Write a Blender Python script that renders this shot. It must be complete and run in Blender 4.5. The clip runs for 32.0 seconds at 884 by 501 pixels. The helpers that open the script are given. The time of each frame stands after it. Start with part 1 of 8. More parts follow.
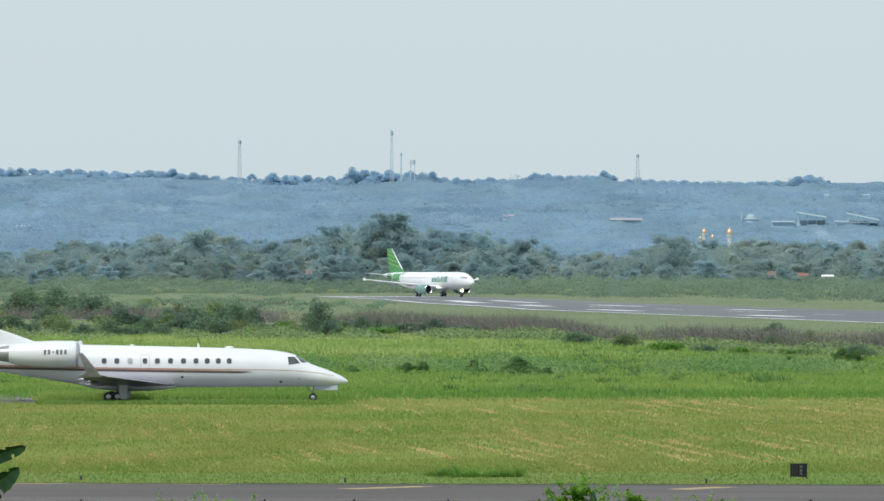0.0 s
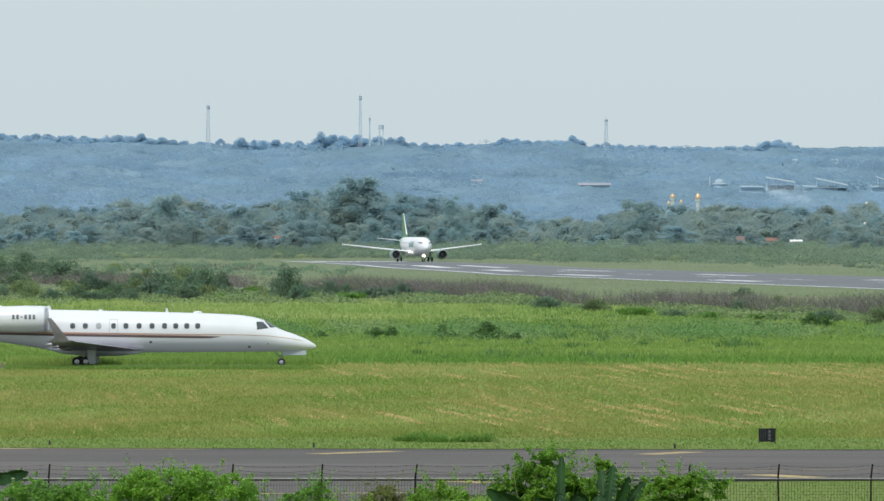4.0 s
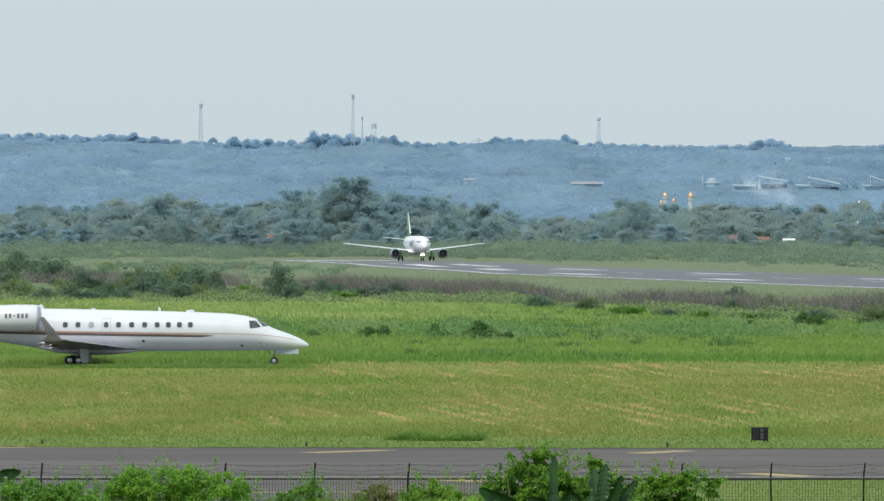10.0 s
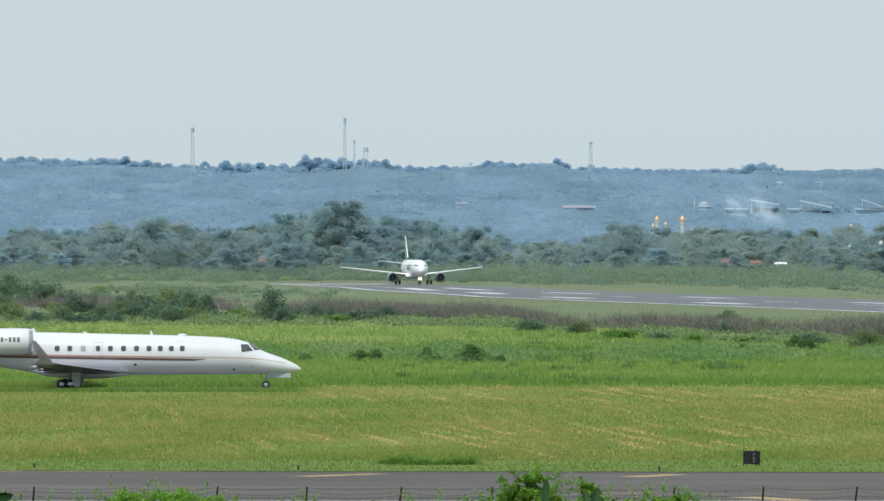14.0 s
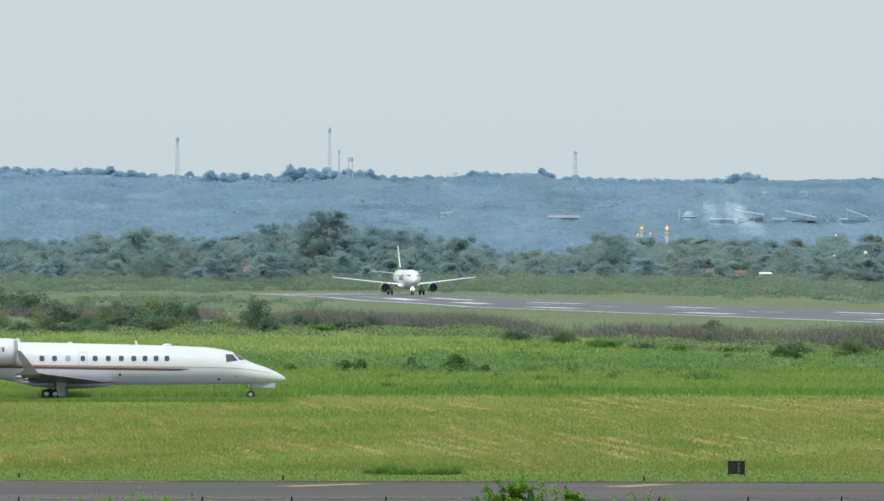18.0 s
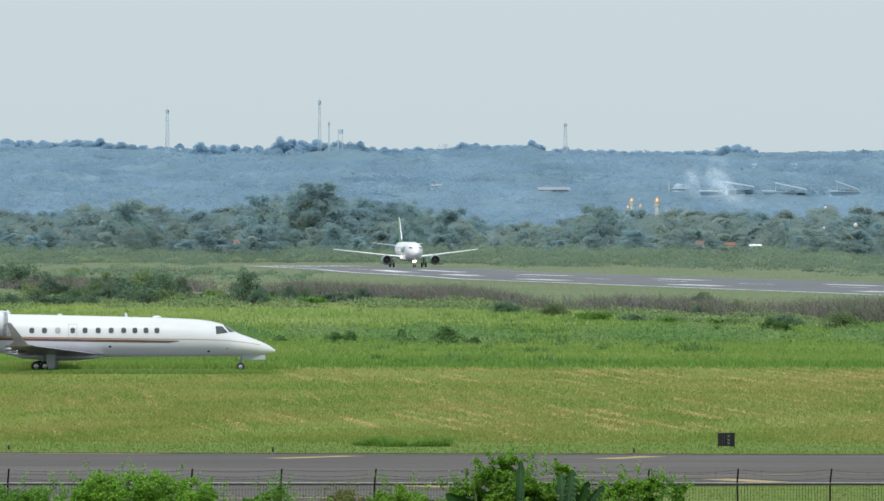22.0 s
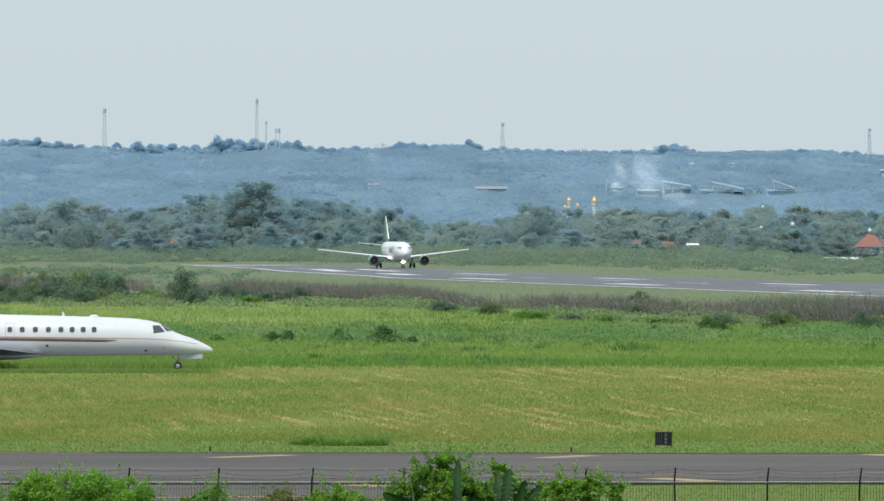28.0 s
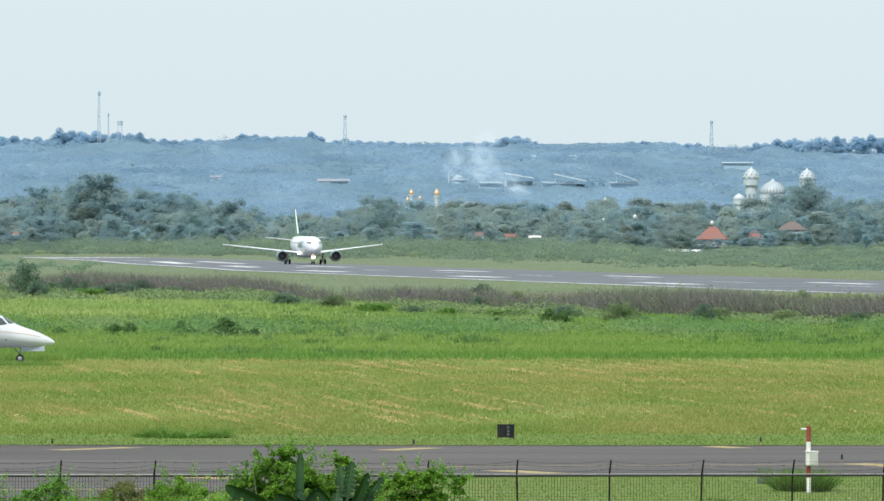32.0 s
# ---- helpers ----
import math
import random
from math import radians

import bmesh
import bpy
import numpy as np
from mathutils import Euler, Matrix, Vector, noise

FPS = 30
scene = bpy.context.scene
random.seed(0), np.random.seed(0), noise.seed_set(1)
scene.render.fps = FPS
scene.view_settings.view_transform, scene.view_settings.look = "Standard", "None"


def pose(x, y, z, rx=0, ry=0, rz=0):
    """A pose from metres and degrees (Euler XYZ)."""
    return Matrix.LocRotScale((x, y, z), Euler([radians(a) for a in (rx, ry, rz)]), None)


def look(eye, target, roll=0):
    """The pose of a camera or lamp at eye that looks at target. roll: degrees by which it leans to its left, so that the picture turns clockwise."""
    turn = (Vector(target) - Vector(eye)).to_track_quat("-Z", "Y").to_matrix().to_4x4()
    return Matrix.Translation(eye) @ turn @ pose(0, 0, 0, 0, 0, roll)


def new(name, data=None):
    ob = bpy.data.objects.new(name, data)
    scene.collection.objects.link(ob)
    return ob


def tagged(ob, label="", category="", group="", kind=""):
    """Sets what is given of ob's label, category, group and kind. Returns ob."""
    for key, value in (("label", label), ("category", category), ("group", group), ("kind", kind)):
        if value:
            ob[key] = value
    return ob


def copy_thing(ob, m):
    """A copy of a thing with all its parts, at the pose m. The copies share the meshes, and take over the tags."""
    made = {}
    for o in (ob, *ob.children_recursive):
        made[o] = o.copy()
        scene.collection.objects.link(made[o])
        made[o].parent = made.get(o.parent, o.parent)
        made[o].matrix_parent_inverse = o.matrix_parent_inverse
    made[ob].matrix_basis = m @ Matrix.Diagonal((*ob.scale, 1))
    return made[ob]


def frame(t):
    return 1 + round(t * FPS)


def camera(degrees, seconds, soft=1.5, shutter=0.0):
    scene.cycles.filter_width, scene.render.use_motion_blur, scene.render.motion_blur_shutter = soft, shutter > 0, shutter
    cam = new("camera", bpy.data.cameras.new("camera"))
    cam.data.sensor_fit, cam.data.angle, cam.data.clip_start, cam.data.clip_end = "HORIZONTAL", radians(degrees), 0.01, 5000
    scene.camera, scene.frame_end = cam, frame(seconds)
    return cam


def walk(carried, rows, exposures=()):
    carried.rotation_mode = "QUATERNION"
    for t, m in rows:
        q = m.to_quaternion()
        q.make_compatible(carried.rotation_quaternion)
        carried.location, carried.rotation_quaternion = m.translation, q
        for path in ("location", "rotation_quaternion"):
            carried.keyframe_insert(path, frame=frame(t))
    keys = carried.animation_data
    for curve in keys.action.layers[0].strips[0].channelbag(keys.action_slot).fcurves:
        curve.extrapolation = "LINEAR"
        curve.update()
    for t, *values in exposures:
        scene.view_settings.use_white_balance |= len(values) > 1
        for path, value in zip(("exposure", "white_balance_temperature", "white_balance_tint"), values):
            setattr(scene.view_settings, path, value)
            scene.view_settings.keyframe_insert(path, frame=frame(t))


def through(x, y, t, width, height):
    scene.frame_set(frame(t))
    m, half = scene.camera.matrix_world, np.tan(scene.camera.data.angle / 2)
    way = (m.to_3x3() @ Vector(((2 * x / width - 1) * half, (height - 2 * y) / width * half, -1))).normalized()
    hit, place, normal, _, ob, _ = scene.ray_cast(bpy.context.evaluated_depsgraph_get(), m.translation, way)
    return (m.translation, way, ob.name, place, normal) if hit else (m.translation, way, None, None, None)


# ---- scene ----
# ---------------------------------------------------------------- camera
PAN = [
    (0, 90.0688, 0.3061), (0.5, 90.0102, 0.2364), (1, 89.9493, 0.2047), (1.5, 89.8982, 0.2017), (2, 89.8647, 0.1707),
    (2.5, 89.8478, 0.1120), (3, 89.8290, 0.0768), (3.5, 89.8284, 0.0950), (5.5, 89.8433, 0.0419), (6, 89.6917, 0.0000),
    (6.5, 89.6545, -0.0504), (7, 89.6148, -0.0382), (7.5, 89.6219, -0.0129), (8, 89.6779, 0.0076), (8.5, 89.7368, 0.0047),
    (9, 89.7633, 0.0681), (9.5, 89.8099, 0.0458), (10, 89.8230, 0.0422), (10.5, 89.8318, 0.0279), (11, 89.8423, 0.0278),
    (11.5, 89.8510, 0.0562), (12, 89.9052, 0.0097), (12.5, 89.9179, -0.0089), (13, 89.9278, -0.0099), (13.5, 89.9368, -0.0296),
    (14, 89.9840, -0.0129), (14.5, 90.0266, -0.0352), (15, 90.0515, -0.0396), (15.5, 90.0773, -0.0548), (17.5, 90.1143, -0.0693),
    (18, 90.0514, -0.1163), (18.5, 89.9442, -0.0837), (19, 89.8484, -0.0906), (19.5, 89.8214, -0.1211), (20, 89.8122, -0.1681),
    (20.5, 89.8129, -0.2056), (21, 89.8245, -0.1938), (21.5, 89.8377, -0.1805), (22, 89.8614, -0.1847), (22.5, 89.8468, -0.1879),
    (23, 89.8572, -0.2095), (23.5, 89.8142, -0.2574), (24, 89.7490, -0.3864), (24.5, 89.7637, -0.3919), (25, 89.7735, -0.4026),
    (25.5, 89.7949, -0.4238), (27.5, 89.8454, -0.5565), (28, 89.8556, -0.6108), (28.5, 89.8899, -0.6368), (29, 89.8976, -0.7225),
    (29.5, 89.9179, -1.0926), (30, 89.8364, -1.2092), (30.5, 89.8341, -1.2776), (31, 89.8253, -1.4600), (31.5, 89.8374, -1.5658),
    (32, 89.8035, -1.6817),
]
EYE = (0.0, 0.0, 8.6)
cam = camera(6.0, 32.0, soft=1.5)
walk(cam, [(t, pose(*EYE, tilt, 0, pan)) for t, tilt, pan in PAN],
     exposures=[(0.0, 0.05), (7.0, 0.0), (28.8, 0.01), (29.4, 0.10), (30.0, 0.25), (31.0, 0.28), (32.0, 0.28)])

# ---------------------------------------------------------------- sky and sun
SUN_EL, SUN_AZ = radians(54), radians(204)      # azimuth clockwise from north (+y)
world = bpy.data.worlds.new("hazy_sky")
scene.world = world
world.use_nodes = True
wn = world.node_tree
sky = wn.nodes.new("ShaderNodeTexSky")
sky.sky_type = "NISHITA"
sky.sun_disc = False
sky.sun_elevation, sky.sun_rotation = SUN_EL, SUN_AZ
sky.air_density, sky.dust_density, sky.ozone_density = 1.0, 2.0, 1.5
haze = wn.nodes.new("ShaderNodeMix")          # thin bright overcast veil over the whole sky
haze.data_type = "RGBA"
haze.inputs[0].default_value = 0.86
haze.inputs[7].default_value = (6.35, 7.45, 7.90, 1.0)
wn.links.new(sky.outputs[0], haze.inputs[6])
wn.links.new(haze.outputs[2], wn.nodes["Background"].inputs[0])
wn.nodes["Background"].inputs[1].default_value = 0.10
sun_dir = Vector((math.sin(SUN_AZ) * math.cos(SUN_EL), math.cos(SUN_AZ) * math.cos(SUN_EL), math.sin(SUN_EL)))
sun = new("sun", bpy.data.lights.new("sun", "SUN"))
sun.data.energy, sun.data.angle, sun.data.color = 2.95, radians(5.0), (1.0, 0.975, 0.935)
sun.matrix_basis = look(tuple(sun_dir * 900), (0, 0, 0))

# ---------------------------------------------------------------- materials
def rgb(c):
    return (*c, 1.0)


class Nodes:
    """A small node builder for one material."""

    def __init__(self, name):
        self.m = bpy.data.materials.new(name)
        self.m.use_nodes = True
        self.t = self.m.node_tree
        self.b = self.t.nodes["Principled BSDF"]
        self.out = self.t.nodes["Material Output"]

    def add(self, kind, **inputs):
        n = self.t.nodes.new(kind)
        for k, v in inputs.items():
            self.put(n.inputs[k.replace("_", " ")], v)
        return n

    def put(self, socket, v):
        if isinstance(v, bpy.types.NodeSocket):
            self.t.links.new(v, socket)
        else:
            socket.default_value = v

    def coords(self, kind):
        if kind == "world":
            return self.add("ShaderNodeNewGeometry").outputs["Position"]
        return self.add("ShaderNodeTexCoord").outputs["Object"]

    def stretch(self, vec, scale, turn=0.0):
        n = self.add("ShaderNodeMapping", Vector=vec)
        n.inputs["Scale"].default_value = scale
        n.inputs["Rotation"].default_value = (0, 0, turn)
        return n.outputs[0]

    def noise(self, vec, scale, detail=5.0, rough=0.55, lo=0.35, hi=0.65):
        n = self.add("ShaderNodeTexNoise", Vector=vec, Scale=scale, Detail=detail, Roughness=rough)
        r = self.add("ShaderNodeMapRange")
        self.put(r.inputs[0], n.outputs[0])
        r.inputs[1].default_value, r.inputs[2].default_value = lo, hi
        return r.outputs[0]

    def mix(self, fac, a, b, mode="MIX"):
        n = self.t.nodes.new("ShaderNodeMix")
        n.data_type, n.blend_type = "RGBA", mode
        for i, v in ((0, fac), (6, a), (7, b)):
            self.put(n.inputs[i], rgb(v) if isinstance(v, tuple) and len(v) == 3 else v)
        return n.outputs[2]

    def math(self, op, a, b=0.0):
        n = self.t.nodes.new("ShaderNodeMath")
        n.operation = op
        self.put(n.inputs[0], a)
        self.put(n.inputs[1], b)
        return n.outputs[0]

    def value(self, col, v):
        n = self.t.nodes.new("ShaderNodeHueSaturation")
        self.put(n.inputs["Color"], col)
        self.put(n.inputs["Value"], v)
        return n.outputs[0]

    def bump(self, vec, scale, strength, dist=0.02):
        n = self.add("ShaderNodeBump", Height=self.noise(vec, scale, 6.0, 0.6, 0.2, 0.8))
        n.inputs["Strength"].default_value, n.inputs["Distance"].default_value = strength, dist
        self.put(self.b.inputs["Normal"], n.outputs[0])

    def finish(self, col, rough=0.6, metal=0.0, spec=0.5):
        self.put(self.b.inputs["Base Color"], rgb(col) if isinstance(col, tuple) and len(col) == 3 else col)
        self.put(self.b.inputs["Roughness"], rough)
        self.b.inputs["Metallic"].default_value = metal
        self.b.inputs["Specular IOR Level"].default_value = spec
        return self.m


def surface(name, a, b=None, scale=3.0, c=None, scale2=0.4, rough=0.55, metal=0.0, spec=0.5, bump=0.0, bscale=30.0, where="object"):
    """Base colour a, grain b at one scale, stains c at a second."""
    n = Nodes(name)
    v = n.coords(where)
    col = rgb(a)
    if b:
        col = n.mix(n.noise(v, scale), a, b)
    if c:
        col = n.mix(n.noise(v, scale2, 3.0, 0.6, 0.45, 0.75), col, rgb(c))
    if bump:
        n.bump(v, bscale, bump)
    return n.finish(col, rough, metal, spec)


def leafy(name, a, b, c=None, vary=0.35, patch=0.2, through=0.25, rough=0.55, each=0.15, thin=0.0, flat=1.0):
    """Leaves or blades: a to b leaf by leaf, patches of c, some light passing through; thin: share left clear, evening
    out shade as haze would;
    flat: below 1 the patches are stretched along y to look rounder from the camera."""
    n = Nodes(name)
    g = n.add("ShaderNodeNewGeometry")
    r = g.outputs["Random Per Island"]
    col = n.mix(r, a, b)
    if c:
        col = n.mix(n.math("MULTIPLY", n.noise(n.stretch(g.outputs["Position"], (1, flat, 1)), patch, 4.0), 0.8), col, rgb(c))
    o = n.add("ShaderNodeObjectInfo").outputs["Random"]
    w = n.add("ShaderNodeTexWhiteNoise")
    w.noise_dimensions = "1D"
    n.put(w.inputs["W"], r)
    v = n.math("ADD", n.math("MULTIPLY", w.outputs[0], 2 * vary), 1.0 - vary - each)
    v = n.math("ADD", v, n.math("MULTIPLY", o, 2 * each))
    col = n.value(col, v)
    n.finish(col, rough, 0.0, 0.25)
    if through:
        t = n.add("ShaderNodeBsdfTranslucent")
        n.put(t.inputs[0], col)
        s = n.add("ShaderNodeMixShader")
        s.inputs[0].default_value = through
        n.t.links.new(n.b.outputs[0], s.inputs[1])
        n.t.links.new(t.outputs[0], s.inputs[2])
        n.t.links.new(s.outputs[0], n.out.inputs[0])
        if thin:
            o = n.add("ShaderNodeMixShader")
            o.inputs[0].default_value = thin
            n.t.links.new(s.outputs[0], o.inputs[1])
            n.t.links.new(n.add("ShaderNodeBsdfTransparent").outputs[0], o.inputs[2])
            n.t.links.new(o.outputs[0], n.out.inputs[0])
    return n.m


def glowing(name, col, strength):
    n = Nodes(name)
    n.finish(col, 0.3)
    n.b.inputs["Emission Color"].default_value = rgb(col)
    n.b.inputs["Emission Strength"].default_value = strength
    return n.m


def mown_material():
    """Mown grass with straw left in rows."""
    n = Nodes("mown_grass")
    v = n.coords("world")
    wob = n.noise(v, 0.15, 3.0, 0.5, 0.0, 1.0)
    sep = n.add("ShaderNodeSeparateXYZ", Vector=v)
    across = n.math("ADD", n.math("MULTIPLY", sep.outputs[0], 1.0), n.math("MULTIPLY", sep.outputs[1], 0.10))
    across = n.math("ADD", n.math("MULTIPLY", across, 3.7), n.math("MULTIPLY", wob, 2.5))
    row = n.math("POWER", n.math("ADD", n.math("MULTIPLY", n.math("SINE", across), 0.5), 0.5), 5.0)
    fine = n.noise(n.stretch(v, (1, 0.35, 1)), 2.2, 8.0, 0.7)
    patch = n.noise(n.stretch(v, (1, 0.25, 1)), 0.09, 4.0, 0.6, 0.38, 0.62)
    col = n.mix(fine, (0.150, 0.225, 0.042), (0.195, 0.260, 0.058))
    col = n.mix(n.math("MULTIPLY", patch, 0.6), col, rgb((0.195, 0.215, 0.055)))
    straw = n.math("MULTIPLY", n.math("MULTIPLY", row, patch), n.noise(n.stretch(v, (1, 0.12, 1)), 0.7, 5.0, 0.6, 0.45, 0.65))
    broad = n.noise(n.stretch(v, (1, 0.4, 1)), 0.03, 3.0, 0.5, 0.42, 0.6)
    col = n.mix(n.math("MULTIPLY", broad, 0.5), col, rgb((0.235, 0.225, 0.065)))
    col = n.mix(n.math("MULTIPLY", straw, 0.5), col, rgb((0.36, 0.25, 0.13)))
    n.bump(v, 6.0, 0.6, 0.1)
    return n.finish(col, 0.9, 0.0, 0.1)


def asphalt(name, dark, light, where="world"):
    n = Nodes(name)
    v = n.coords(where)
    col = n.mix(n.noise(v, 9.0, 8.0, 0.7), dark, light)
    col = n.mix(n.math("MULTIPLY", n.noise(n.stretch(v, (0.25, 1, 1)), 0.12, 5.0, 0.6, 0.4, 0.7), 0.75), col, rgb(tuple(x * 0.62 for x in dark)))
    col = n.mix(n.math("MULTIPLY", n.noise(n.stretch(v, (0.06, 0.5, 1)), 0.6, 4.0, 0.6, 0.5, 0.7), 0.55), col, rgb(tuple(x * 1.4 for x in light)))
    n.bump(v, 60.0, 0.25, 0.01)
    return n.finish(col, 0.85, 0.0, 0.3)


M_SOIL = surface("soil_grass", (0.116, 0.183, 0.035), (0.146, 0.208, 0.047), 1.5, (0.161, 0.192, 0.059), 0.4, 0.95, spec=0.1, where="world")
M_VERGE = surface("verge_grass", (0.115, 0.185, 0.040), (0.145, 0.215, 0.052), 3.0, (0.165, 0.205, 0.06), 0.2, 0.95, spec=0.1, bump=0.5, bscale=9, where="world")
M_MOWN = mown_material()
M_LUSH = surface("meadow_grass", (0.081, 0.162, 0.026), (0.108, 0.192, 0.036), 0.8, (0.173, 0.222, 0.060), 0.03, 0.95, spec=0.1, where="world")
# scrub ground and runway strip: blue raised to paint in haze
M_SCRUB = surface("hazed_scrub_ground", (0.135, 0.165, 0.080), (0.17, 0.185, 0.105), 0.4, (0.165, 0.15, 0.125), 0.05, 0.95, spec=0.1, where="world")
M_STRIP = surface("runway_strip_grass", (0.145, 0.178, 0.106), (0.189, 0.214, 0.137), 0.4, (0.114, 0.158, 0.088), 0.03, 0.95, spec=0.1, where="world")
# blue in the hill's ground colour is painted haze
M_HILL = surface("hazed_wooded_hill", (0.060, 0.105, 0.120), (0.085, 0.135, 0.15), 0.05, None, rough=1.0, spec=0.0, where="world")
M_TAXI = asphalt("taxiway_asphalt", (0.086, 0.077, 0.073), (0.122, 0.110, 0.104))
M_STAND = asphalt("stand_asphalt", (0.15, 0.155, 0.165), (0.19, 0.195, 0.205))
M_DARKSOIL = surface("dark_edge_soil", (0.050, 0.048, 0.030), (0.075, 0.080, 0.042), 2.0, (0.06, 0.09, 0.035), 0.5, 0.95, spec=0.1, where="world")
# bluish cast of the runway asphalt includes painted haze
M_RUNWAY = asphalt("runway_asphalt", (0.125, 0.134, 0.149), (0.166, 0.178, 0.192))
M_YELLOW = surface("worn_yellow_paint", (0.46, 0.335, 0.11), (0.34, 0.26, 0.12), 3.0, (0.19, 0.17, 0.13), 0.8, 0.7, where="world")
# blotches: wear, plus heat shimmer breaking the marks, painted in
M_WHITE_LINE = surface("white_runway_paint", (0.90, 0.90, 0.90), (0.55, 0.55, 0.56), 0.5, (0.14, 0.148, 0.16), 0.3, 0.7, where="world")

M_FAINT_LINE = surface("faint_runway_paint", (0.34, 0.34, 0.35), (0.2, 0.2, 0.21), 0.6, (0.13, 0.135, 0.145), 0.12, 0.8, where="world")
M_PAINT = surface("white_aircraft_paint", (0.672, 0.691, 0.724), (0.649, 0.667, 0.696), 0.8, (0.602, 0.620, 0.653), 0.3, 0.25)
M_AIRWHITE = surface("white_airliner_paint", (0.74, 0.755, 0.785), (0.71, 0.725, 0.755), 0.5, (0.66, 0.675, 0.705), 0.2, 0.35)
M_GREYP = surface("grey_wing_paint", (0.33, 0.30, 0.385), (0.25, 0.235, 0.30), 1.2, (0.14, 0.135, 0.165), 0.9, 0.3)
M_PANEL = surface("panel_line_grey", (0.45, 0.45, 0.47), (0.40, 0.40, 0.42), 8.0, rough=0.5)
# shade on the white nose gear door, painted in as grey
M_DOORSHADE = surface("shaded_door_paint", (0.40, 0.44, 0.50), (0.37, 0.41, 0.47), 1.0, rough=0.4)
M_METAL = surface("bare_metal", (0.62, 0.62, 0.64), (0.5, 0.5, 0.52), 6.0, rough=0.3, metal=1.0)
M_STEEL = surface("gear_steel", (0.35, 0.36, 0.38), (0.25, 0.25, 0.27), 9.0, rough=0.45, metal=0.6)
M_RUBBER = surface("tyre_rubber", (0.022, 0.022, 0.023), (0.035, 0.034, 0.033), 12.0, rough=0.8)
M_DARKGLASS = surface("tinted_window", (0.05, 0.058, 0.068), (0.085, 0.095, 0.105), 3.0, rough=0.08)
M_PALEGLASS = surface("drawn_blind_window", (0.30, 0.32, 0.34), (0.36, 0.38, 0.40), 3.0, rough=0.2)
M_CABINGLASS = surface("windshield", (0.05, 0.065, 0.07), (0.09, 0.10, 0.10), 2.0, rough=0.06)
M_BROWN = surface("dark_brown_stripe", (0.115, 0.085, 0.085), (0.135, 0.10, 0.098), 2.0, rough=0.35)
M_COPPER = surface("copper_stripe", (0.42, 0.20, 0.12), (0.5, 0.25, 0.15), 2.0, rough=0.35)
M_TEXT = surface("dark_grey_lettering", (0.10, 0.10, 0.11), (0.13, 0.13, 0.14), 5.0, rough=0.5)
M_INTAKE = surface("engine_intake", (0.03, 0.03, 0.035), (0.05, 0.05, 0.055), 4.0, rough=0.5)
M_GREEN = surface("green_livery", (0.075, 0.27, 0.10), (0.06, 0.23, 0.09), 0.5, (0.09, 0.31, 0.12), 0.2, 0.3)
M_LIME = surface("lime_livery", (0.22, 0.42, 0.12), (0.19, 0.38, 0.11), 0.6, rough=0.3)
M_TEAL = surface("teal_livery", (0.13, 0.27, 0.23), (0.15, 0.30, 0.26), 0.6, rough=0.3)
M_GLOW = glowing("landing_light", (1.0, 0.80, 0.52), 14.0)
M_GLOW_SMALL = glowing("wing_light", (1.0, 0.86, 0.62), 8.0)

M_BARK = surface("bark", (0.13, 0.105, 0.08), (0.085, 0.07, 0.055), 4.0, rough=0.9, bump=0.6, bscale=14)
# bark of far trees paled and blued: haze painted in
M_FARBARK = surface("hazed_bark", (0.19, 0.27, 0.27), (0.16, 0.23, 0.24), 4.0, rough=0.9)
M_TWIG = surface("pale_stem", (0.22, 0.20, 0.13), (0.15, 0.15, 0.09), 5.0, rough=0.85)
M_SHRUB = leafy("shrub_leaf", (0.150, 0.325, 0.030), (0.285, 0.485, 0.068), (0.125, 0.285, 0.034), 0.50, 0.9, 0.55, 0.35)
M_SHRUB_DARK = leafy("deep_shrub_leaf", (0.105, 0.255, 0.030), (0.195, 0.375, 0.055), (0.090, 0.205, 0.032), 0.50, 0.9, 0.42, 0.35)
M_SHRUB_DRY = leafy("brownish_shrub_leaf", (0.12, 0.16, 0.03), (0.19, 0.17, 0.07), (0.10, 0.15, 0.03), 0.35, 0.9, 0.3)
M_BANANA = surface("banana_leaf", (0.009, 0.032, 0.010), (0.016, 0.048, 0.014), 2.5, (0.030, 0.085, 0.022), 0.9, 0.42, spec=0.22)
M_RIB = surface("banana_midrib", (0.075, 0.125, 0.045), (0.055, 0.10, 0.035), 4.0, rough=0.5)
M_BLADE = leafy("tall_grass_blade", (0.085, 0.205, 0.022), (0.270, 0.420, 0.080), (0.105, 0.235, 0.030), 0.45, 0.5, 0.35, 0.35)
M_SEED = leafy("seeding_grass_blade", (0.30, 0.33, 0.15), (0.46, 0.45, 0.26), (0.22, 0.26, 0.10), 0.25, 0.5, 0.3)
M_TUFT = leafy("mown_tuft", (0.175, 0.298, 0.055), (0.274, 0.376, 0.086), (0.468, 0.416, 0.149), 0.24, 0.12, 0.6, 0.8, 0.15, 0.0, 0.35)
M_VERGEBLADE = leafy("verge_blade", (0.133, 0.228, 0.045), (0.186, 0.275, 0.065), (0.213, 0.261, 0.077), 0.22, 0.1, 0.55, 0.8)
M_STRAW = leafy("cut_straw", (0.358, 0.261, 0.112), (0.470, 0.384, 0.183), (0.339, 0.227, 0.094), 0.2, 0.3, 0.1, 0.9)
# meadow blue lifted slightly, a touch of painted haze
M_MEADOW = leafy("meadow_blade", (0.164, 0.291, 0.058), (0.238, 0.373, 0.086), (0.305, 0.400, 0.105), 0.12, 0.035, 0.45, 0.7)
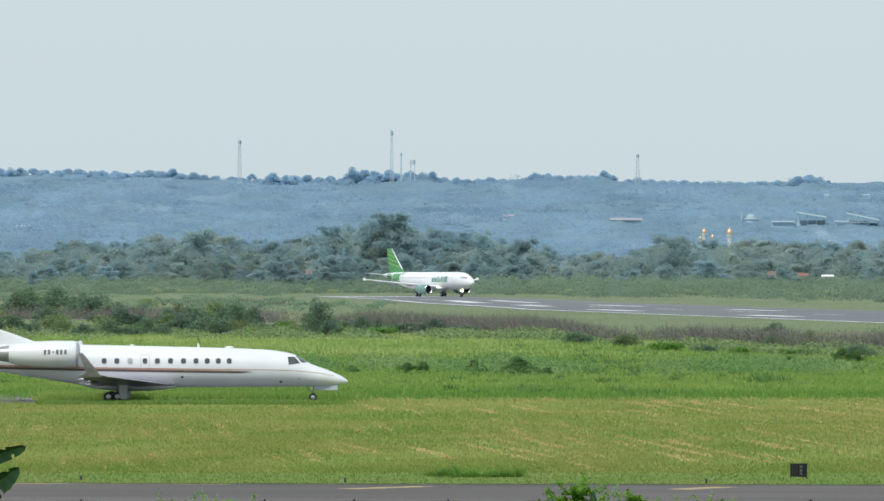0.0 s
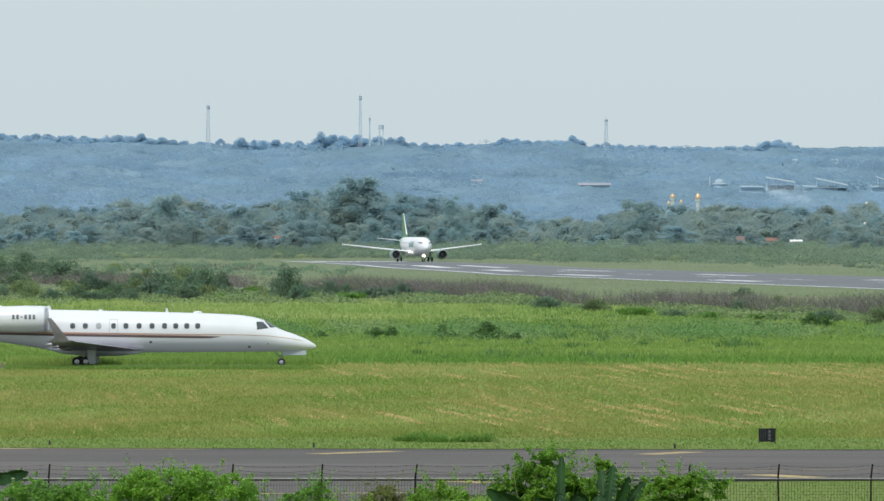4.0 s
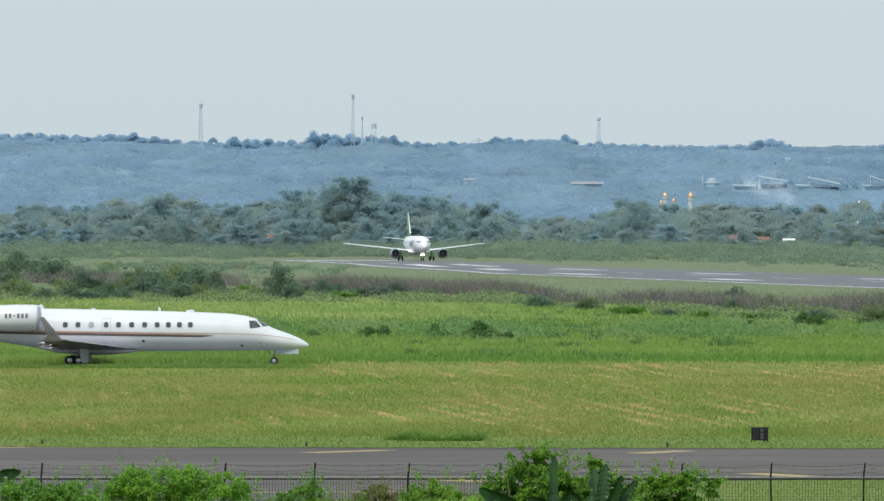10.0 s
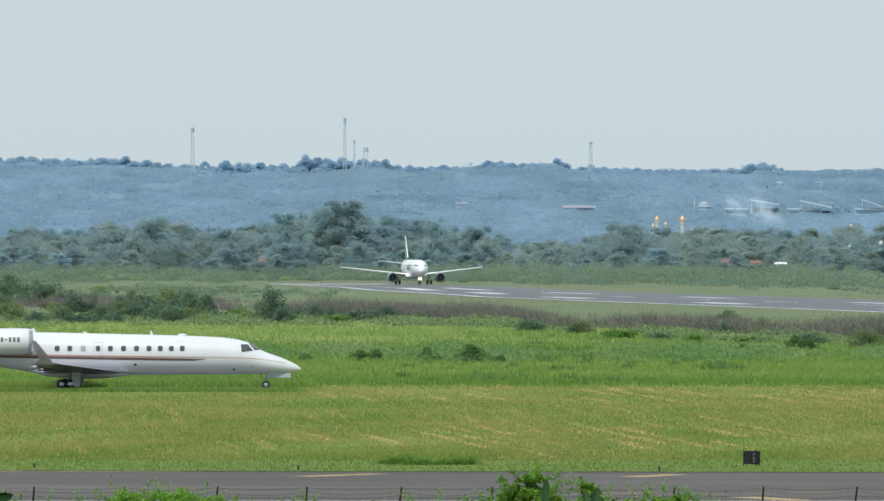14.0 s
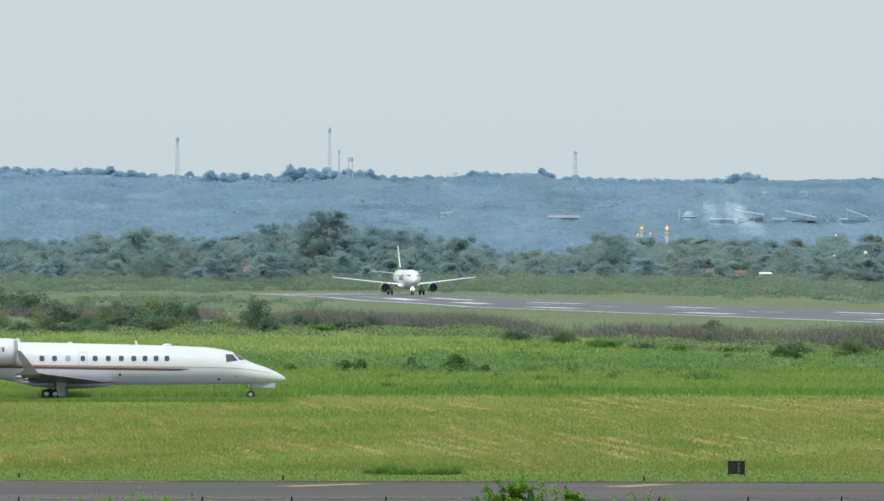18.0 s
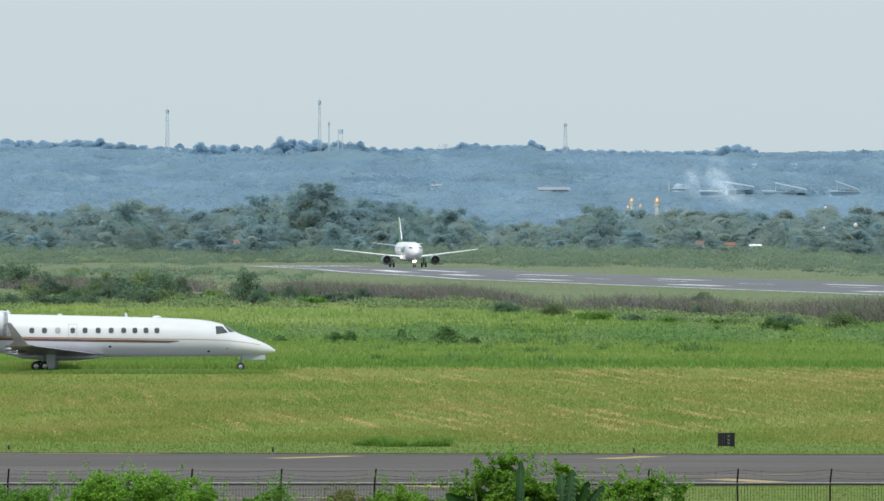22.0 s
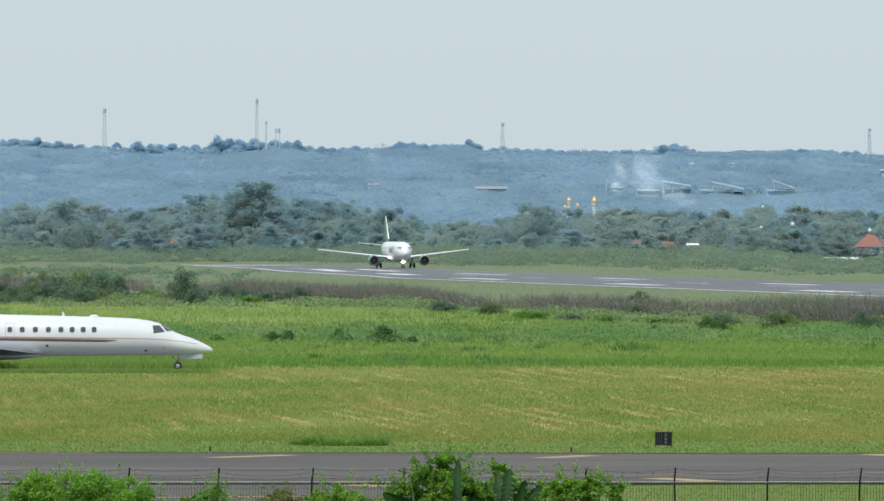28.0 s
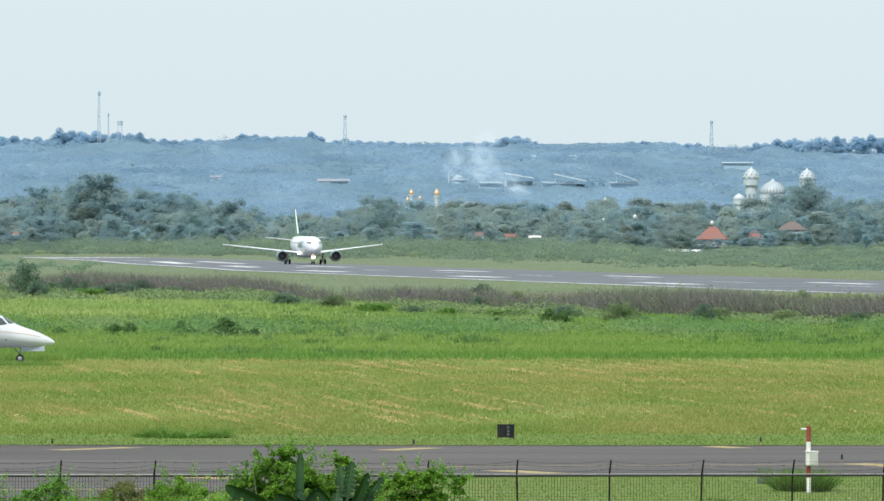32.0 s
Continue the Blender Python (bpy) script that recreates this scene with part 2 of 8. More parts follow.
M_MEADOW_PALE = leafy("pale_meadow_blade", (0.292, 0.369, 0.109), (0.389, 0.429, 0.172), (0.200, 0.318, 0.083), 0.18, 0.05, 0.3, 0.7, 0.15, 0.0, 0.5)
M_EDGE = leafy("dark_edge_blade", (0.122, 0.249, 0.045), (0.186, 0.340, 0.067), None, 0.25, 0.1, 0.35, 0.7)
M_REED = leafy("reed_blade", (0.065, 0.150, 0.040), (0.120, 0.225, 0.062), (0.10, 0.19, 0.06), 0.35, 0.25, 0.3, 0.5)
M_REED_PALE = leafy("silvery_reed_blade", (0.151, 0.231, 0.076), (0.251, 0.323, 0.145), (0.101, 0.181, 0.051), 0.3, 0.3, 0.2, 0.5)
# brush and bushes made bluer: haze over the distance painted in
M_DRY = leafy("hazed_dry_brown_twig", (0.162, 0.138, 0.154), (0.255, 0.220, 0.229), (0.172, 0.201, 0.135), 0.3, 0.06, 0.35, 0.9, 0.15, 0.35)
M_BUSH = leafy("hazed_bush_leaf", (0.092, 0.166, 0.093), (0.165, 0.250, 0.129), (0.110, 0.182, 0.139), 0.35, 0.2, 0.35, 0.6, 0.2, 0.12)
M_BUSH_OLIVE = leafy("hazed_olive_bush_leaf", (0.169, 0.241, 0.093), (0.260, 0.329, 0.131), (0.141, 0.221, 0.105), 0.28, 0.2, 0.3, 0.6, 0.2, 0.22)
# strip blades carry the same painted haze as their ground
M_STRIPBLADE = leafy("hazed_strip_blade", (0.141, 0.188, 0.100), (0.218, 0.260, 0.168), (0.115, 0.182, 0.092), 0.2, 0.03, 0.2, 0.8)
# tree line: distance haze painted in as pale blue-grey leaf colours
M_TREE_A = leafy("hazed_tree_leaf", (0.279, 0.396, 0.411), (0.353, 0.471, 0.455), (0.271, 0.396, 0.447), 0.05, 0.05, 0.68, 0.95, 0.12, 0.48)
M_TREE_B = leafy("hazed_olive_tree_leaf", (0.323, 0.412, 0.385), (0.407, 0.483, 0.417), (0.295, 0.401, 0.423), 0.05, 0.05, 0.68, 0.95, 0.12, 0.48)
M_TREE_C = leafy("hazed_dark_tree_leaf", (0.299, 0.435, 0.464), (0.377, 0.516, 0.521), (0.315, 0.465, 0.533), 0.05, 0.05, 0.68, 0.95, 0.12, 0.48)
# scrub leaves greyed bluish, which paints haze into their colours
M_SCRUBLEAF = leafy("hazed_scrub_leaf", (0.207, 0.289, 0.187), (0.288, 0.363, 0.235), (0.129, 0.207, 0.160), 0.18, 0.085, 0.45, 0.95, 0.15, 0.22, 0.10)
M_DARKSCRUB = leafy("hazed_dark_scrub_leaf", (0.133, 0.206, 0.171), (0.196, 0.281, 0.203), (0.185, 0.249, 0.175), 0.18, 0.085, 0.45, 0.95, 0.15, 0.22, 0.10)
M_PALESCRUB = leafy("hazed_pale_scrub_leaf", (0.264, 0.340, 0.188), (0.342, 0.409, 0.225), (0.242, 0.329, 0.213), 0.18, 0.04, 0.45, 0.95, 0.15, 0.22)
# woods behind: haze painted in with still more blue
M_WOOD = leafy("hazed_wood_leaf", (0.220, 0.352, 0.450), (0.286, 0.424, 0.508), (0.242, 0.374, 0.520), 0.08, 0.02, 0.5, 0.95, 0.1, 0.40)

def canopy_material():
    n = Nodes("hazed_ridge_canopy")
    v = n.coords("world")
    # aerial haze is painted into these blue canopy colours
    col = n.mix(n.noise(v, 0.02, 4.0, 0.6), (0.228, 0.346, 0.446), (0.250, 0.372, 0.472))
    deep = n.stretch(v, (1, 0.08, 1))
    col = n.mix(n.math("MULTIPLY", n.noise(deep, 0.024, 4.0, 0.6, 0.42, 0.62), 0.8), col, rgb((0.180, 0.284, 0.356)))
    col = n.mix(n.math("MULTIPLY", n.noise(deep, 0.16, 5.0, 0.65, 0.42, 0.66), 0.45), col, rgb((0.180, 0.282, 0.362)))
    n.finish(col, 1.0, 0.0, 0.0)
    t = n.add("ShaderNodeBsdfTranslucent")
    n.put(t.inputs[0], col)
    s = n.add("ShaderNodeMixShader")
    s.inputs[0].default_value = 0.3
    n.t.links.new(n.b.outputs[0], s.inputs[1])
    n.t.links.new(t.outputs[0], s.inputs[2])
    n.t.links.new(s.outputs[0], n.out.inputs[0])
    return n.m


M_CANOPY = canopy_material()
# ridge leaves: haze painted in as blue; crest also brightened against self-shading
M_RIDGELEAF = leafy("hazed_ridge_leaf", (0.283, 0.427, 0.558), (0.309, 0.454, 0.581), (0.142, 0.247, 0.333), 0.03, 0.022, 0.5, 1.0, 0.05, 0.35, 0.12)
M_ROWLEAF = leafy("hazed_slope_row_leaf", (0.285, 0.412, 0.523), (0.314, 0.441, 0.548), (0.257, 0.378, 0.497), 0.03, 0.04, 0.55, 1.0, 0.05, 0.45)
M_CRESTLEAF = leafy("hazed_crest_leaf", (0.458, 0.626, 0.748), (0.491, 0.660, 0.775), (0.424, 0.593, 0.720), 0.03, 0.05, 0.75, 1.0, 0.05, 0.35)
M_FENCE = surface("weathered_fence_steel", (0.012, 0.011, 0.011), (0.022, 0.018, 0.016), 7.0, rough=0.9, spec=0.2)
M_RAIL = surface("galvanised_rail", (0.03, 0.03, 0.03), (0.022, 0.02, 0.02), 5.0, rough=0.55)
# pale colour for the rail's painted sky highlight
M_RAILSHINE = surface("painted_rail_highlight", (0.72, 0.72, 0.70), (0.55, 0.55, 0.53), 6.0, (0.35, 0.34, 0.32), 2.0, 0.4)
M_WIRE = surface("fence_wire", (0.05, 0.05, 0.04), (0.035, 0.035, 0.028), 9.0, rough=0.7)
M_SIGN = surface("dark_sign_box", (0.012, 0.013, 0.016), (0.022, 0.023, 0.027), 5.0, rough=0.8, spec=0.2)
M_SIGNBAR = surface("sign_plate", (0.12, 0.13, 0.14), (0.08, 0.09, 0.10), 5.0, rough=0.5)
M_BLACK = surface("black_plastic", (0.02, 0.02, 0.022), (0.03, 0.03, 0.03), 8.0, rough=0.5)
M_LAMPBLUE = surface("dark_blue_lens", (0.015, 0.02, 0.05), (0.02, 0.025, 0.06), 8.0, rough=0.2)
M_RED = surface("faded_red_paint", (0.25, 0.032, 0.022), (0.20, 0.036, 0.026), 4.0, (0.3, 0.08, 0.055), 2.0, 0.5)
M_WHITE = surface("white_paint", (0.78, 0.78, 0.75), (0.66, 0.66, 0.62), 4.0, (0.5, 0.48, 0.42), 1.0, 0.5)
# grey for the painted shade on the white pole cabinet
M_BOXSHADE = surface("painted_box_shade", (0.50, 0.51, 0.48), (0.42, 0.43, 0.40), 3.0, (0.34, 0.33, 0.28), 1.0, 0.5)
M_GREYBOX = surface("grey_cabinet_paint", (0.13, 0.15, 0.12), (0.09, 0.11, 0.09), 4.0, rough=0.7)
# roof tiles greyed: haze between is painted into them
M_TILE = surface("hazed_red_roof_tile", (0.29, 0.125, 0.095), (0.24, 0.11, 0.09), 1.5, (0.20, 0.13, 0.115), 0.4, 0.8)
M_BROWNTILE = surface("hazed_brown_roof_tile", (0.18, 0.13, 0.115), (0.15, 0.12, 0.11), 1.5, (0.13, 0.12, 0.12), 0.4, 0.8)
M_WALL = surface("plaster_wall", (0.46, 0.48, 0.48), (0.38, 0.40, 0.40), 0.8, (0.36, 0.36, 0.34), 0.3, 0.8)
# sheds and roofs on the ridge paled blue to paint in haze
M_FARWALL = surface("hazed_shed_cladding", (0.34, 0.46, 0.53), (0.31, 0.43, 0.50), 0.1, rough=0.8)
M_FARROOF = surface("hazed_pale_roof", (0.31, 0.40, 0.46), (0.28, 0.36, 0.42), 0.1, rough=0.7)
M_SHEDROOF = surface("hazed_bright_shed_roof", (0.368, 0.442, 0.488), (0.331, 0.405, 0.451), 0.2, rough=0.5)
# haze painted in, and lightened against the shade under the roofs
M_CANOPYWALL = surface("hazed_far_wall", (0.40, 0.54, 0.64), (0.37, 0.50, 0.60), 0.2, rough=0.9)
M_FARTILE = surface("hazed_red_roof", (0.29, 0.30, 0.35), (0.26, 0.28, 0.33), 0.2, rough=0.8)
# mosque and gilded domes softened: haze painted into their colours
M_DOME = surface("hazed_dome_tile", (0.52, 0.57, 0.59), (0.44, 0.49, 0.52), 0.8, rough=0.5)
M_MOSQUE = surface("hazed_pale_mosque_wall", (0.48, 0.56, 0.58), (0.42, 0.50, 0.52), 0.6, rough=0.7)
M_DOMEDARK = surface("hazed_dome_inlay", (0.270, 0.338, 0.365), (0.338, 0.405, 0.432), 1.5, rough=0.5)
M_GOLD = surface("hazed_gilded_dome", (0.66, 0.46, 0.28), (0.56, 0.40, 0.25), 1.0, rough=0.4, metal=0.5)
# mast steel and far windows: pale blue of haze painted in
M_TOWERSTEEL = surface("hazed_lattice_steel", (0.420, 0.504, 0.557), (0.378, 0.462, 0.514), 0.3, rough=0.8)
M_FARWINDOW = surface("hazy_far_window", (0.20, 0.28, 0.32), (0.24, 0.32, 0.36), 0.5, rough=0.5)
M_WINDOWDARK = surface("dark_window", (0.06, 0.08, 0.09), (0.09, 0.11, 0.12), 0.5, rough=0.3)


def smoke_material():
    """Thin smoke, densest in the middle of a puff."""
    n = Nodes("thin_smoke")
    tc = n.add("ShaderNodeTexCoord")
    sep = n.add("ShaderNodeSeparateXYZ", Vector=tc.outputs["Generated"])
    sq = [n.math("POWER", n.math("ABSOLUTE", n.math("MULTIPLY", n.math("SUBTRACT", sep.outputs[i], 0.5), 2.0)), 2.0) for i in (0, 2)]
    mid = n.math("MAXIMUM", n.math("SUBTRACT", 1.0, n.math("SQRT", n.math("ADD", sq[0], sq[1]))), 0.0)
    body = n.add("ShaderNodeBsdfDiffuse")
    body.inputs[0].default_value = (0.80, 0.84, 0.87, 1)
    back = n.add("ShaderNodeBsdfTranslucent")
    back.inputs[0].default_value = (0.80, 0.84, 0.87, 1)
    clear = n.add("ShaderNodeBsdfTransparent")
    both = n.add("ShaderNodeAddShader")
    s = n.add("ShaderNodeMixShader")
    n.t.links.new(body.outputs[0], both.inputs[0])
    n.t.links.new(back.outputs[0], both.inputs[1])
    thick = n.math("MULTIPLY", n.noise(tc.outputs["Object"], 0.35, 5.0, 0.6, 0.36, 0.66), 0.15)
    n.put(s.inputs[0], n.math("MULTIPLY", thick, n.math("MINIMUM", n.math("MULTIPLY", mid, 1.7), 1.0)))
    n.t.links.new(clear.outputs[0], s.inputs[1])
    n.t.links.new(both.outputs[0], s.inputs[2])
    n.t.links.new(s.outputs[0], n.out.inputs[0])
    return n.m


M_SMOKE = smoke_material()

# ---------------------------------------------------------------- mesh helpers
def ground_z(y):
    """Height of the airfield at y metres out."""
    def ease(a, b):
        t = min(1.0, max(0.0, (y - a) / (b - a)))
        return t * t * (3 - 2 * t)
    return -0.55 * ease(690, 1150) + 0.33 * ease(1795, 1910)


def ground_zs(y):
    def ease(a, b):
        t = np.clip((y - a) / (b - a), 0, 1)
        return t * t * (3 - 2 * t)
    return -0.55 * ease(690, 1150) + 0.33 * ease(1795, 1910)


def hill_zs(x, y):
    """Height of the wooded ridge behind the airfield."""
    t = np.clip((y - 2950) / 1750, 0, 1)
    swell = 1.0 + 0.05 * np.sin(x / 90.0) + 0.03 * np.sin(x / 37.0 + 1.0) - 0.00022 * x
    return np.where(y > 2950, 49.5 * t ** 0.85 * swell, 0.0) - np.where(y > 4720, (y - 4720) * 0.1, 0.0)


def part(name, bm, material, parent, label=""):
    if isinstance(bm, bmesh.types.BMesh):
        me = bpy.data.meshes.new(name)
        bm.to_mesh(me)
        bm.free()
    else:
        me = bm
    if material and not me.materials:
        me.materials.append(material)
    ob = new(name, me)
    if parent:
        ob.parent = parent
    if label:
        ob["label"] = label
    return ob


def thing(name, label, category, m=None, group="", kind=""):
    ob = tagged(new(name), label, category, group, kind)
    if m is not None:
        ob.matrix_basis = m
    return ob


def soup(name, v, material, corners):
    """A mesh of loose faces with that many corners each: v is (faces * corners, 3)."""
    v = np.ascontiguousarray(v.reshape(-1, 3), dtype=np.float32)
    n = len(v)
    me = bpy.data.meshes.new(name)
    me.vertices.add(n)
    me.vertices.foreach_set("co", v.ravel())
    me.loops.add(n)
    me.loops.foreach_set("vertex_index", np.arange(n, dtype=np.int32))
    me.polygons.add(n // corners)
    me.polygons.foreach_set("loop_start", np.arange(0, n, corners, dtype=np.int32))
    me.update(calc_edges=True)
    me.materials.append(material)
    return me


def unit(v):
    return v / np.maximum(np.linalg.norm(v, axis=-1, keepdims=True), 1e-9)


def leaves(rng, p, nrm, length, width, jitter=0.7):
    """Diamond leaves at p, facing nrm more or less."""
    k = len(p)
    nn = unit(nrm + rng.normal(0, jitter, (k, 3)))
    t = unit(np.cross(nn, rng.normal(0, 1, (k, 3))))
    b = np.cross(nn, t)
    l = (length * rng.uniform(0.6, 1.3, k))[:, None]
    w = (width * rng.uniform(0.6, 1.3, k))[:, None]
    return np.stack([p - t * l * 0.5, p + b * w * 0.5 + t * l * 0.08, p + t * l * 0.5, p - b * w * 0.5 + t * l * 0.08], 1)


def on_blobs(rng, blobs, k, low=-0.35, shell=0.3):
    """k points near the skins of ellipsoids (x, y, z, rx, ry, rz), and their outward directions."""
    blobs = np.array(blobs, float)
    area = blobs[:, 3] * blobs[:, 5]
    pick = rng.choice(len(blobs), k, p=area / area.sum())
    d = unit(rng.normal(0, 1, (k, 3)))
    d[:, 2] = np.where(d[:, 2] < low, -d[:, 2], d[:, 2])
    r = 1.0 - shell * rng.random(k) ** 1.5 + rng.normal(0, 0.05, k)
    c = blobs[pick]
    return c[:, :3] + d * c[:, 3:] * r[:, None], d


def blades(rng, p, height, width, lean=0.3):
    """Upright triangular blades from p."""
    k = len(p)
    a = rng.uniform(0, math.tau, k)
    h = height * rng.uniform(0.55, 1.3, k) if np.isscalar(height) else height
    w = width * rng.uniform(0.7, 1.3, k)
    side = np.stack([np.cos(a), np.sin(a), np.zeros(k)], 1) * w[:, None] * 0.5
    tip = np.stack([rng.normal(0, lean, k) * h, rng.normal(0, lean, k) * h, h], 1)
    return np.stack([p - side, p + side, p + tip], 1)


def wedge(rng, k, y0, y1, u0=-0.085, u1=0.108):
    """k places between y0 and y1 metres out, denser near by."""
    y = 1.0 / rng.uniform(1.0 / y1, 1.0 / y0, k)
    x = rng.uniform(u0, u1, k) * y
    return np.stack([x, y, ground_zs(y)], 1)


def ball(detail):
    """Vertices and triangles of a unit icosphere."""
    bm = bmesh.new()
    bmesh.ops.create_icosphere(bm, subdivisions=detail, radius=1.0)
    v = np.array([x.co[:] for x in bm.verts])
    f = np.array([[x.index for x in q.verts] for q in bm.faces])
    bm.free()
    return v, f


BALLS = {d: ball(d) for d in (1, 2, 3)}


def lumps(name, rng, ctr, rad, mat, detail=2, rough=0.14):
    """One smooth mesh of closed uneven lumps: centres (k, 3), radii (k, 3)."""
    v, f = BALLS[detail]
    k, n = len(ctr), len(v)
    turn = rng.uniform(0, math.tau, k)
    c, q = np.cos(turn)[:, None], np.sin(turn)[:, None]
    w = np.stack([v[None, :, 0] * c - v[None, :, 1] * q, v[None, :, 0] * q + v[None, :, 1] * c, np.repeat(v[None, :, 2], k, 0)], -1)
    ph = rng.uniform(0, 6.28, (k, 1, 3))
    wave = (np.sin(w * 4.1 + ph) * np.sin(np.roll(w, 1, 2) * 3.3 + ph * 1.7)).sum(-1, keepdims=True)
    w = w * (1 + rough * wave + rng.normal(0, rough * 0.45, (k, n, 1)))
    p = (w * rad[:, None, :] + ctr[:, None, :]).reshape(-1, 3)
    t = (f[None] + (np.arange(k) * n)[:, None, None]).reshape(-1, 3)
    me = bpy.data.meshes.new(name)
    me.vertices.add(len(p))
    me.vertices.foreach_set("co", p.astype(np.float32).ravel())
    me.loops.add(t.size)
    me.loops.foreach_set("vertex_index", t.astype(np.int32).ravel())
    me.polygons.add(len(t))
    me.polygons.foreach_set("loop_start", np.arange(0, t.size, 3, dtype=np.int32))
    me.polygons.foreach_set("use_smooth", np.ones(len(t), dtype=bool))
    me.update(calc_edges=True)
    me.materials.append(mat)
    return me


def tube(bm, a, b, r0, r1=None, seg=8, caps=True):
    """A tapered tube from a to b."""
    r1 = r0 if r1 is None else r1
    a, b = Vector(a), Vector(b)
    d = b - a
    m = Matrix.Translation((a + b) / 2) @ d.to_track_quat("Z", "Y").to_matrix().to_4x4()
    bmesh.ops.create_cone(bm, cap_ends=caps, segments=seg, radius1=r0, radius2=r1, depth=d.length, matrix=m)
    return bm


def box(bm, lo, hi, bevel=0.0):
    lo, hi = Vector(lo), Vector(hi)
    m = Matrix.Translation((lo + hi) / 2) @ Matrix.Diagonal((*(hi - lo), 1))
    g = bmesh.ops.create_cube(bm, size=1.0, matrix=m)
    if bevel:
        es = list({e for v in g["verts"] for e in v.link_edges})
        bmesh.ops.bevel(bm, geom=es, offset=bevel, segments=2, affect="EDGES", profile=0.5)
    return bm


def loft(bm, rings, close=True, cap=True):
    """Skin a list of rings (equal lists of points)."""
    rows = [[bm.verts.new(p) for p in r] for r in rings]
    for a, b in zip(rows, rows[1:]):
        k = len(a)
        for i in range(k if close else k - 1):
            j = (i + 1) % k
            bm.faces.new((a[i], a[j], b[j], b[i]))
    if cap and close:
        bm.faces.new(rows[0][::-1])
        bm.faces.new(rows[-1])
    bmesh.ops.recalc_face_normals(bm, faces=bm.faces)
    return bm


def smooth(ob, angle=40):
    for p in ob.data.polygons:
        p.use_smooth = True
    ob.data.set_sharp_from_angle(angle=radians(angle))
    return ob


def ring(x, y, z, ry, rz, k=28, power=2.0):
    """An oval ring in the plane across x."""
    out = []
    for i in range(k):
        a = math.tau * i / k
        c, s = math.cos(a), math.sin(a)
        e = 2.0 / power
        out.append((x, y + ry * math.copysign(abs(c) ** e, c), z + rz * math.copysign(abs(s) ** e, s)))
    return out


def wing_ring(x, y, z, chord, thick, axis="y", k=14):
    """A wing section: leading edge at x, going back by chord (towards -x); upright for axis 'z'."""
    out = []
    for i in range(k):
        a = math.tau * i / k
        c = 0.5 - 0.5 * math.cos(a)
        h = thick * (1.4 * math.sqrt(max(c, 0)) * (1 - c)) * (1 if i <= k / 2 else -0.75)
        out.append((x - c * chord, y, z + h) if axis == "y" else (x - c * chord, y + h, z))
    return out


def lumpy(bm, radius, squash, seed, detail=2, rough=0.25, freq=0.9):
    bmesh.ops.create_icosphere(bm, subdivisions=detail, radius=1.0)
    for v in bm.verts:
        s = 1 + rough * noise.noise(v.co * freq * 2 + Vector((seed, seed * 2.1, 0)))
        v.co = Vector((v.co.x * squash[0], v.co.y * squash[1], v.co.z * squash[2])) * radius * s
    return bm


# ---------------------------------------------------------------- ground
Y_TAXI0, Y_TAXI1 = 284.9, 322.0
Y_VERGE, Y_MOWN, Y_LUSH, Y_STRIP = 340.8, 528.3, 985.1, 1546.7


def build_ground():
    ys = list(np.unique(np.concatenate([
        np.linspace(-150, 220, 6), np.linspace(220, 360, 36), np.linspace(360, 700, 40), np.linspace(700, 1500, 40),
        np.linspace(1500, 2900, 36), np.linspace(2950, 4720, 44), np.linspace(4760, 4960, 3), np.array([Y_TAXI0, Y_TAXI1, Y_VERGE, Y_MOWN, Y_LUSH])])))
    xs = np.concatenate([np.linspace(-1200, -420, 10), np.linspace(-400, 480, 90), np.linspace(500, 1300, 10)])
    gx, gy = np.meshgrid(xs, ys)
    gz = ground_zs(gy) + hill_zs(gx, gy)
    nr, nc = gx.shape
    verts = np.stack([gx, gy, gz], -1).reshape(-1, 3)
    faces, idx = [], []
    for j in range(nr - 1):
        ym = (ys[j] + ys[j + 1]) / 2
        zone = 0 if ym < Y_TAXI1 else 1 if ym < Y_VERGE else 2 if ym < Y_MOWN else 3 if ym < Y_LUSH else 4 if ym < Y_STRIP else 5 if ym < 2300 else 6 if ym < 2900 else 7
        for i in range(nc - 1):
            a = j * nc + i
            faces.append((a, a + 1, a + 1 + nc, a + nc))
            idx.append(zone)
    me = bpy.data.meshes.new("ground")
    me.from_pydata(verts.tolist(), [], faces)
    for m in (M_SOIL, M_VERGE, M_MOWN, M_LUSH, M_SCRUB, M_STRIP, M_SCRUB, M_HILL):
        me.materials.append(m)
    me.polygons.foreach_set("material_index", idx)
    me.polygons.foreach_set("use_smooth", [True] * len(faces))
    tagged(new("ground", me), "flat airfield grassland rising to a wooded ridge", "ground", kind="structure")


build_ground()


def slab(name, outline, z, thick, material, label, category, kind="structure", parent=None):
    """A flat paved sheet from an outline of (x, y)."""
    bm = bmesh.new()
    f = bm.faces.new([bm.verts.new((x, y, z + ground_z(y))) for x, y in outline])
    e = bmesh.ops.extrude_face_region(bm, geom=[f])
    for v in e["geom"]:
        if isinstance(v, bmesh.types.BMVert):
            v.co.z -= thick
    bmesh.ops.recalc_face_normals(bm, faces=bm.faces)
    ob = part(name, bm, material, parent)
    return tagged(ob, label, category, kind=kind) if not parent else ob


# the near taxiway, wider towards one end
taxi_edge = [(-320, 253.0), (-16.64, 253.0), (-5.42, 258.1), (3.01, 271.1), (8.63, 283.1), (25.24, 286.9), (360, 286.9)]
taxiway = slab("taxiway", taxi_edge + [(360, 321.2), (17.7, 321.2), (-10.56, 323.0), (-24.0, 325.4), (-320, 326.2)], 0.05, 0.3, M_TAXI, "worn grey asphalt taxiway with yellow shoulder marks", "taxiway")


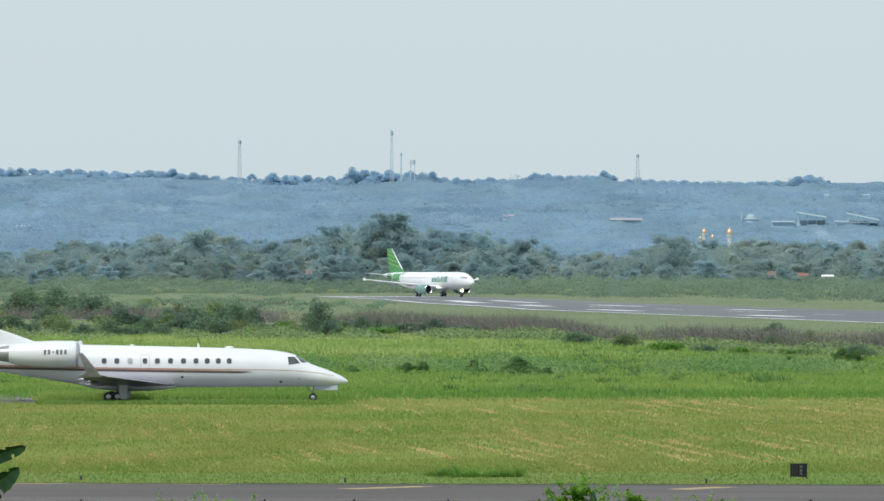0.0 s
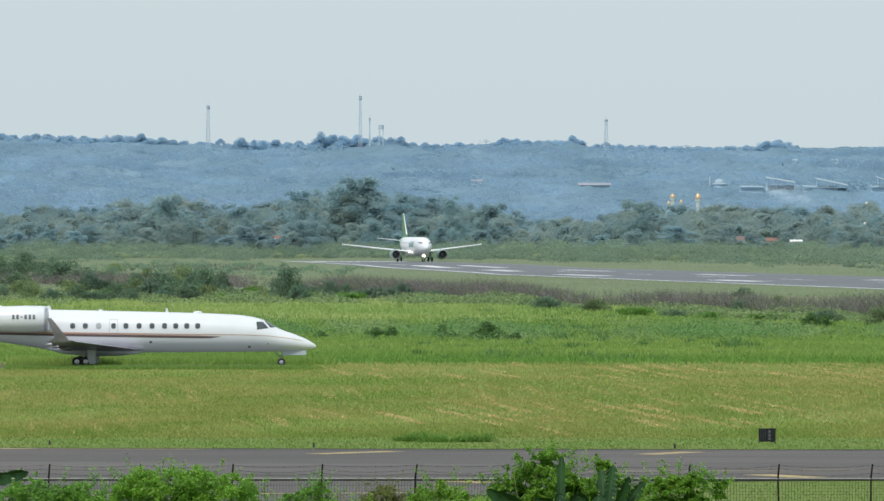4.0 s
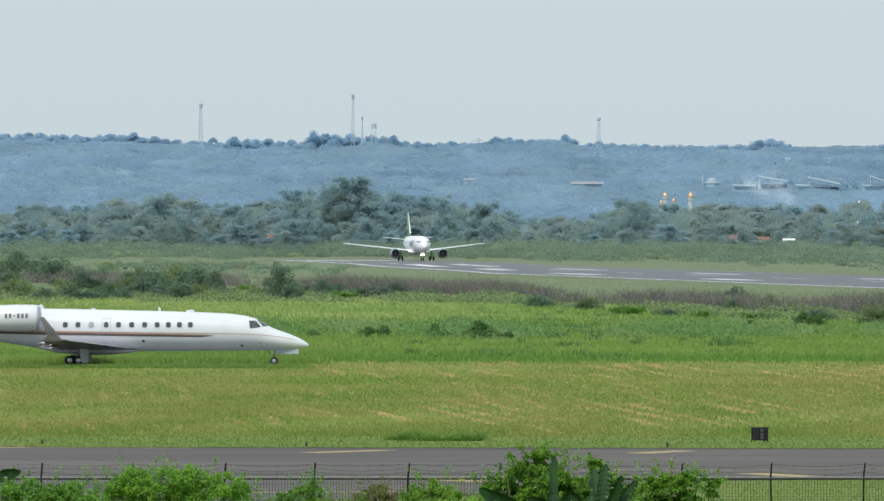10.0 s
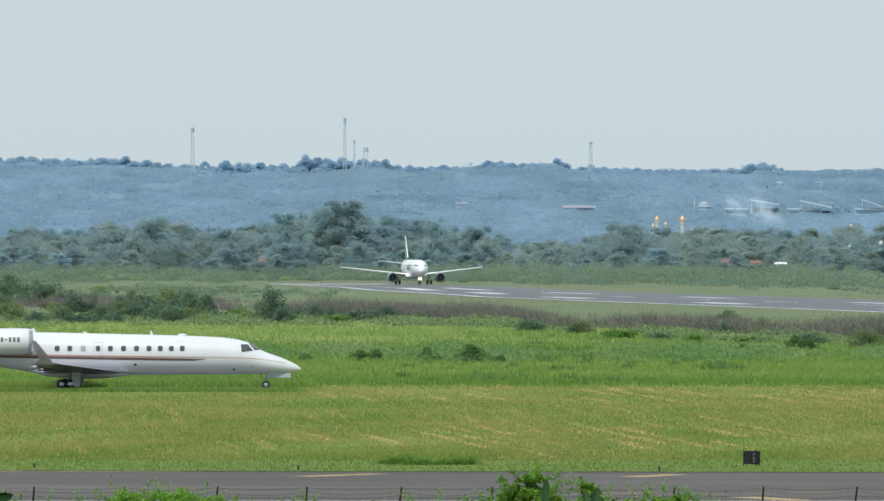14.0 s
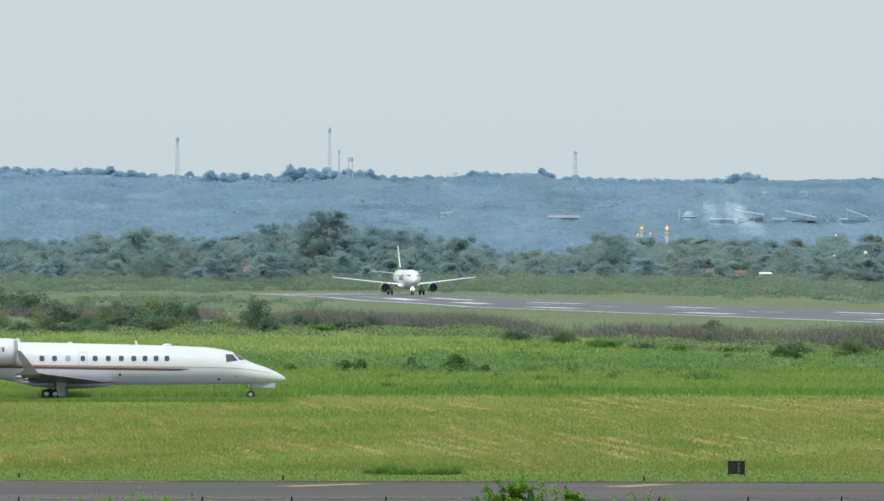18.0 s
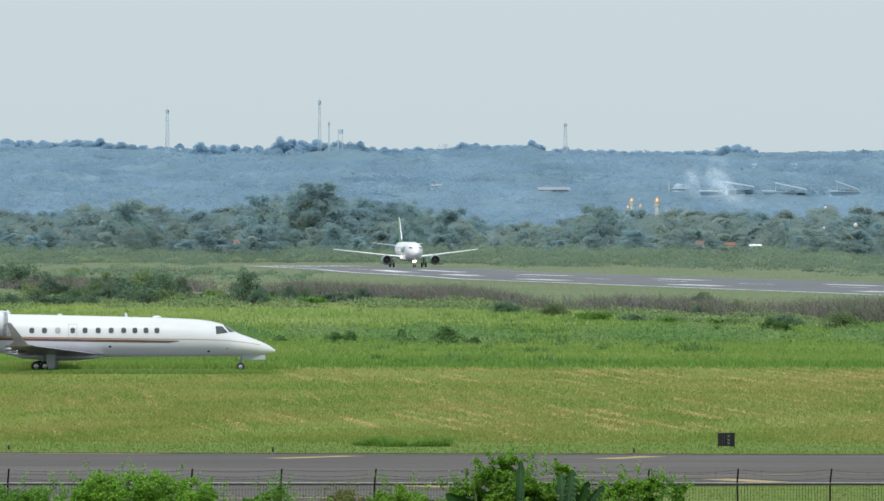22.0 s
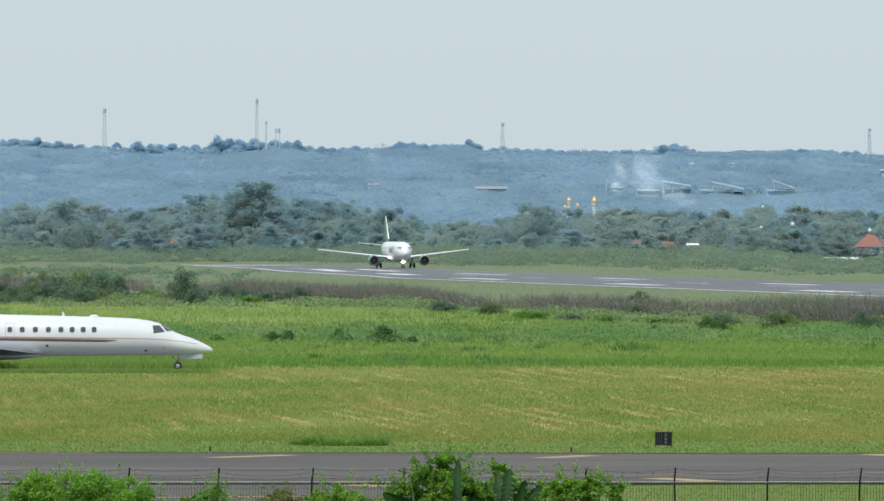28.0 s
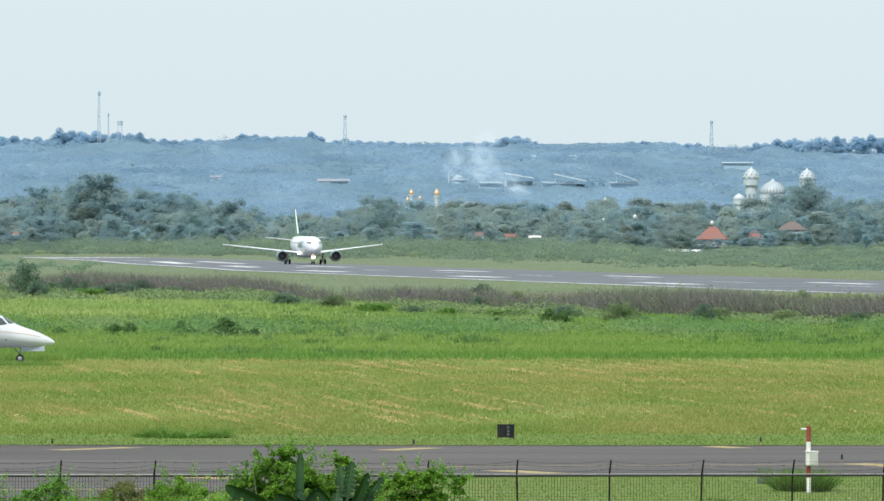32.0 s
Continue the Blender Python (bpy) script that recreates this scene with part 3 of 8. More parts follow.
def stripe(name, pts, z, material, parent, label=""):
    bm = bmesh.new()
    bm.faces.new([bm.verts.new((x, y, z + ground_z(y))) for x, y in pts])
    bmesh.ops.recalc_face_normals(bm, faces=bm.faces)
    return part(name, bm, material, parent, label)


def bar_from(p, q, w, z, material, parent, name):
    """A painted bar from p to q on the ground."""
    p, q = Vector(p), Vector(q)
    s = (q - p).normalized()
    s = Vector((-s.y, s.x)) * w / 2
    return stripe(name, [tuple(p + s), tuple(p - s), tuple(q - s), tuple(q + s)], z, material, parent)


# diagonal yellow shoulder marks and the edge lines
for a, b in ((((-5.24, 315.7), (-2.29, 319.3))), (((7.13, 315.0), (8.98, 318.5))), (((19.60, 320.4), (20.64, 317.6))), (((-19.05, 323.6), (-16.1, 324.0)))):
    bar_from(a, b, 1.1, 0.056, M_YELLOW, taxiway, "shoulder_mark")
for a, b in ((((10.31, 289.7), (12.21, 286.0))), (((23.25, 297.3), (25.14, 292.1))), (((1.20, 280.3), (-0.22, 282.2)))):
    bar_from(a, b, 1.2, 0.056, M_YELLOW, taxiway, "shoulder_mark")
bar_from((4.63, 293.4), (28.16, 297.5), 0.3, 0.055, M_YELLOW, taxiway, "edge_line")
bar_from((-18.35, 265.5), (-1.52, 270.0), 0.5, 0.055, M_YELLOW, taxiway, "edge_line")
bar_from((-22.4, 323.9), (-9.8, 322.2), 0.4, 0.055, M_YELLOW, taxiway, "edge_line")

# bare soil washed along the far edge of the taxiway
rng = np.random.default_rng(17)
xs = np.arange(-34, 44, 0.4)
lip = np.interp(xs, [-320, -24.0, -10.56, 17.7, 360], [326.2, 325.4, 323.0, 321.2, 321.2])
stripe("soil_lip", [(a, b - 0.15 - 0.5 * c) for a, b, c in zip(xs, lip, rng.random(len(xs)))] + [(a, b + 0.2 + 0.9 * c) for a, b, c in zip(xs[::-1], lip[::-1], rng.random(len(xs)))], 0.058, M_DARKSOIL, taxiway, "dark soil along the edge")

# the stub on which the business jet stands
slab("stand_taxiway", [(-260, 509.5), (-9.68, 509.7), (-9.85, 519.0), (-27.89, 519.0), (-29.71, 539.4), (-260, 539.4)], 0.03, 0.3, M_STAND, "grey asphalt taxiway stub beside long grass", "taxiway")

# runway, laid obliquely
RW_DIR = Vector((-0.1467, 0.9892))
RW_SIDE = Vector((0.9892, 0.1467))
RW_NEAR = Vector((62.65, 1195.5))
RW_WIDE = 56.4


def rw(along, across):
    p = RW_NEAR + RW_DIR * along + RW_SIDE * across
    return (p.x, p.y)


def rw_in(along):
    """How far the near edge is drawn in towards the far end, to fit the camera's view."""
    return float(np.interp(along, [380, 450, 550, 650, 720, 800, 900], [0, 5.5, 11, 15, 18, 21.5, 25]))


def runway_sheet():
    bm = bmesh.new()
    rows = []
    for i in range(61):
        a = -420 + i * (1320 / 60)
        rows.append([bm.verts.new((*rw(a, c), ground_z(rw(a, c)[1]) + 0.06)) for c in np.linspace(-1.0 + rw_in(a), RW_WIDE, 9)])
    for p, q in zip(rows, rows[1:]):
        for i in range(8):
            bm.faces.new((p[i], p[i + 1], q[i + 1], q[i]))
    e = bmesh.ops.extrude_face_region(bm, geom=list(bm.faces))
    for v in e["geom"]:
        if isinstance(v, bmesh.types.BMVert):
            v.co.z -= 0.4
    bmesh.ops.recalc_face_normals(bm, faces=bm.faces)
    return tagged(part("runway", bm, M_RUNWAY, None), "long grey asphalt runway with worn, shimmer-broken white markings", "runway", kind="structure")


runway = runway_sheet()


def rw_mark(name, a0, a1, c0, c1, steps=1, near=False, mat=None):
    bm = bmesh.new()
    rows = []
    for i in range(steps + 1):
        a = a0 + (a1 - a0) * i / steps
        rows.append([bm.verts.new((*rw(a, c), ground_z(rw(a, c)[1]) + 0.068)) for c in (c0 + near * rw_in(a), c1 + near * rw_in(a))])
    for p, q in zip(rows, rows[1:]):
        bm.faces.new((p[0], p[1], q[1], q[0]))
    bmesh.ops.recalc_face_normals(bm, faces=bm.faces)
    return part(name, bm, mat or M_WHITE_LINE, runway)


rw_mark("edge_stripe", -420, 890, 0.6, 2.0, 60, True)
rw_mark("edge_stripe", -420, 890, RW_WIDE - 2.0, RW_WIDE - 1.2, 50, mat=M_FAINT_LINE)
for a, l in ((-190, 34), (20, 40), (175, 42), (330, 50), (480, 60), (620, 60)):
    rw_mark("touchdown_mark", a, a + l, 11.0, 15.0, 3, True)
    rw_mark("touchdown_mark", a, a + l, RW_WIDE - 19, RW_WIDE - 16, 3)
for i in range(15):
    rw_mark("centre_dash", -350 + i * 80, -320 + i * 80, RW_WIDE / 2 - 0.4, RW_WIDE / 2 + 0.4, 2)
for i in range(12):
    c = 28 + i * (RW_WIDE - 34) / 11.0
    rw_mark("threshold_bar", 845, 885, c, c + 1.1, 2)

# ---------------------------------------------------------------- business jet
def jet_profile():
    """Stations back from the nose: distance, top, bottom, half width, centre of the widest line."""
    return [(0.0, 1.30, 1.16, 0.05), (0.25, 1.50, 1.05, 0.24), (0.7, 1.74, 0.97, 0.44), (1.3, 1.99, 0.94, 0.66), (1.9, 2.19, 0.93, 0.82),
            (2.35, 2.36, 0.925, 0.92), (2.8, 2.64, 0.92, 0.99), (3.25, 2.90, 0.915, 1.05), (3.9, 3.08, 0.91, 1.10), (4.8, 3.21, 0.90, 1.14),
            (6.5, 3.30, 0.89, 1.14), (9.0, 3.37, 0.87, 1.14), (12.0, 3.44, 0.85, 1.14), (15.0, 3.51, 0.90, 1.14), (17.0, 3.54, 1.08, 1.13),
            (19.0, 3.55, 1.40, 1.05), (21.0, 3.54, 1.72, 0.92), (23.0, 3.50, 2.10, 0.70), (24.8, 3.40, 2.55, 0.42), (26.0, 3.25, 2.95, 0.16)]


def jet_at(s):
    pr = np.array(jet_profile())
    return [float(np.interp(s, pr[:, 0], pr[:, i])) for i in (1, 2, 3)]


def jet_skin(s, z, off=0.006):
    """A point of the starboard skin at station s and height z."""
    top, bot, hw = jet_at(s)
    mid, half = (top + bot) / 2, (top - bot) / 2
    k = max(0.0, 1 - ((z - mid) / half) ** 2)
    return (-s, -(hw * math.sqrt(k) + off), z)


def skin_band(pts, name, mat, parent, label="", off=0.008, sub=6):
    """A painted band on the jet's skin; pts: (station, lower, upper)."""
    bm = bmesh.new()
    rows = []
    p = np.array(pts)
    k = max(2, int((p[-1, 0] - p[0, 0]) / 0.25) + 1)
    for s in np.linspace(p[0, 0], p[-1, 0], k):
        lo, hi = np.interp(s, p[:, 0], p[:, 1]), np.interp(s, p[:, 0], p[:, 2])
        rows.append([bm.verts.new(jet_skin(s, lo + (hi - lo) * i / 2, off)) for i in range(3)])
    for a, b in zip(rows, rows[1:]):
        for i in range(2):
            bm.faces.new((a[i], a[i + 1], b[i + 1], b[i]))
    return smooth(part(name, bm, mat, parent, label))


def skin_patch(s, z, w, h, name, mat, parent, label="", off=0.012, power=4.0):
    """A rounded pane on the jet's skin."""
    bm = bmesh.new()
    rows = []
    for i in range(9):
        q = -1 + 2 * i / 8
        half = w / 2 * (max(0.0, 1 - abs(q) ** power)) ** (1 / power) if power < 10 else w / 2
        half = max(half, w * 0.12)
        rows.append([bm.verts.new(jet_skin(s + half * k, z + h / 2 * q, off)) for k in (-1, 0, 1)])
    for a, b in zip(rows, rows[1:]):
        for i in range(2):
            bm.faces.new((a[i], a[i + 1], b[i + 1], b[i]))
    return part(name, bm, mat, parent, label)


def skin_quad(corners, name, mat, parent, label="", off=0.02):
    """A four-cornered pane (station, height) that follows the jet's skin."""
    bm = bmesh.new()
    c = np.array(corners)
    rows = []
    for i in range(9):
        f = i / 8
        a, b = c[0] * (1 - f) + c[3] * f, c[1] * (1 - f) + c[2] * f
        rows.append([bm.verts.new(jet_skin(*(a * (1 - g) + b * g), off)) for g in np.linspace(0, 1, 7)])
    for a, b in zip(rows, rows[1:]):
        for i in range(6):
            bm.faces.new((a[i], a[i + 1], b[i + 1], b[i]))
    return smooth(part(name, bm, mat, parent, label))


def aircraft_wheel(x, y, z, r, w, parent, name="wheel"):
    bm = bmesh.new()
    prof = [(r * 0.55, -w / 2), (r * 0.85, -w / 2), (r, -w * 0.28), (r, w * 0.28), (r * 0.85, w / 2), (r * 0.55, w / 2)]
    rings = [[(x + q * math.cos(math.tau * i / 20), y + d, z + q * math.sin(math.tau * i / 20)) for i in range(20)] for q, d in prof]
    loft(bm, rings, cap=True)
    wheel = smooth(part(name, bm, M_RUBBER, parent))
    bm = bmesh.new()
    rings = [[(x + q * math.cos(math.tau * i / 16), y + d, z + q * math.sin(math.tau * i / 16)) for i in range(16)]
             for q, d in ((r * 0.5, -w / 2 - 0.012), (r * 0.34, -w / 2 - 0.02), (r * 0.16, -w / 2 - 0.03), (r * 0.1, w / 2 + 0.03), (r * 0.5, w / 2 + 0.012))]
    loft(bm, rings)
    smooth(part("rim", bm, M_METAL, wheel, "pale metal rim"))
    return wheel


def build_business_jet():
    jet = thing("business_jet", "white twin-engine business jet with copper stripes parked on taxiway", "aircraft",
                pose(-8.5, 514.0, 0.03))
    jet.scale = (0.975, 0.975, 0.975)
    bm = bmesh.new()
    pr = np.array(jet_profile())
    st = np.unique(np.concatenate([np.linspace(0, 1.3, 9), np.linspace(1.3, 5, 16), np.linspace(5, 26, 36)]))
    loft(bm, [ring(-s, 0, (jet_at(s)[0] + jet_at(s)[1]) / 2, jet_at(s)[2], (jet_at(s)[0] - jet_at(s)[1]) / 2, 36) for s in st])
    smooth(part("fuselage", bm, M_PAINT, jet))
    # belly fairing
    bm = bmesh.new()
    loft(bm, [ring(-s, 0, z, hw, hh, 24, 2.6) for s, z, hw, hh in ((10.5, 0.97, 0.2, 0.06), (11.2, 0.94, 0.9, 0.18), (12.4, 0.92, 1.18, 0.28), (14.2, 0.92, 1.24, 0.30), (15.8, 1.0, 1.0, 0.22), (17.0, 1.16, 0.3, 0.08))])
    smooth(part("belly_fairing", bm, M_PAINT, jet))
    # wings with upturned tips
    for side in (-1, 1):
        bm = bmesh.new()
        loft(bm, [wing_ring(x, side * y, z, c, t) for x, y, z, c, t in ((-10.7, 0.6, 1.02, 5.6, 0.30), (-11.2, 1.3, 1.06, 5.0, 0.30), (-12.4, 4.0, 1.28, 3.3, 0.2), (-14.6, 9.4, 1.66, 1.75, 0.11), (-14.75, 9.8, 1.72, 1.65, 0.1))])
        smooth(part("wing", bm, M_GREYP, jet, "grey metal wing"))
        bm = bmesh.new()
        loft(bm, [wing_ring(x, side * y, z, c, t) for x, y, z, c, t in ((-10.68, 0.6, 1.02, 0.35, 0.10), (-11.18, 1.3, 1.06, 0.33, 0.10), (-12.38, 4.0, 1.28, 0.28, 0.08), (-14.58, 9.4, 1.66, 0.16, 0.05))])
        smooth(part("leading_edge", bm, M_METAL, jet, "bare metal leading edge"))
        bm = bmesh.new()
        loft(bm, [wing_ring(x, side * y, z, c, t, "z") for x, y, z, c, t in ((-14.95, 9.84, 1.66, 1.3, 0.06), (-15.15, 10.0, 1.95, 0.72, 0.05), (-15.6, 10.3, 2.55, 0.48, 0.04), (-16.05, 10.5, 3.12, 0.26, 0.025))])
        smooth(part("winglet", bm, M_GREYP, jet, "raked grey winglet"))
        for i, (y, l) in enumerate(((2.6, 1.3), (5.2, 1.1), (7.6, 0.9))):
            bm = bmesh.new()
            x0 = -10.9 - y * 0.40 - (5.4 - y * 0.37) * 0.66
            loft(bm, [ring(x0 - q * l, side * y, 0.92 + y * 0.072 - 0.02 * q, 0.09 * k, 0.12 * k, 10) for q, k in ((0, 0.15), (0.3, 1), (0.7, 0.9), (1, 0.2))])
            smooth(part("flap_fairing", bm, M_GREYP, jet))
        # engine, pylon, intake and nozzle
        zc, yc = 2.95, side * 2.0
        bm = bmesh.new()
        loft(bm, [ring(x, yc, zc + dz, r, r * 1.02, 28) for x, r, dz in ((-16.72, 0.60, 0), (-16.66, 0.68, 0), (-16.8, 0.74, 0), (-17.4, 0.79, 0), (-18.4, 0.80, 0), (-19.6, 0.75, 0.0), (-20.6, 0.64, 0.02), (-21.05, 0.55, 0.03))], cap=False)
        smooth(part("nacelle", bm, M_PAINT, jet))
        bm = bmesh.new()
        loft(bm, [ring(x, yc, zc, r, r * 1.02, 24) for x, r in ((-16.70, 0.605), (-17.2, 0.56), (-17.6, 0.54))], cap=False)
        bm.faces.new([bm.verts.new(p) for p in ring(-17.55, yc, zc, 0.56, 0.57, 24)])
        smooth(part("intake", bm, M_INTAKE, jet))
        bm = bmesh.new()
        loft(bm, [ring(x, yc, zc, r, r * 1.02, 28) for x, r in ((-16.69, 0.592), (-16.645, 0.65), (-16.69, 0.71), (-16.86, 0.755))], cap=False)
        smooth(part("intake_lip", bm, M_METAL, jet, "polished intake lip"))
        bm = bmesh.new()
        loft(bm, [ring(x, yc, zc + 0.03, r, r, 24) for x, r in ((-21.0, 0.53), (-21.5, 0.46), (-21.9, 0.38))])
        smooth(part("exhaust_nozzle", bm, M_STEEL, jet))
        bm = bmesh.new()
        loft(bm, [wing_ring(-17.3, side * 0.85, 2.85, 3.2, 0.18), wing_ring(-17.5, side * 1.35, 2.95, 2.8, 0.16)])
        smooth(part("pylon", bm, M_PAINT, jet))
        # tailplane half
        bm = bmesh.new()
        loft(bm, [wing_ring(x, side * y, z, c, t) for x, y, z, c, t in ((-24.6, 0.05, 6.45, 2.1, 0.14), (-25.9, 3.75, 6.5, 1.1, 0.08))])
        smooth(part("tailplane", bm, M_PAINT, jet))
        # main gear
        for wx in (-14.3, -14.85):
            aircraft_wheel(wx, side * 2.05 + (0.0), 0.31, 0.31, 0.24, jet, "main_wheel")
        bm = bmesh.new()
        tube(bm, (-14.2, side * 1.9, 1.15), (-14.5, side * 1.98, 0.34), 0.085, 0.06, 10)
        tube(bm, (-14.3, side * 1.98, 0.31), (-14.85, side * 1.98, 0.31), 0.07, 0.07, 10)
        tube(bm, (-13.7, side * 1.7, 1.05), (-14.4, side * 1.96, 0.55), 0.04, 0.04, 8)
        smooth(part("main_gear_leg", bm, M_STEEL, jet))
        bm = bmesh.new()
        loft(bm, [[(-13.62, side * 2.28, 1.22), (-14.24, side * 2.28, 1.22), (-14.24, side * 2.32, 1.22), (-13.62, side * 2.32, 1.22)],
                  [(-13.66, side * 2.24, 0.6), (-14.2, side * 2.24, 0.6), (-14.2, side * 2.27, 0.6), (-13.66, side * 2.27, 0.6)],
                  [(-13.72, side * 2.20, 0.16), (-14.08, side * 2.20, 0.16), (-14.08, side * 2.23, 0.16), (-13.72, side * 2.23, 0.16)]])
        part("gear_door", bm, M_PAINT, jet, "white gear door")
    # fin
    bm = bmesh.new()
    loft(bm, [wing_ring(x, 0, z, c, t, "z") for x, z, c, t in ((-17.6, 3.45, 8.0, 0.14), (-19.6, 3.75, 6.2, 0.18), (-21.9, 4.55, 4.2, 0.2), (-23.4, 5.6, 3.1, 0.17), (-24.3, 6.45, 2.5, 0.13))])
    smooth(part("fin", bm, M_PAINT, jet))
    # nose gear
    for y in (-0.16, 0.16):
        aircraft_wheel(-2.17, y, 0.25, 0.25, 0.17, jet, "nose_wheel")
    bm = bmesh.new()
    tube(bm, (-2.1, 0, 1.0), (-2.17, 0, 0.26), 0.06, 0.045, 10)
    tube(bm, (-2.17, -0.2, 0.25), (-2.17, 0.2, 0.25), 0.04, 0.04, 8)
    tube(bm, (-2.6, 0, 0.95), (-2.15, 0, 0.5), 0.03, 0.03, 8)
    smooth(part("nose_gear_leg", bm, M_STEEL, jet))
    for y in (-0.3, 0.3):
        bm = bmesh.new()
        box(bm, (-2.10, y - 0.02, 0.70), (-0.62, y + 0.02, 1.0), 0.012)
        part("nose_gear_door", bm, M_DOORSHADE, jet, "white nose gear door, its shade painted grey")
    # cabin windows; one of them has its blind down
    for i, s in enumerate((15.17, 14.38, 13.55, 12.62, 11.85, 11.03, 10.22, 9.44, 8.74, 8.05, 7.37)):
        z = 2.53
        big = 0.29 if i != 3 else 0.27
        w = skin_patch(s, z, big + 0.06, 0.40, "cabin_window", M_PANEL, jet, off=0.010)
        skin_patch(s, z, big, 0.33, "pane", M_PALEGLASS if i == 2 else M_DARKGLASS, w, off=0.016)
    # exit door outline
    s0 = 12.62
    for ds, dz, w, h in ((-0.26, 2.5, 0.035, 0.86), (0.26, 2.5, 0.035, 0.86), (0, 2.92, 0.52, 0.03), (0, 2.08, 0.52, 0.03)):
        skin_patch(s0 + ds, dz, w, h, "door_seam", M_PANEL, jet, off=0.008, power=12)
    # flight deck glazing
    skin_quad(((3.72, 2.79), (3.30, 2.79), (2.95, 2.40), (3.66, 2.30)), "side_window", M_CABINGLASS, jet, "dark flight deck window")
    skin_quad(((3.22, 2.84), (3.20, 2.885), (2.48, 2.46), (2.84, 2.42)), "windshield", M_CABINGLASS, jet, "raked windshield")
    # stripes
    skin_band([(0.9, 1.60, 1.625), (1.8, 1.76, 1.79), (3.0, 1.895, 1.925), (4.5, 1.96, 1.99), (8.0, 1.985, 2.025), (16.0, 2.095, 2.14), (24.0, 2.27, 2.33)], "copper_stripe", M_COPPER, jet, "thin copper stripe")
    skin_band([(5.95, 1.85, 1.87), (6.7, 1.76, 1.885), (9.0, 1.79, 1.92), (12.0, 1.83, 1.965), (16.0, 1.90, 2.04), (24.0, 2.06, 2.20)], "brown_stripe", M_BROWN, jet, "dark brown stripe")
    skin_band([(6.0, 1.905, 1.915), (9.0, 1.935, 1.965), (16.0, 2.055, 2.085), (24.0, 2.215, 2.255)], "thin_stripe", M_COPPER, jet, "thin copper stripe")
    # registration on the nacelle as plain bars
    for i in range(6):
        x = -18.78 + i * 0.255 if i != 2 else -18.78 + i * 0.255
        h = 0.28 if i != 2 else 0.06
        bm = bmesh.new()
        rows = []
        for dz in np.linspace(-h / 2, h / 2, 4):
            z = 0.16 + dz
            y = -2.0 - math.sqrt(max(0, 0.80 ** 2 - z ** 2)) - 0.012
            rows.append([bm.verts.new((x + dx, y, 2.95 + z)) for dx in (-0.075, 0.075)])
        for a, b in zip(rows, rows[1:]):
            bm.faces.new((a[0], a[1], b[1], b[0]))
        part("registration_bar", bm, M_TEXT, jet)
    # aerials, ports and vents
    for s, h, l in ((9.2, 0.26, 0.2), (16.55, 0.26, 0.22), (13.3, 0.1, 0.3)):
        bm = bmesh.new()
        loft(bm, [wing_ring(-s, 0, jet_at(s)[0] - 0.03, l, 0.03, "z"), wing_ring(-s - 0.1, 0, jet_at(s)[0] + h, l * 0.6, 0.02, "z")])
        part("aerial", bm, M_PAINT, jet)
    bm = bmesh.new()
    lumpy(bm, 0.12, (2.6, 1, 0.9), 3, 2, 0.0)
    bmesh.ops.translate(bm, verts=bm.verts, vec=(-7.4, 0, jet_at(7.4)[0] + 0.02))
    smooth(part("satellite_dome", bm, M_PAINT, jet))
    for s, z, w, h in ((10.3, 1.52, 0.17, 0.14), (4.15, 1.22, 0.18, 0.12), (11.3, 0.98, 0.24, 0.1), (3.0, 1.42, 0.1, 0.06)):
        skin_patch(s, z, w, h, "port", M_INTAKE, jet)
    return jet


build_business_jet()


# ---------------------------------------------------------------- airliner
AL_PROFILE = [(0.0, 3.45, 3.25, 0.10), (0.35, 3.95, 2.75, 0.55), (1.0, 4.45, 2.35, 1.0), (2.0, 5.05, 2.02, 1.45), (3.0, 5.55, 1.87, 1.72),
              (4.2, 5.88, 1.79, 1.90), (6.0, 5.96, 1.76, 1.975), (12.0, 5.96, 1.76, 1.975), (24.0, 5.96, 1.76, 1.975), (28.0, 5.96, 2.30, 1.85),
              (32.0, 5.92, 3.30, 1.35), (35.5, 5.70, 4.40, 0.70), (37.4, 5.45, 5.00, 0.22)]
AL_GEAR = 17.7


def al_at(s):
    pr = np.array(AL_PROFILE)
    return [float(np.interp(s, pr[:, 0], pr[:, i])) for i in (1, 2, 3)]


def al_skin(s, z, side, off=0.02):
    top, bot, hw = al_at(s)
    mid, half = (top + bot) / 2, (top - bot) / 2
    k = max(0.0, 1 - ((z - mid) / half) ** 2)
    return (AL_GEAR - s, side * (hw * math.sqrt(k) + off), z)


def al_patch(name, mat, parent, side, pts, label="", off=0.02, n=1):
    """A painted patch on the airliner's skin; pts: rows of (station, low, high)."""
    bm = bmesh.new()
    rows = [[bm.verts.new(al_skin(s, lo + (hi - lo) * i / 6, side, off)) for i in range(7)] for s, lo, hi in pts]
    for a, b in zip(rows, rows[1:]):
        for i in range(6):
            bm.faces.new((a[i], a[i + 1], b[i + 1], b[i]))
    bmesh.ops.recalc_face_normals(bm, faces=bm.faces)
    return smooth(part(name, bm, mat, parent, label))


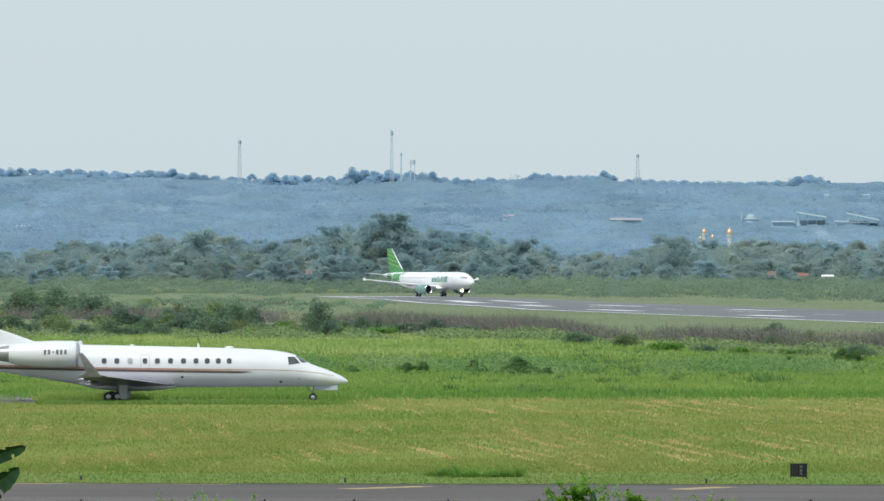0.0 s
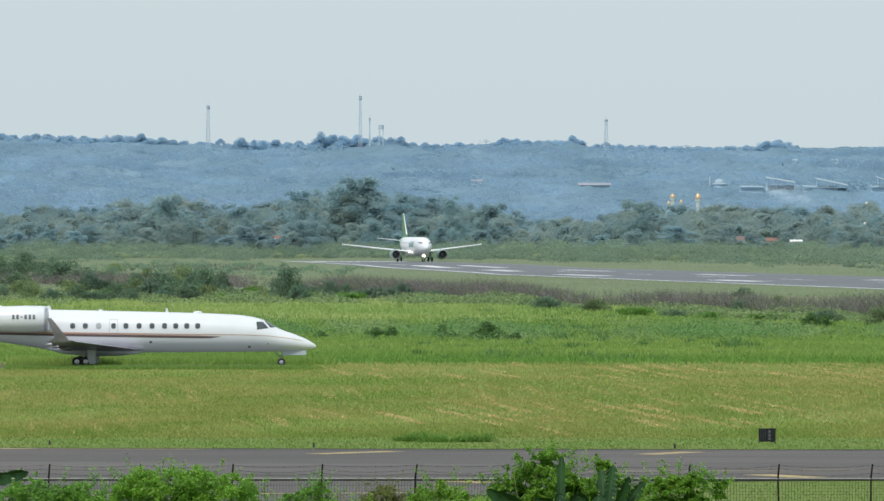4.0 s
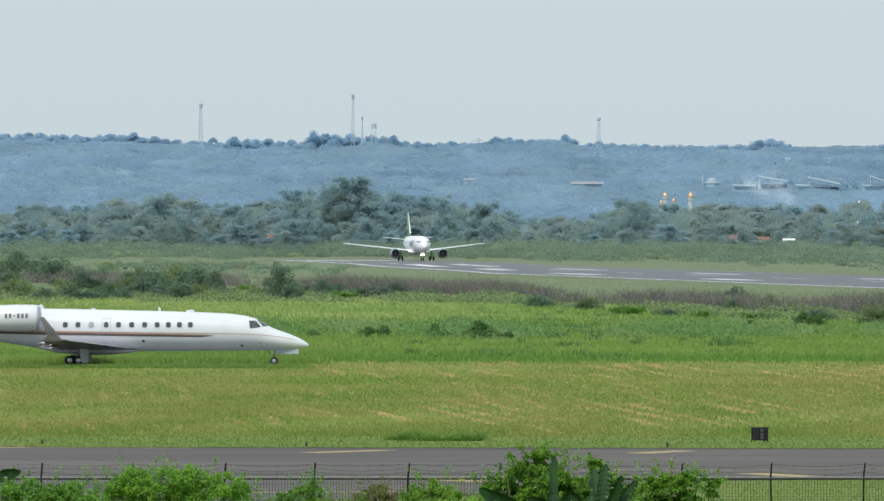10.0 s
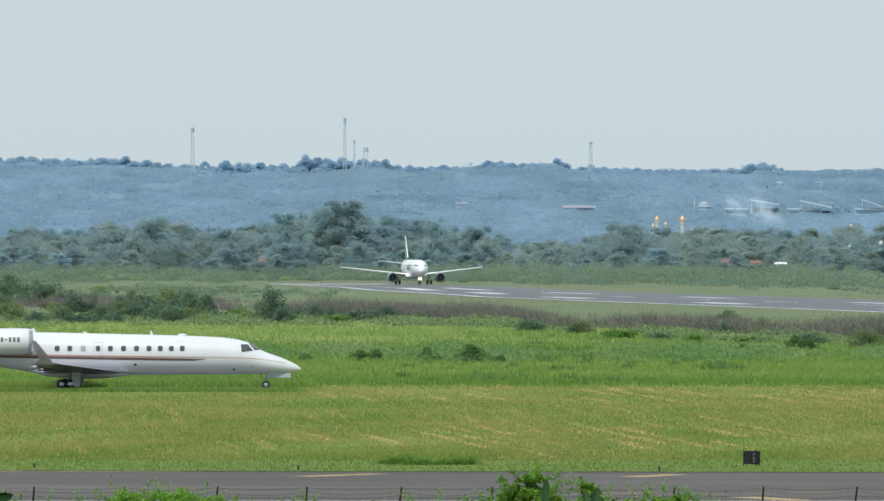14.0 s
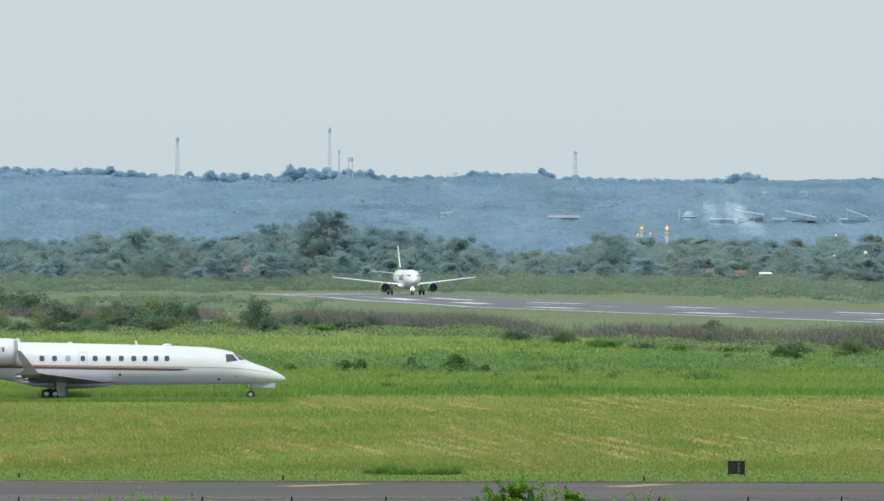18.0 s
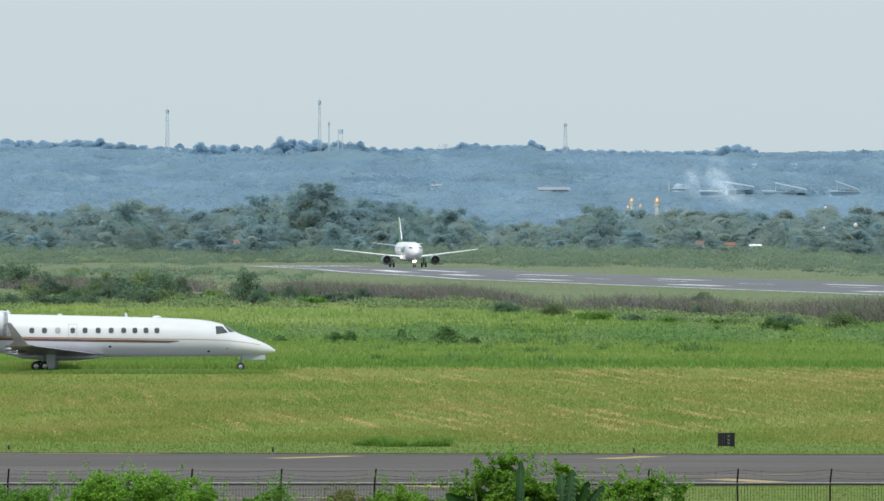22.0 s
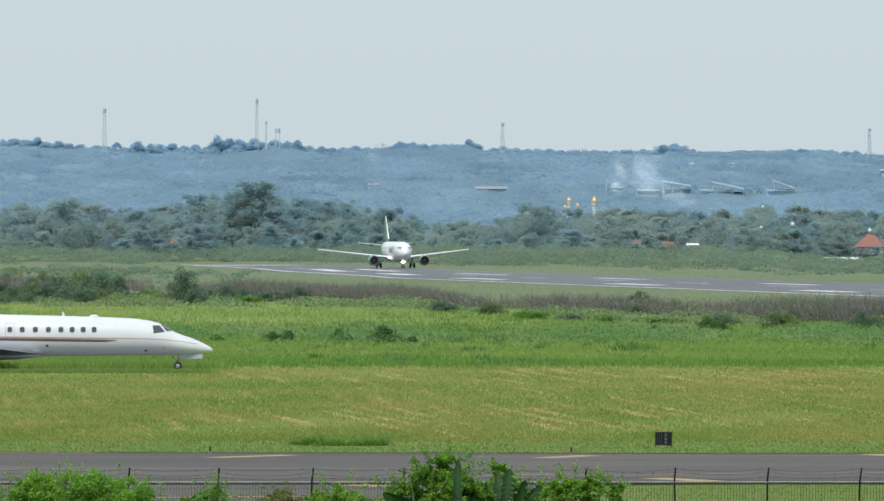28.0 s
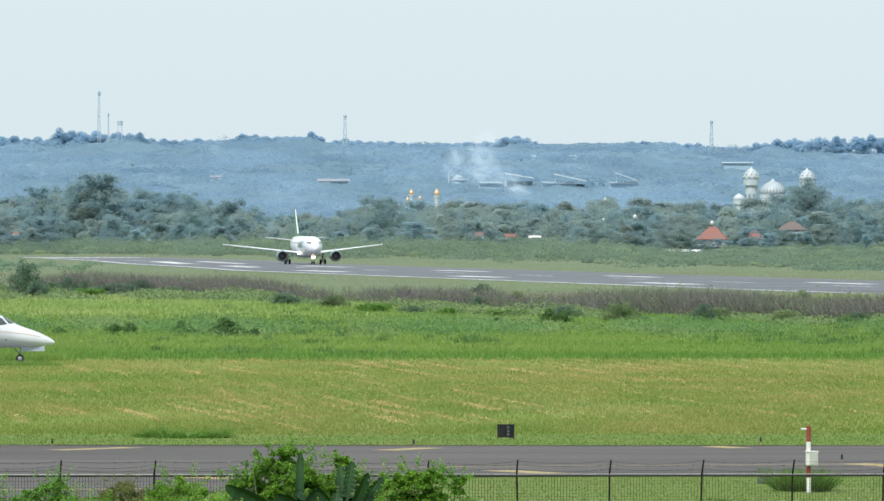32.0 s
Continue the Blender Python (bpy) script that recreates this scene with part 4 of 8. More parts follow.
def build_airliner():
    al = thing("airliner", "white twin-jet airliner with a green tail, rolling along the runway", "aircraft")
    g = AL_GEAR
    bm = bmesh.new()
    st = np.unique(np.concatenate([np.linspace(0, 6, 19), np.linspace(6, 37.4, 30)]))
    loft(bm, [ring(g - s, 0, (al_at(s)[0] + al_at(s)[1]) / 2, al_at(s)[2], (al_at(s)[0] - al_at(s)[1]) / 2, 32) for s in st])
    smooth(part("fuselage", bm, M_AIRWHITE, al))
    bm = bmesh.new()
    loft(bm, [ring(g - s, 0, z, hw, hh, 24, 2.6) for s, z, hw, hh in ((10.4, 2.2, 0.6, 0.2), (12, 2.1, 1.9, 0.6), (14, 2.1, 2.1, 0.66), (19, 2.1, 2.1, 0.66), (21.5, 2.3, 0.8, 0.3))])
    smooth(part("belly_fairing", bm, M_AIRWHITE, al))
    # fin
    fin_rows = ((28.2, 5.75, 6.6, 0.30), (29.4, 6.6, 5.6, 0.30), (31.6, 9.0, 3.9, 0.22), (33.9, 11.76, 2.2, 0.13))
    bm = bmesh.new()
    loft(bm, [wing_ring(g - s, 0, z, c, t, "z") for s, z, c, t in fin_rows])
    fin = smooth(part("fin", bm, M_GREEN, al, "green fin with paler stripes"))
    # fin looks pale edge-on from ahead: painted in as a white strip
    bm = bmesh.new()
    loft(bm, [wing_ring(g - q + 0.06, 0, z, 0.34, t * 1.1 + 0.03, "z") for q, z, c, t in fin_rows[1:]])
    smooth(part("fin_leading_edge", bm, M_AIRWHITE, fin, "white strip painted for the fin's pale edge-on look"))
    for i in range(4):
        z0 = 6.9 + i * 1.15
        for side in (-1, 1):
            bm = bmesh.new()
            vs = []
            for z, f in ((z0, 0.12), (z0 + 0.5, 0.12), (z0 + 1.5 if z0 + 1.5 < 11.6 else 11.6, 0.9), (z0 + 1.1 if z0 + 1.1 < 11.5 else 11.45, 0.9)):
                s = np.interp(z, [r[1] for r in fin_rows], [r[0] for r in fin_rows])
                c = np.interp(z, [r[1] for r in fin_rows], [r[2] for r in fin_rows])
                t = np.interp(z, [r[1] for r in fin_rows], [r[3] for r in fin_rows])
                vs.append(bm.verts.new((g - s - f * c, side * (t * 0.62 + 0.03), z)))
            bm.faces.new(vs)
            part("fin_stripe", bm, M_LIME, fin, "lime stripe")
    for side in (-1, 1):
        al_patch("tail_band", M_GREEN, al, side, [(27.2, 5.2, 5.9), (28.5, 4.0, 5.93), (30.0, 3.6, 5.9), (31.5, 3.7, 5.85), (33.0, 4.0, 5.8), (35.0, 4.5, 5.6)], "green tail band")
        al_patch("tail_edge", M_LIME, al, side, [(26.4, 5.3, 5.9), (27.2, 4.3, 5.2), (28.5, 3.2, 4.0), (30.0, 3.0, 3.6)], "lime edge of the tail band")
        # brand lettering as plain blocks
        for i, (s, w) in enumerate(((8.2, 1.1), (9.5, 0.5), (10.2, 0.7), (11.1, 0.5), (11.8, 0.5), (12.5, 1.0), (13.7, 0.9))):
            al_patch("lettering_block", M_TEAL, al, side, [(s, 3.55, 4.95 if i in (0, 2, 4) else 4.5), (s + w, 3.55, 4.95 if i in (0, 2, 4) else 4.5)])
        for i in range(24):
            s = 6.6 + i * 0.92
            al_patch("cabin_window", M_WINDOWDARK, al, side, [(s, 4.42, 4.72), (s + 0.24, 4.42, 4.72)], off=0.026)
        for s in (5.0, 30.3):
            al_patch("cabin_door_seam", M_PANEL, al, side, [(s, 3.3, 5.1), (s + 0.06, 3.3, 5.1)], off=0.026)
            al_patch("cabin_door_seam", M_PANEL, al, side, [(s + 0.85, 3.3, 5.1), (s + 0.91, 3.3, 5.1)], off=0.026)
        # flight deck panes
        for pts in ([(1.60, 4.42, 4.62), (2.00, 4.44, 4.74)], [(2.12, 4.45, 4.76), (2.62, 4.48, 4.80)], [(2.76, 4.50, 4.80), (3.25, 4.54, 4.76)]):
            al_patch("flight_deck_pane", M_CABINGLASS, al, side, pts, off=0.03)
        # wing
        bm = bmesh.new()
        loft(bm, [wing_ring(g - s, side * y, z, c, t) for s, y, z, c, t in ((11.3, 1.0, 2.35, 7.4, 0.75), (12.1, 2.1, 2.42, 6.6, 0.66), (15.0, 6.5, 2.95, 4.0, 0.44), (20.6, 16.4, 4.12, 1.7, 0.22), (20.95, 17.05, 4.2, 1.5, 0.18))])
        smooth(part("wing", bm, M_AIRWHITE, al))
        bm = bmesh.new()
        loft(bm, [wing_ring(g - s + 0.03, side * y, z, c, t) for s, y, z, c, t in ((12.2, 2.3, 2.43, 0.7, 0.22), (15.0, 6.5, 2.95, 0.5, 0.17), (20.7, 16.6, 4.14, 0.28, 0.09))])
        smooth(part("slat", bm, M_AIRWHITE, al))
        bm = bmesh.new()
        loft(bm, [wing_ring(g - s, side * y, z, c, t, "z") for s, y, z, c, t in ((21.0, 17.06, 3.9, 0.9, 0.02), (20.95, 17.06, 4.2, 1.4, 0.03), (21.5, 17.08, 4.6, 0.6, 0.015))])
        smooth(part("wingtip_fence", bm, M_AIRWHITE, al))
        for y in (5.0, 8.6, 12.0):
            s = 16.2 + y * 0.36
            bm = bmesh.new()
            loft(bm, [ring(g - s - q, side * y, 2.15 + y * 0.118, 0.16 * k, 0.24 * k, 10) for q, k in ((0, 0.2), (0.9, 1), (2.2, 0.9), (3.1, 0.2))])
            smooth(part("flap_fairing", bm, M_GREYP, al))
        # tailplane
        bm = bmesh.new()
        loft(bm, [wing_ring(g - s, side * y, z, c, t) for s, y, z, c, t in ((31.6, 0.5, 5.05, 4.1, 0.26), (35.2, 6.2, 5.7, 1.6, 0.12))])
        smooth(part("tailplane", bm, M_AIRWHITE, al))
        # engine
        yc, zc = side * 5.75, 1.78
        bm = bmesh.new()
        loft(bm, [ring(g - s, yc, zc, r, r, 28) for s, r in ((10.72, 0.92), (10.62, 1.0), (10.75, 1.1), (11.6, 1.2), (13.0, 1.18), (14.2, 1.02), (14.6, 0.95))], cap=False)
        smooth(part("nacelle", bm, M_TEAL, al, "teal engine cowling"))
        bm = bmesh.new()
        loft(bm, [ring(g - s, yc, zc, r, r, 28) for s, r in ((10.74, 0.905), (10.60, 1.0), (10.72, 1.085))], cap=False)
        smooth(part("intake_lip", bm, M_METAL, al, "polished intake lip"))
        bm = bmesh.new()
        loft(bm, [ring(g - s, yc, zc, r, r, 24) for s, r in ((10.75, 0.915), (11.3, 0.88), (11.8, 0.86))], cap=False)
        bm.faces.new([bm.verts.new(p) for p in ring(g - 11.7, yc, zc, 0.88, 0.88, 24)])
        smooth(part("fan", bm, M_INTAKE, al))
        bm = bmesh.new()
        loft(bm, [ring(g - s, yc, zc, r, r, 16) for s, r in ((11.3, 0.02), (11.45, 0.14), (11.7, 0.27))])
        smooth(part("spinner", bm, M_STEEL, al))
        bm = bmesh.new()
        loft(bm, [ring(g - s, yc, zc, r, r, 20) for s, r in ((14.5, 0.62), (15.4, 0.5), (16.1, 0.3))])
        smooth(part("exhaust_nozzle", bm, M_STEEL, al))
        bm = bmesh.new()
        loft(bm, [wing_ring(g - 11.6, yc, 2.85, 4.6, 0.16, "y"), wing_ring(g - 13.2, yc, 3.0, 3.4, 0.2, "y")])
        box(bm, (g - 16.0, yc - 0.14, 2.55), (g - 12.4, yc + 0.14, 2.95), 0.05)
        part("pylon", bm, M_AIRWHITE, al)
        # main gear
        for dy in (-0.46, 0.46):
            aircraft_wheel(0, side * 3.8 + dy, 0.57, 0.57, 0.4, al, "main_wheel")
        bm = bmesh.new()
        tube(bm, (0, side * 3.75, 2.6), (0, side * 3.8, 0.55), 0.17, 0.13, 10)
        tube(bm, (0, side * 3.8 - 0.5, 0.57), (0, side * 3.8 + 0.5, 0.57), 0.09, 0.09, 8)
        tube(bm, (0.1, side * 2.3, 2.3), (0, side * 3.75, 1.3), 0.08, 0.08, 8)
        smooth(part("main_gear_leg", bm, M_STEEL, al))
        bm = bmesh.new()
        box(bm, (-0.5, side * 4.15 - 0.03, 1.0), (0.5, side * 4.15 + 0.03, 2.5), 0.02)
        part("gear_door", bm, M_AIRWHITE, al)
        # wing root lamp
        bm = bmesh.new()
        lumpy(bm, 0.19 if side < 0 else 0.11, (0.6, 1, 1), 1, 2, 0.0)
        bmesh.ops.translate(bm, verts=bm.verts, vec=(g - 11.7, side * 2.25, 2.35))
        smooth(part("wing_root_light", bm, M_GLOW_SMALL, al, "lit wing root light"))
    # nose gear and its lamps
    for dy in (-0.25, 0.25):
        aircraft_wheel(g - 5.07, dy, 0.38, 0.38, 0.22, al, "nose_wheel")
    bm = bmesh.new()
    tube(bm, (g - 5.0, 0, 2.0), (g - 5.07, 0, 0.38), 0.11, 0.08, 10)
    tube(bm, (g - 5.07, -0.3, 0.38), (g - 5.07, 0.3, 0.38), 0.06, 0.06, 8)
    tube(bm, (g - 6.3, 0, 1.95), (g - 5.05, 0, 0.95), 0.06, 0.06, 8)
    smooth(part("nose_gear_leg", bm, M_STEEL, al))
    for dy in (-0.42, 0.42):
        bm = bmesh.new()
        box(bm, (g - 5.6, dy - 0.025, 1.15), (g - 4.6, dy + 0.025, 1.9), 0.02)
        part("nose_gear_door", bm, M_PAINT, al)
    for dy in (-0.22, 0.22):
        bm = bmesh.new()
        lumpy(bm, 0.19, (0.7, 1, 1), 1, 2, 0.0)
        bmesh.ops.translate(bm, verts=bm.verts, vec=(g - 4.7, dy, 1.42))
        smooth(part("nose_light", bm, M_GLOW, al, "lit nose gear light"))
    return al


airliner = build_airliner()

# ---------------------------------------------------------------- perimeter fence
FENCE_Y = 237.6
FENCE_X0, FENCE_STEP, FENCE_N = -14.045999999999998, 2.574, 24


def build_fence():
    fence = thing("perimeter_fence", "rusty steel mesh fence with barbed wire along the taxiway", "fence")
    first = FENCE_X0 - 4 * FENCE_STEP
    post = panel = rail = None
    for i in range(FENCE_N):
        x = first + i * FENCE_STEP
        if post is None:
            bm = bmesh.new()
            tube(bm, (0, 0, -0.2), (0, 0, 1.52), 0.027, 0.027, 8)
            post = part("post", bm, M_FENCE, fence)
            bm = bmesh.new()
            tube(bm, (0, 0, 1.50), (0.035, -0.14, 1.88), 0.027, 0.024, 8)
            part("arm", bm, M_FENCE, post)
            post.location = (x, FENCE_Y, 0)
        else:
            o = new("post", post.data)
            o.parent, o.location = fence, (x, FENCE_Y, 0)
            o.rotation_euler = (random.uniform(-0.03, 0.03), random.uniform(-0.03, 0.03), 0)
            q = new("arm", post.children[0].data)
            q.parent = o
        if panel is None:
            bm = bmesh.new()
            v = 0.0858
            for k in range(1, 30):
                tube(bm, (k * v, 0, 0.05), (k * v, 0, 1.46), 0.006, 0.006, 3, False)
            for k in range(17):
                tube(bm, (0.02, 0, 0.06 + k * 0.0875), (2.555, 0, 0.06 + k * 0.0875), 0.0036, 0.0036, 3, False)
            panel = bpy.data.meshes.new("mesh_panel")
            bm.to_mesh(panel)
            bm.free()
            panel.materials.append(M_WIRE)
            bm = bmesh.new()
            tube(bm, (0, 0, 1.44), (FENCE_STEP, 0, 1.44), 0.034, 0.034, 10)
            rail = bpy.data.meshes.new("top_rail")
            bm.to_mesh(rail)
            bm.free()
            rail.materials.append(M_RAIL)
            # thin pale rod added on the rail as its sky highlight
            bm = bmesh.new()
            tube(bm, (0, -0.01, 1.481), (FENCE_STEP, -0.01, 1.478), 0.007, 0.007, 8)
            shine = bpy.data.meshes.new("rail_strap")
            bm.to_mesh(shine)
            bm.free()
            shine.materials.append(M_RAILSHINE)
        for nm, me in (("mesh_panel", panel), ("top_rail", rail), ("rail_strap", shine)):
            o = new(nm, me)
            o.parent, o.location = fence, (x, FENCE_Y, 0)
    for h, y, sag in ((1.62, -0.045, 0.05), (1.74, -0.09, 0.08), (1.85, -0.13, 0.06)):
        bm = bmesh.new()
        for i in range(FENCE_N):
            x = first + i * FENCE_STEP
            drop = sag * random.uniform(0.3, 1.6)
            pts = [(x + FENCE_STEP * k / 6, FENCE_Y + y, h - drop * (1 - (2 * k / 6 - 1) ** 2)) for k in range(7)]
            for a, b in zip(pts, pts[1:]):
                tube(bm, a, b, 0.004, 0.004, 3, False)
                m = (Vector(a) + Vector(b)) / 2
                for _ in range(2):
                    d = Vector((random.uniform(-1, 1), random.uniform(-1, 1), random.uniform(-1, 1))).normalized() * 0.03
                    tube(bm, tuple(m - d), tuple(m + d), 0.003, 0.003, 3, False)
        part("barbed_wire", bm, M_FENCE, fence)


build_fence()


# ---------------------------------------------------------------- things by the taxiway
def build_sign():
    sign = thing("taxiway_sign", "small black taxiway sign box seen from behind on short legs", "sign", pose(12.25, 331.9, 0))
    bm = bmesh.new()
    box(bm, (-0.31, -0.05, 0.10), (0.16, 0.05, 0.62), 0.015)
    part("panel", bm, M_SIGN, sign)
    bm = bmesh.new()
    box(bm, (0.17, -0.09, 0.08), (0.33, 0.06, 0.62), 0.012)
    part("side_panel", bm, M_SIGN, sign)
    for x in (-0.31, 0.165, 0.33):
        bm = bmesh.new()
        tube(bm, (x, 0, -0.05), (x, 0, 0.64), 0.016, 0.016, 6)
        part("leg", bm, M_BLACK, sign)
    for x in (-0.24, -0.15, -0.06, 0.05):
        bm = bmesh.new()
        box(bm, (x - 0.012, -0.075, 0.11), (x + 0.012, -0.048, 0.61), 0.004)
        part("rib", bm, M_BLACK, sign)
    for z in (0.17, 0.30, 0.45):
        bm = bmesh.new()
        box(bm, (0.065, -0.062, z), (0.145, -0.052, z + 0.09))
        part("plate", bm, M_SIGNBAR, sign)
    return sign


build_sign()


def build_edge_light():
    l = thing("taxiway_edge_light", "small black post light beside the asphalt", "light", group="taxiway edge lights")
    bm = bmesh.new()
    tube(bm, (0, 0, -0.05), (0, 0, 0.12), 0.022, 0.022, 8)
    part("stem", bm, M_YELLOW, l, "yellow stem")
    bm = bmesh.new()
    tube(bm, (0, 0, 0.12), (0, 0, 0.24), 0.045, 0.04, 10)
    part("housing", bm, M_BLACK, l)
    bm = bmesh.new()
    tube(bm, (0, 0, 0.24), (0, 0, 0.30), 0.035, 0.02, 10)
    part("lens", bm, M_LAMPBLUE, l, "blue lens")
    return l


edge_light = build_edge_light()
edge_light.matrix_basis = pose(-15.70, 326.1, 0.0)
for x, y in ((-5.40, 320.9), (8.31, 319.6), (21.71, 322.9), (22.99, 299.0), (-25.84, 326.5)):
    copy_thing(edge_light, pose(x, y, 0.04))


def build_marker_pole():
    y = 266.6
    p = thing("marker_pole", "red and white pole with a white box, in a grass tuft", "pole", pose(19.44, y, 0))
    for i, (a, b, m) in enumerate(((-0.1, 0.5, M_WHITE), (0.5, 0.86, M_RED), (0.86, 1.63, M_WHITE), (1.63, 2.13, M_RED))):
        bm = bmesh.new()
        tube(bm, (0, 0, a), (0, 0, b), 0.075, 0.075, 14)
        smooth(part("pole_section", bm, m, p, "red section" if m is M_RED else "white section"))
    bm = bmesh.new()
    box(bm, (-0.09, -0.16, 0.88), (0.29, 0.1, 1.30), 0.02)
    part("cabinet", bm, M_WHITE, p, "white cabinet")
    bm = bmesh.new()
    box(bm, (-0.11, -0.18, 1.30), (0.31, 0.12, 1.335), 0.008)
    part("cabinet_lid", bm, M_WHITE, p)
    # grey panel paints in the shaded right part of the cabinet
    bm = bmesh.new()
    box(bm, (0.02, -0.172, 0.92), (0.27, -0.163, 1.27), 0.003)
    part("cabinet_door", bm, M_BOXSHADE, p, "grey panel, the cabinet's shaded part painted on")
    bm = bmesh.new()
    tube(bm, (-0.05, 0, 2.02), (-0.24, -0.03, 2.03), 0.04, 0.035, 10)
    part("arm", bm, M_WHITE, p)
    return p


build_marker_pole()
bm = bmesh.new()
box(bm, (-0.25, -0.16, 0), (0.25, 0.16, 0.55), 0.02)
cabinet = thing("ground_cabinet", "small grey metal cabinet standing in the grass", "cabinet", pose(18.71, 276.3, 0))
part("body", bm, M_GREYBOX, cabinet)
bm = bmesh.new()
box(bm, (-0.2, -0.175, 0.06), (0.0, -0.162, 0.44))
part("door", bm, M_GREYBOX, cabinet)
bm = bmesh.new()
box(bm, (0.03, -0.172, 0.2), (0.11, -0.162, 0.36))
part("vent", bm, M_BLACK, cabinet)

# ---------------------------------------------------------------- grass, field by field
def stuff(name, me, label, category):
    return tagged(new(name, me), label, category, kind="stuff")


def spread(rng, p, by=18.0):
    """Blur the near and far edge of a patch of plants."""
    y = p[:, 1] + rng.normal(0, by, len(p))
    return np.stack([p[:, 0] / p[:, 1] * y, y, ground_zs(y)], 1)


def grow_grass():
    rng = np.random.default_rng(5)
    # verge
    p = wedge(rng, 34000, Y_TAXI1 - 0.8, 358.9)
    p = p[p[:, 1] > np.interp(p[:, 0], [-320, -24, -10.56, 17.7, 360], [326.2, 325.4, 323.0, 321.2, 321.2]) + 0.15]
    p = p[rng.random(len(p)) < np.interp(p[:, 1], [Y_VERGE - 4, 356.9], [1.0, 0.1])]
    stuff("verge_grass", soup("verge_grass", blades(rng, p, 0.08, 0.05, 0.6), M_VERGEBLADE, 3), "short green grass beside the taxiway", "grass")
    # mown field
    p = wedge(rng, 300000, Y_VERGE, Y_MOWN)
    keep = np.sin(p[:, 0] * 0.35 + np.sin(p[:, 1] * 0.06) * 2) + np.sin(p[:, 1] * 0.045 + 0.5) + rng.normal(0, 0.9, len(p)) > -1.6
    p = p[keep]
    stuff("mown_grass", soup("mown_grass", blades(rng, p, 0.11, 0.045, 0.55), M_TUFT, 3), "yellow-green mown grass", "grass")
    c = wedge(rng, 900, Y_VERGE + 8, Y_MOWN)
    c = c[np.sin(c[:, 0] * 0.16 + 0.5) + np.sin(c[:, 1] * 0.05 + c[:, 0] * 0.06) + rng.normal(0, 0.6, len(c)) > 0.3]
    i = np.repeat(np.arange(len(c)), 40)
    p = c[i] + np.stack([rng.normal(0, 0.5, len(i)), rng.normal(0, 1.6, len(i)), np.zeros(len(i))], 1)
    stuff("yellow_tufts", soup("yellow_tufts", blades(rng, p, 0.17, 0.04, 0.5), M_MEADOW_PALE, 3), "yellowish tufts standing in the mown grass", "grass")
    p = wedge(rng, 420000, Y_VERGE + 3, Y_MOWN)
    w = np.sin(p[:, 0] * 0.23 + p[:, 1] * 0.05) * 1.6 + np.sin(p[:, 1] * 0.061 + 1.7) * 1.2 + np.sin(p[:, 0] * 0.9 + p[:, 1] * 0.11) * 0.8 + rng.normal(0, 0.3, len(p))
    row = (p[:, 0] + p[:, 1] * 0.065 + 0.3 * w) / 1.5
    along = p[:, 1] / 26.0 + np.sin(np.floor(row) * 12.9) * 40
    cell = np.abs(np.sin(np.floor(row) * 127.1 + np.floor(along) * 311.7) * 43758.5) % 1.0
    dash = np.exp(-(((row % 1.0) - 0.5) / 0.2) ** 2) * np.sin(math.pi * (along % 1.0)) ** 0.5 * (cell ** 1.5 * 1.7 + 0.03)
    near = np.exp(-((p[:, 1] - 384.6) / 20.0) ** 2) * np.interp(p[:, 0] / p[:, 1], [-0.03235, 0.00441, 0.02781, 0.04786], [0.05, 0.9, 0.9, 0.25])
    near += np.exp(-((p[:, 1] - 497.7) / 34.0) ** 2) * np.interp(p[:, 0] / p[:, 1], [-0.03, 0.0], [0.06, 0.75]) + np.exp(-((p[:, 1] - 428.0) / 16.0) ** 2) * 0.2 + 0.06
    p = p[dash * (0.05 + near) > rng.random(len(p)) * 1.0 + 0.05]
    p[:, 2] += 0.05
    q = leaves(rng, p, np.array([[0, -0.5, 1.0]]), 0.16, 0.04, 0.4)
    stuff("straw_rows", soup("straw_rows", q, M_STRAW, 4), "rows of dry cut straw lying on mown grass", "straw")
    p = wedge(rng, 24000, 503.5, 509.6, -0.05341, -0.0150)
    p = p[rng.random(len(p)) < np.interp(p[:, 0] / p[:, 1], [-0.0192, -0.0152], [1.0, 0.0])]
    stuff("stand_edge_grass", soup("stand_edge_grass", blades(rng, p, 0.20, 0.05, 0.5), M_MEADOW, 3), "rough grass along the taxiway stub", "grass")
    p = wedge(rng, 16000, 519.5, 530.0, -0.05308, -0.01397)
    p = p[rng.random(len(p)) < np.interp(p[:, 0] / p[:, 1], [-0.01898, -0.01431], [1.0, 0.0])]
    stuff("tall_stand_grass", soup("tall_stand_grass", blades(rng, p, 0.46, 0.06, 0.5), M_MEADOW, 3), "tall green grass behind the taxiway stub", "grass")
    # tall edge of the meadow and the meadow itself
    # edge blades darker: the shaded front of the tall grass painted in
    p = wedge(rng, 24000, Y_MOWN + 1.5, Y_MOWN + 16)
    p = p[(p[:, 0] < -29.02) | (p[:, 1] > Y_MOWN + 9) | (p[:, 0] > -7.94)]
    p = spread(rng, p, 7.0)
    stuff("meadow_edge", soup("meadow_edge", blades(rng, p, 0.30, 0.055, 0.5), M_EDGE, 3), "tall green meadow edge, darkened for its shaded front", "grass")
    p = spread(rng, wedge(rng, 300000, Y_MOWN + 18, 905.0), 8.0)
    stuff("meadow_grass", soup("meadow_grass", blades(rng, p, 0.22, 0.09, 0.7), M_MEADOW, 3), "lush green meadow grass", "grass")
    p = spread(rng, wedge(rng, 150000, 790.0, 1000.0), 26.0)
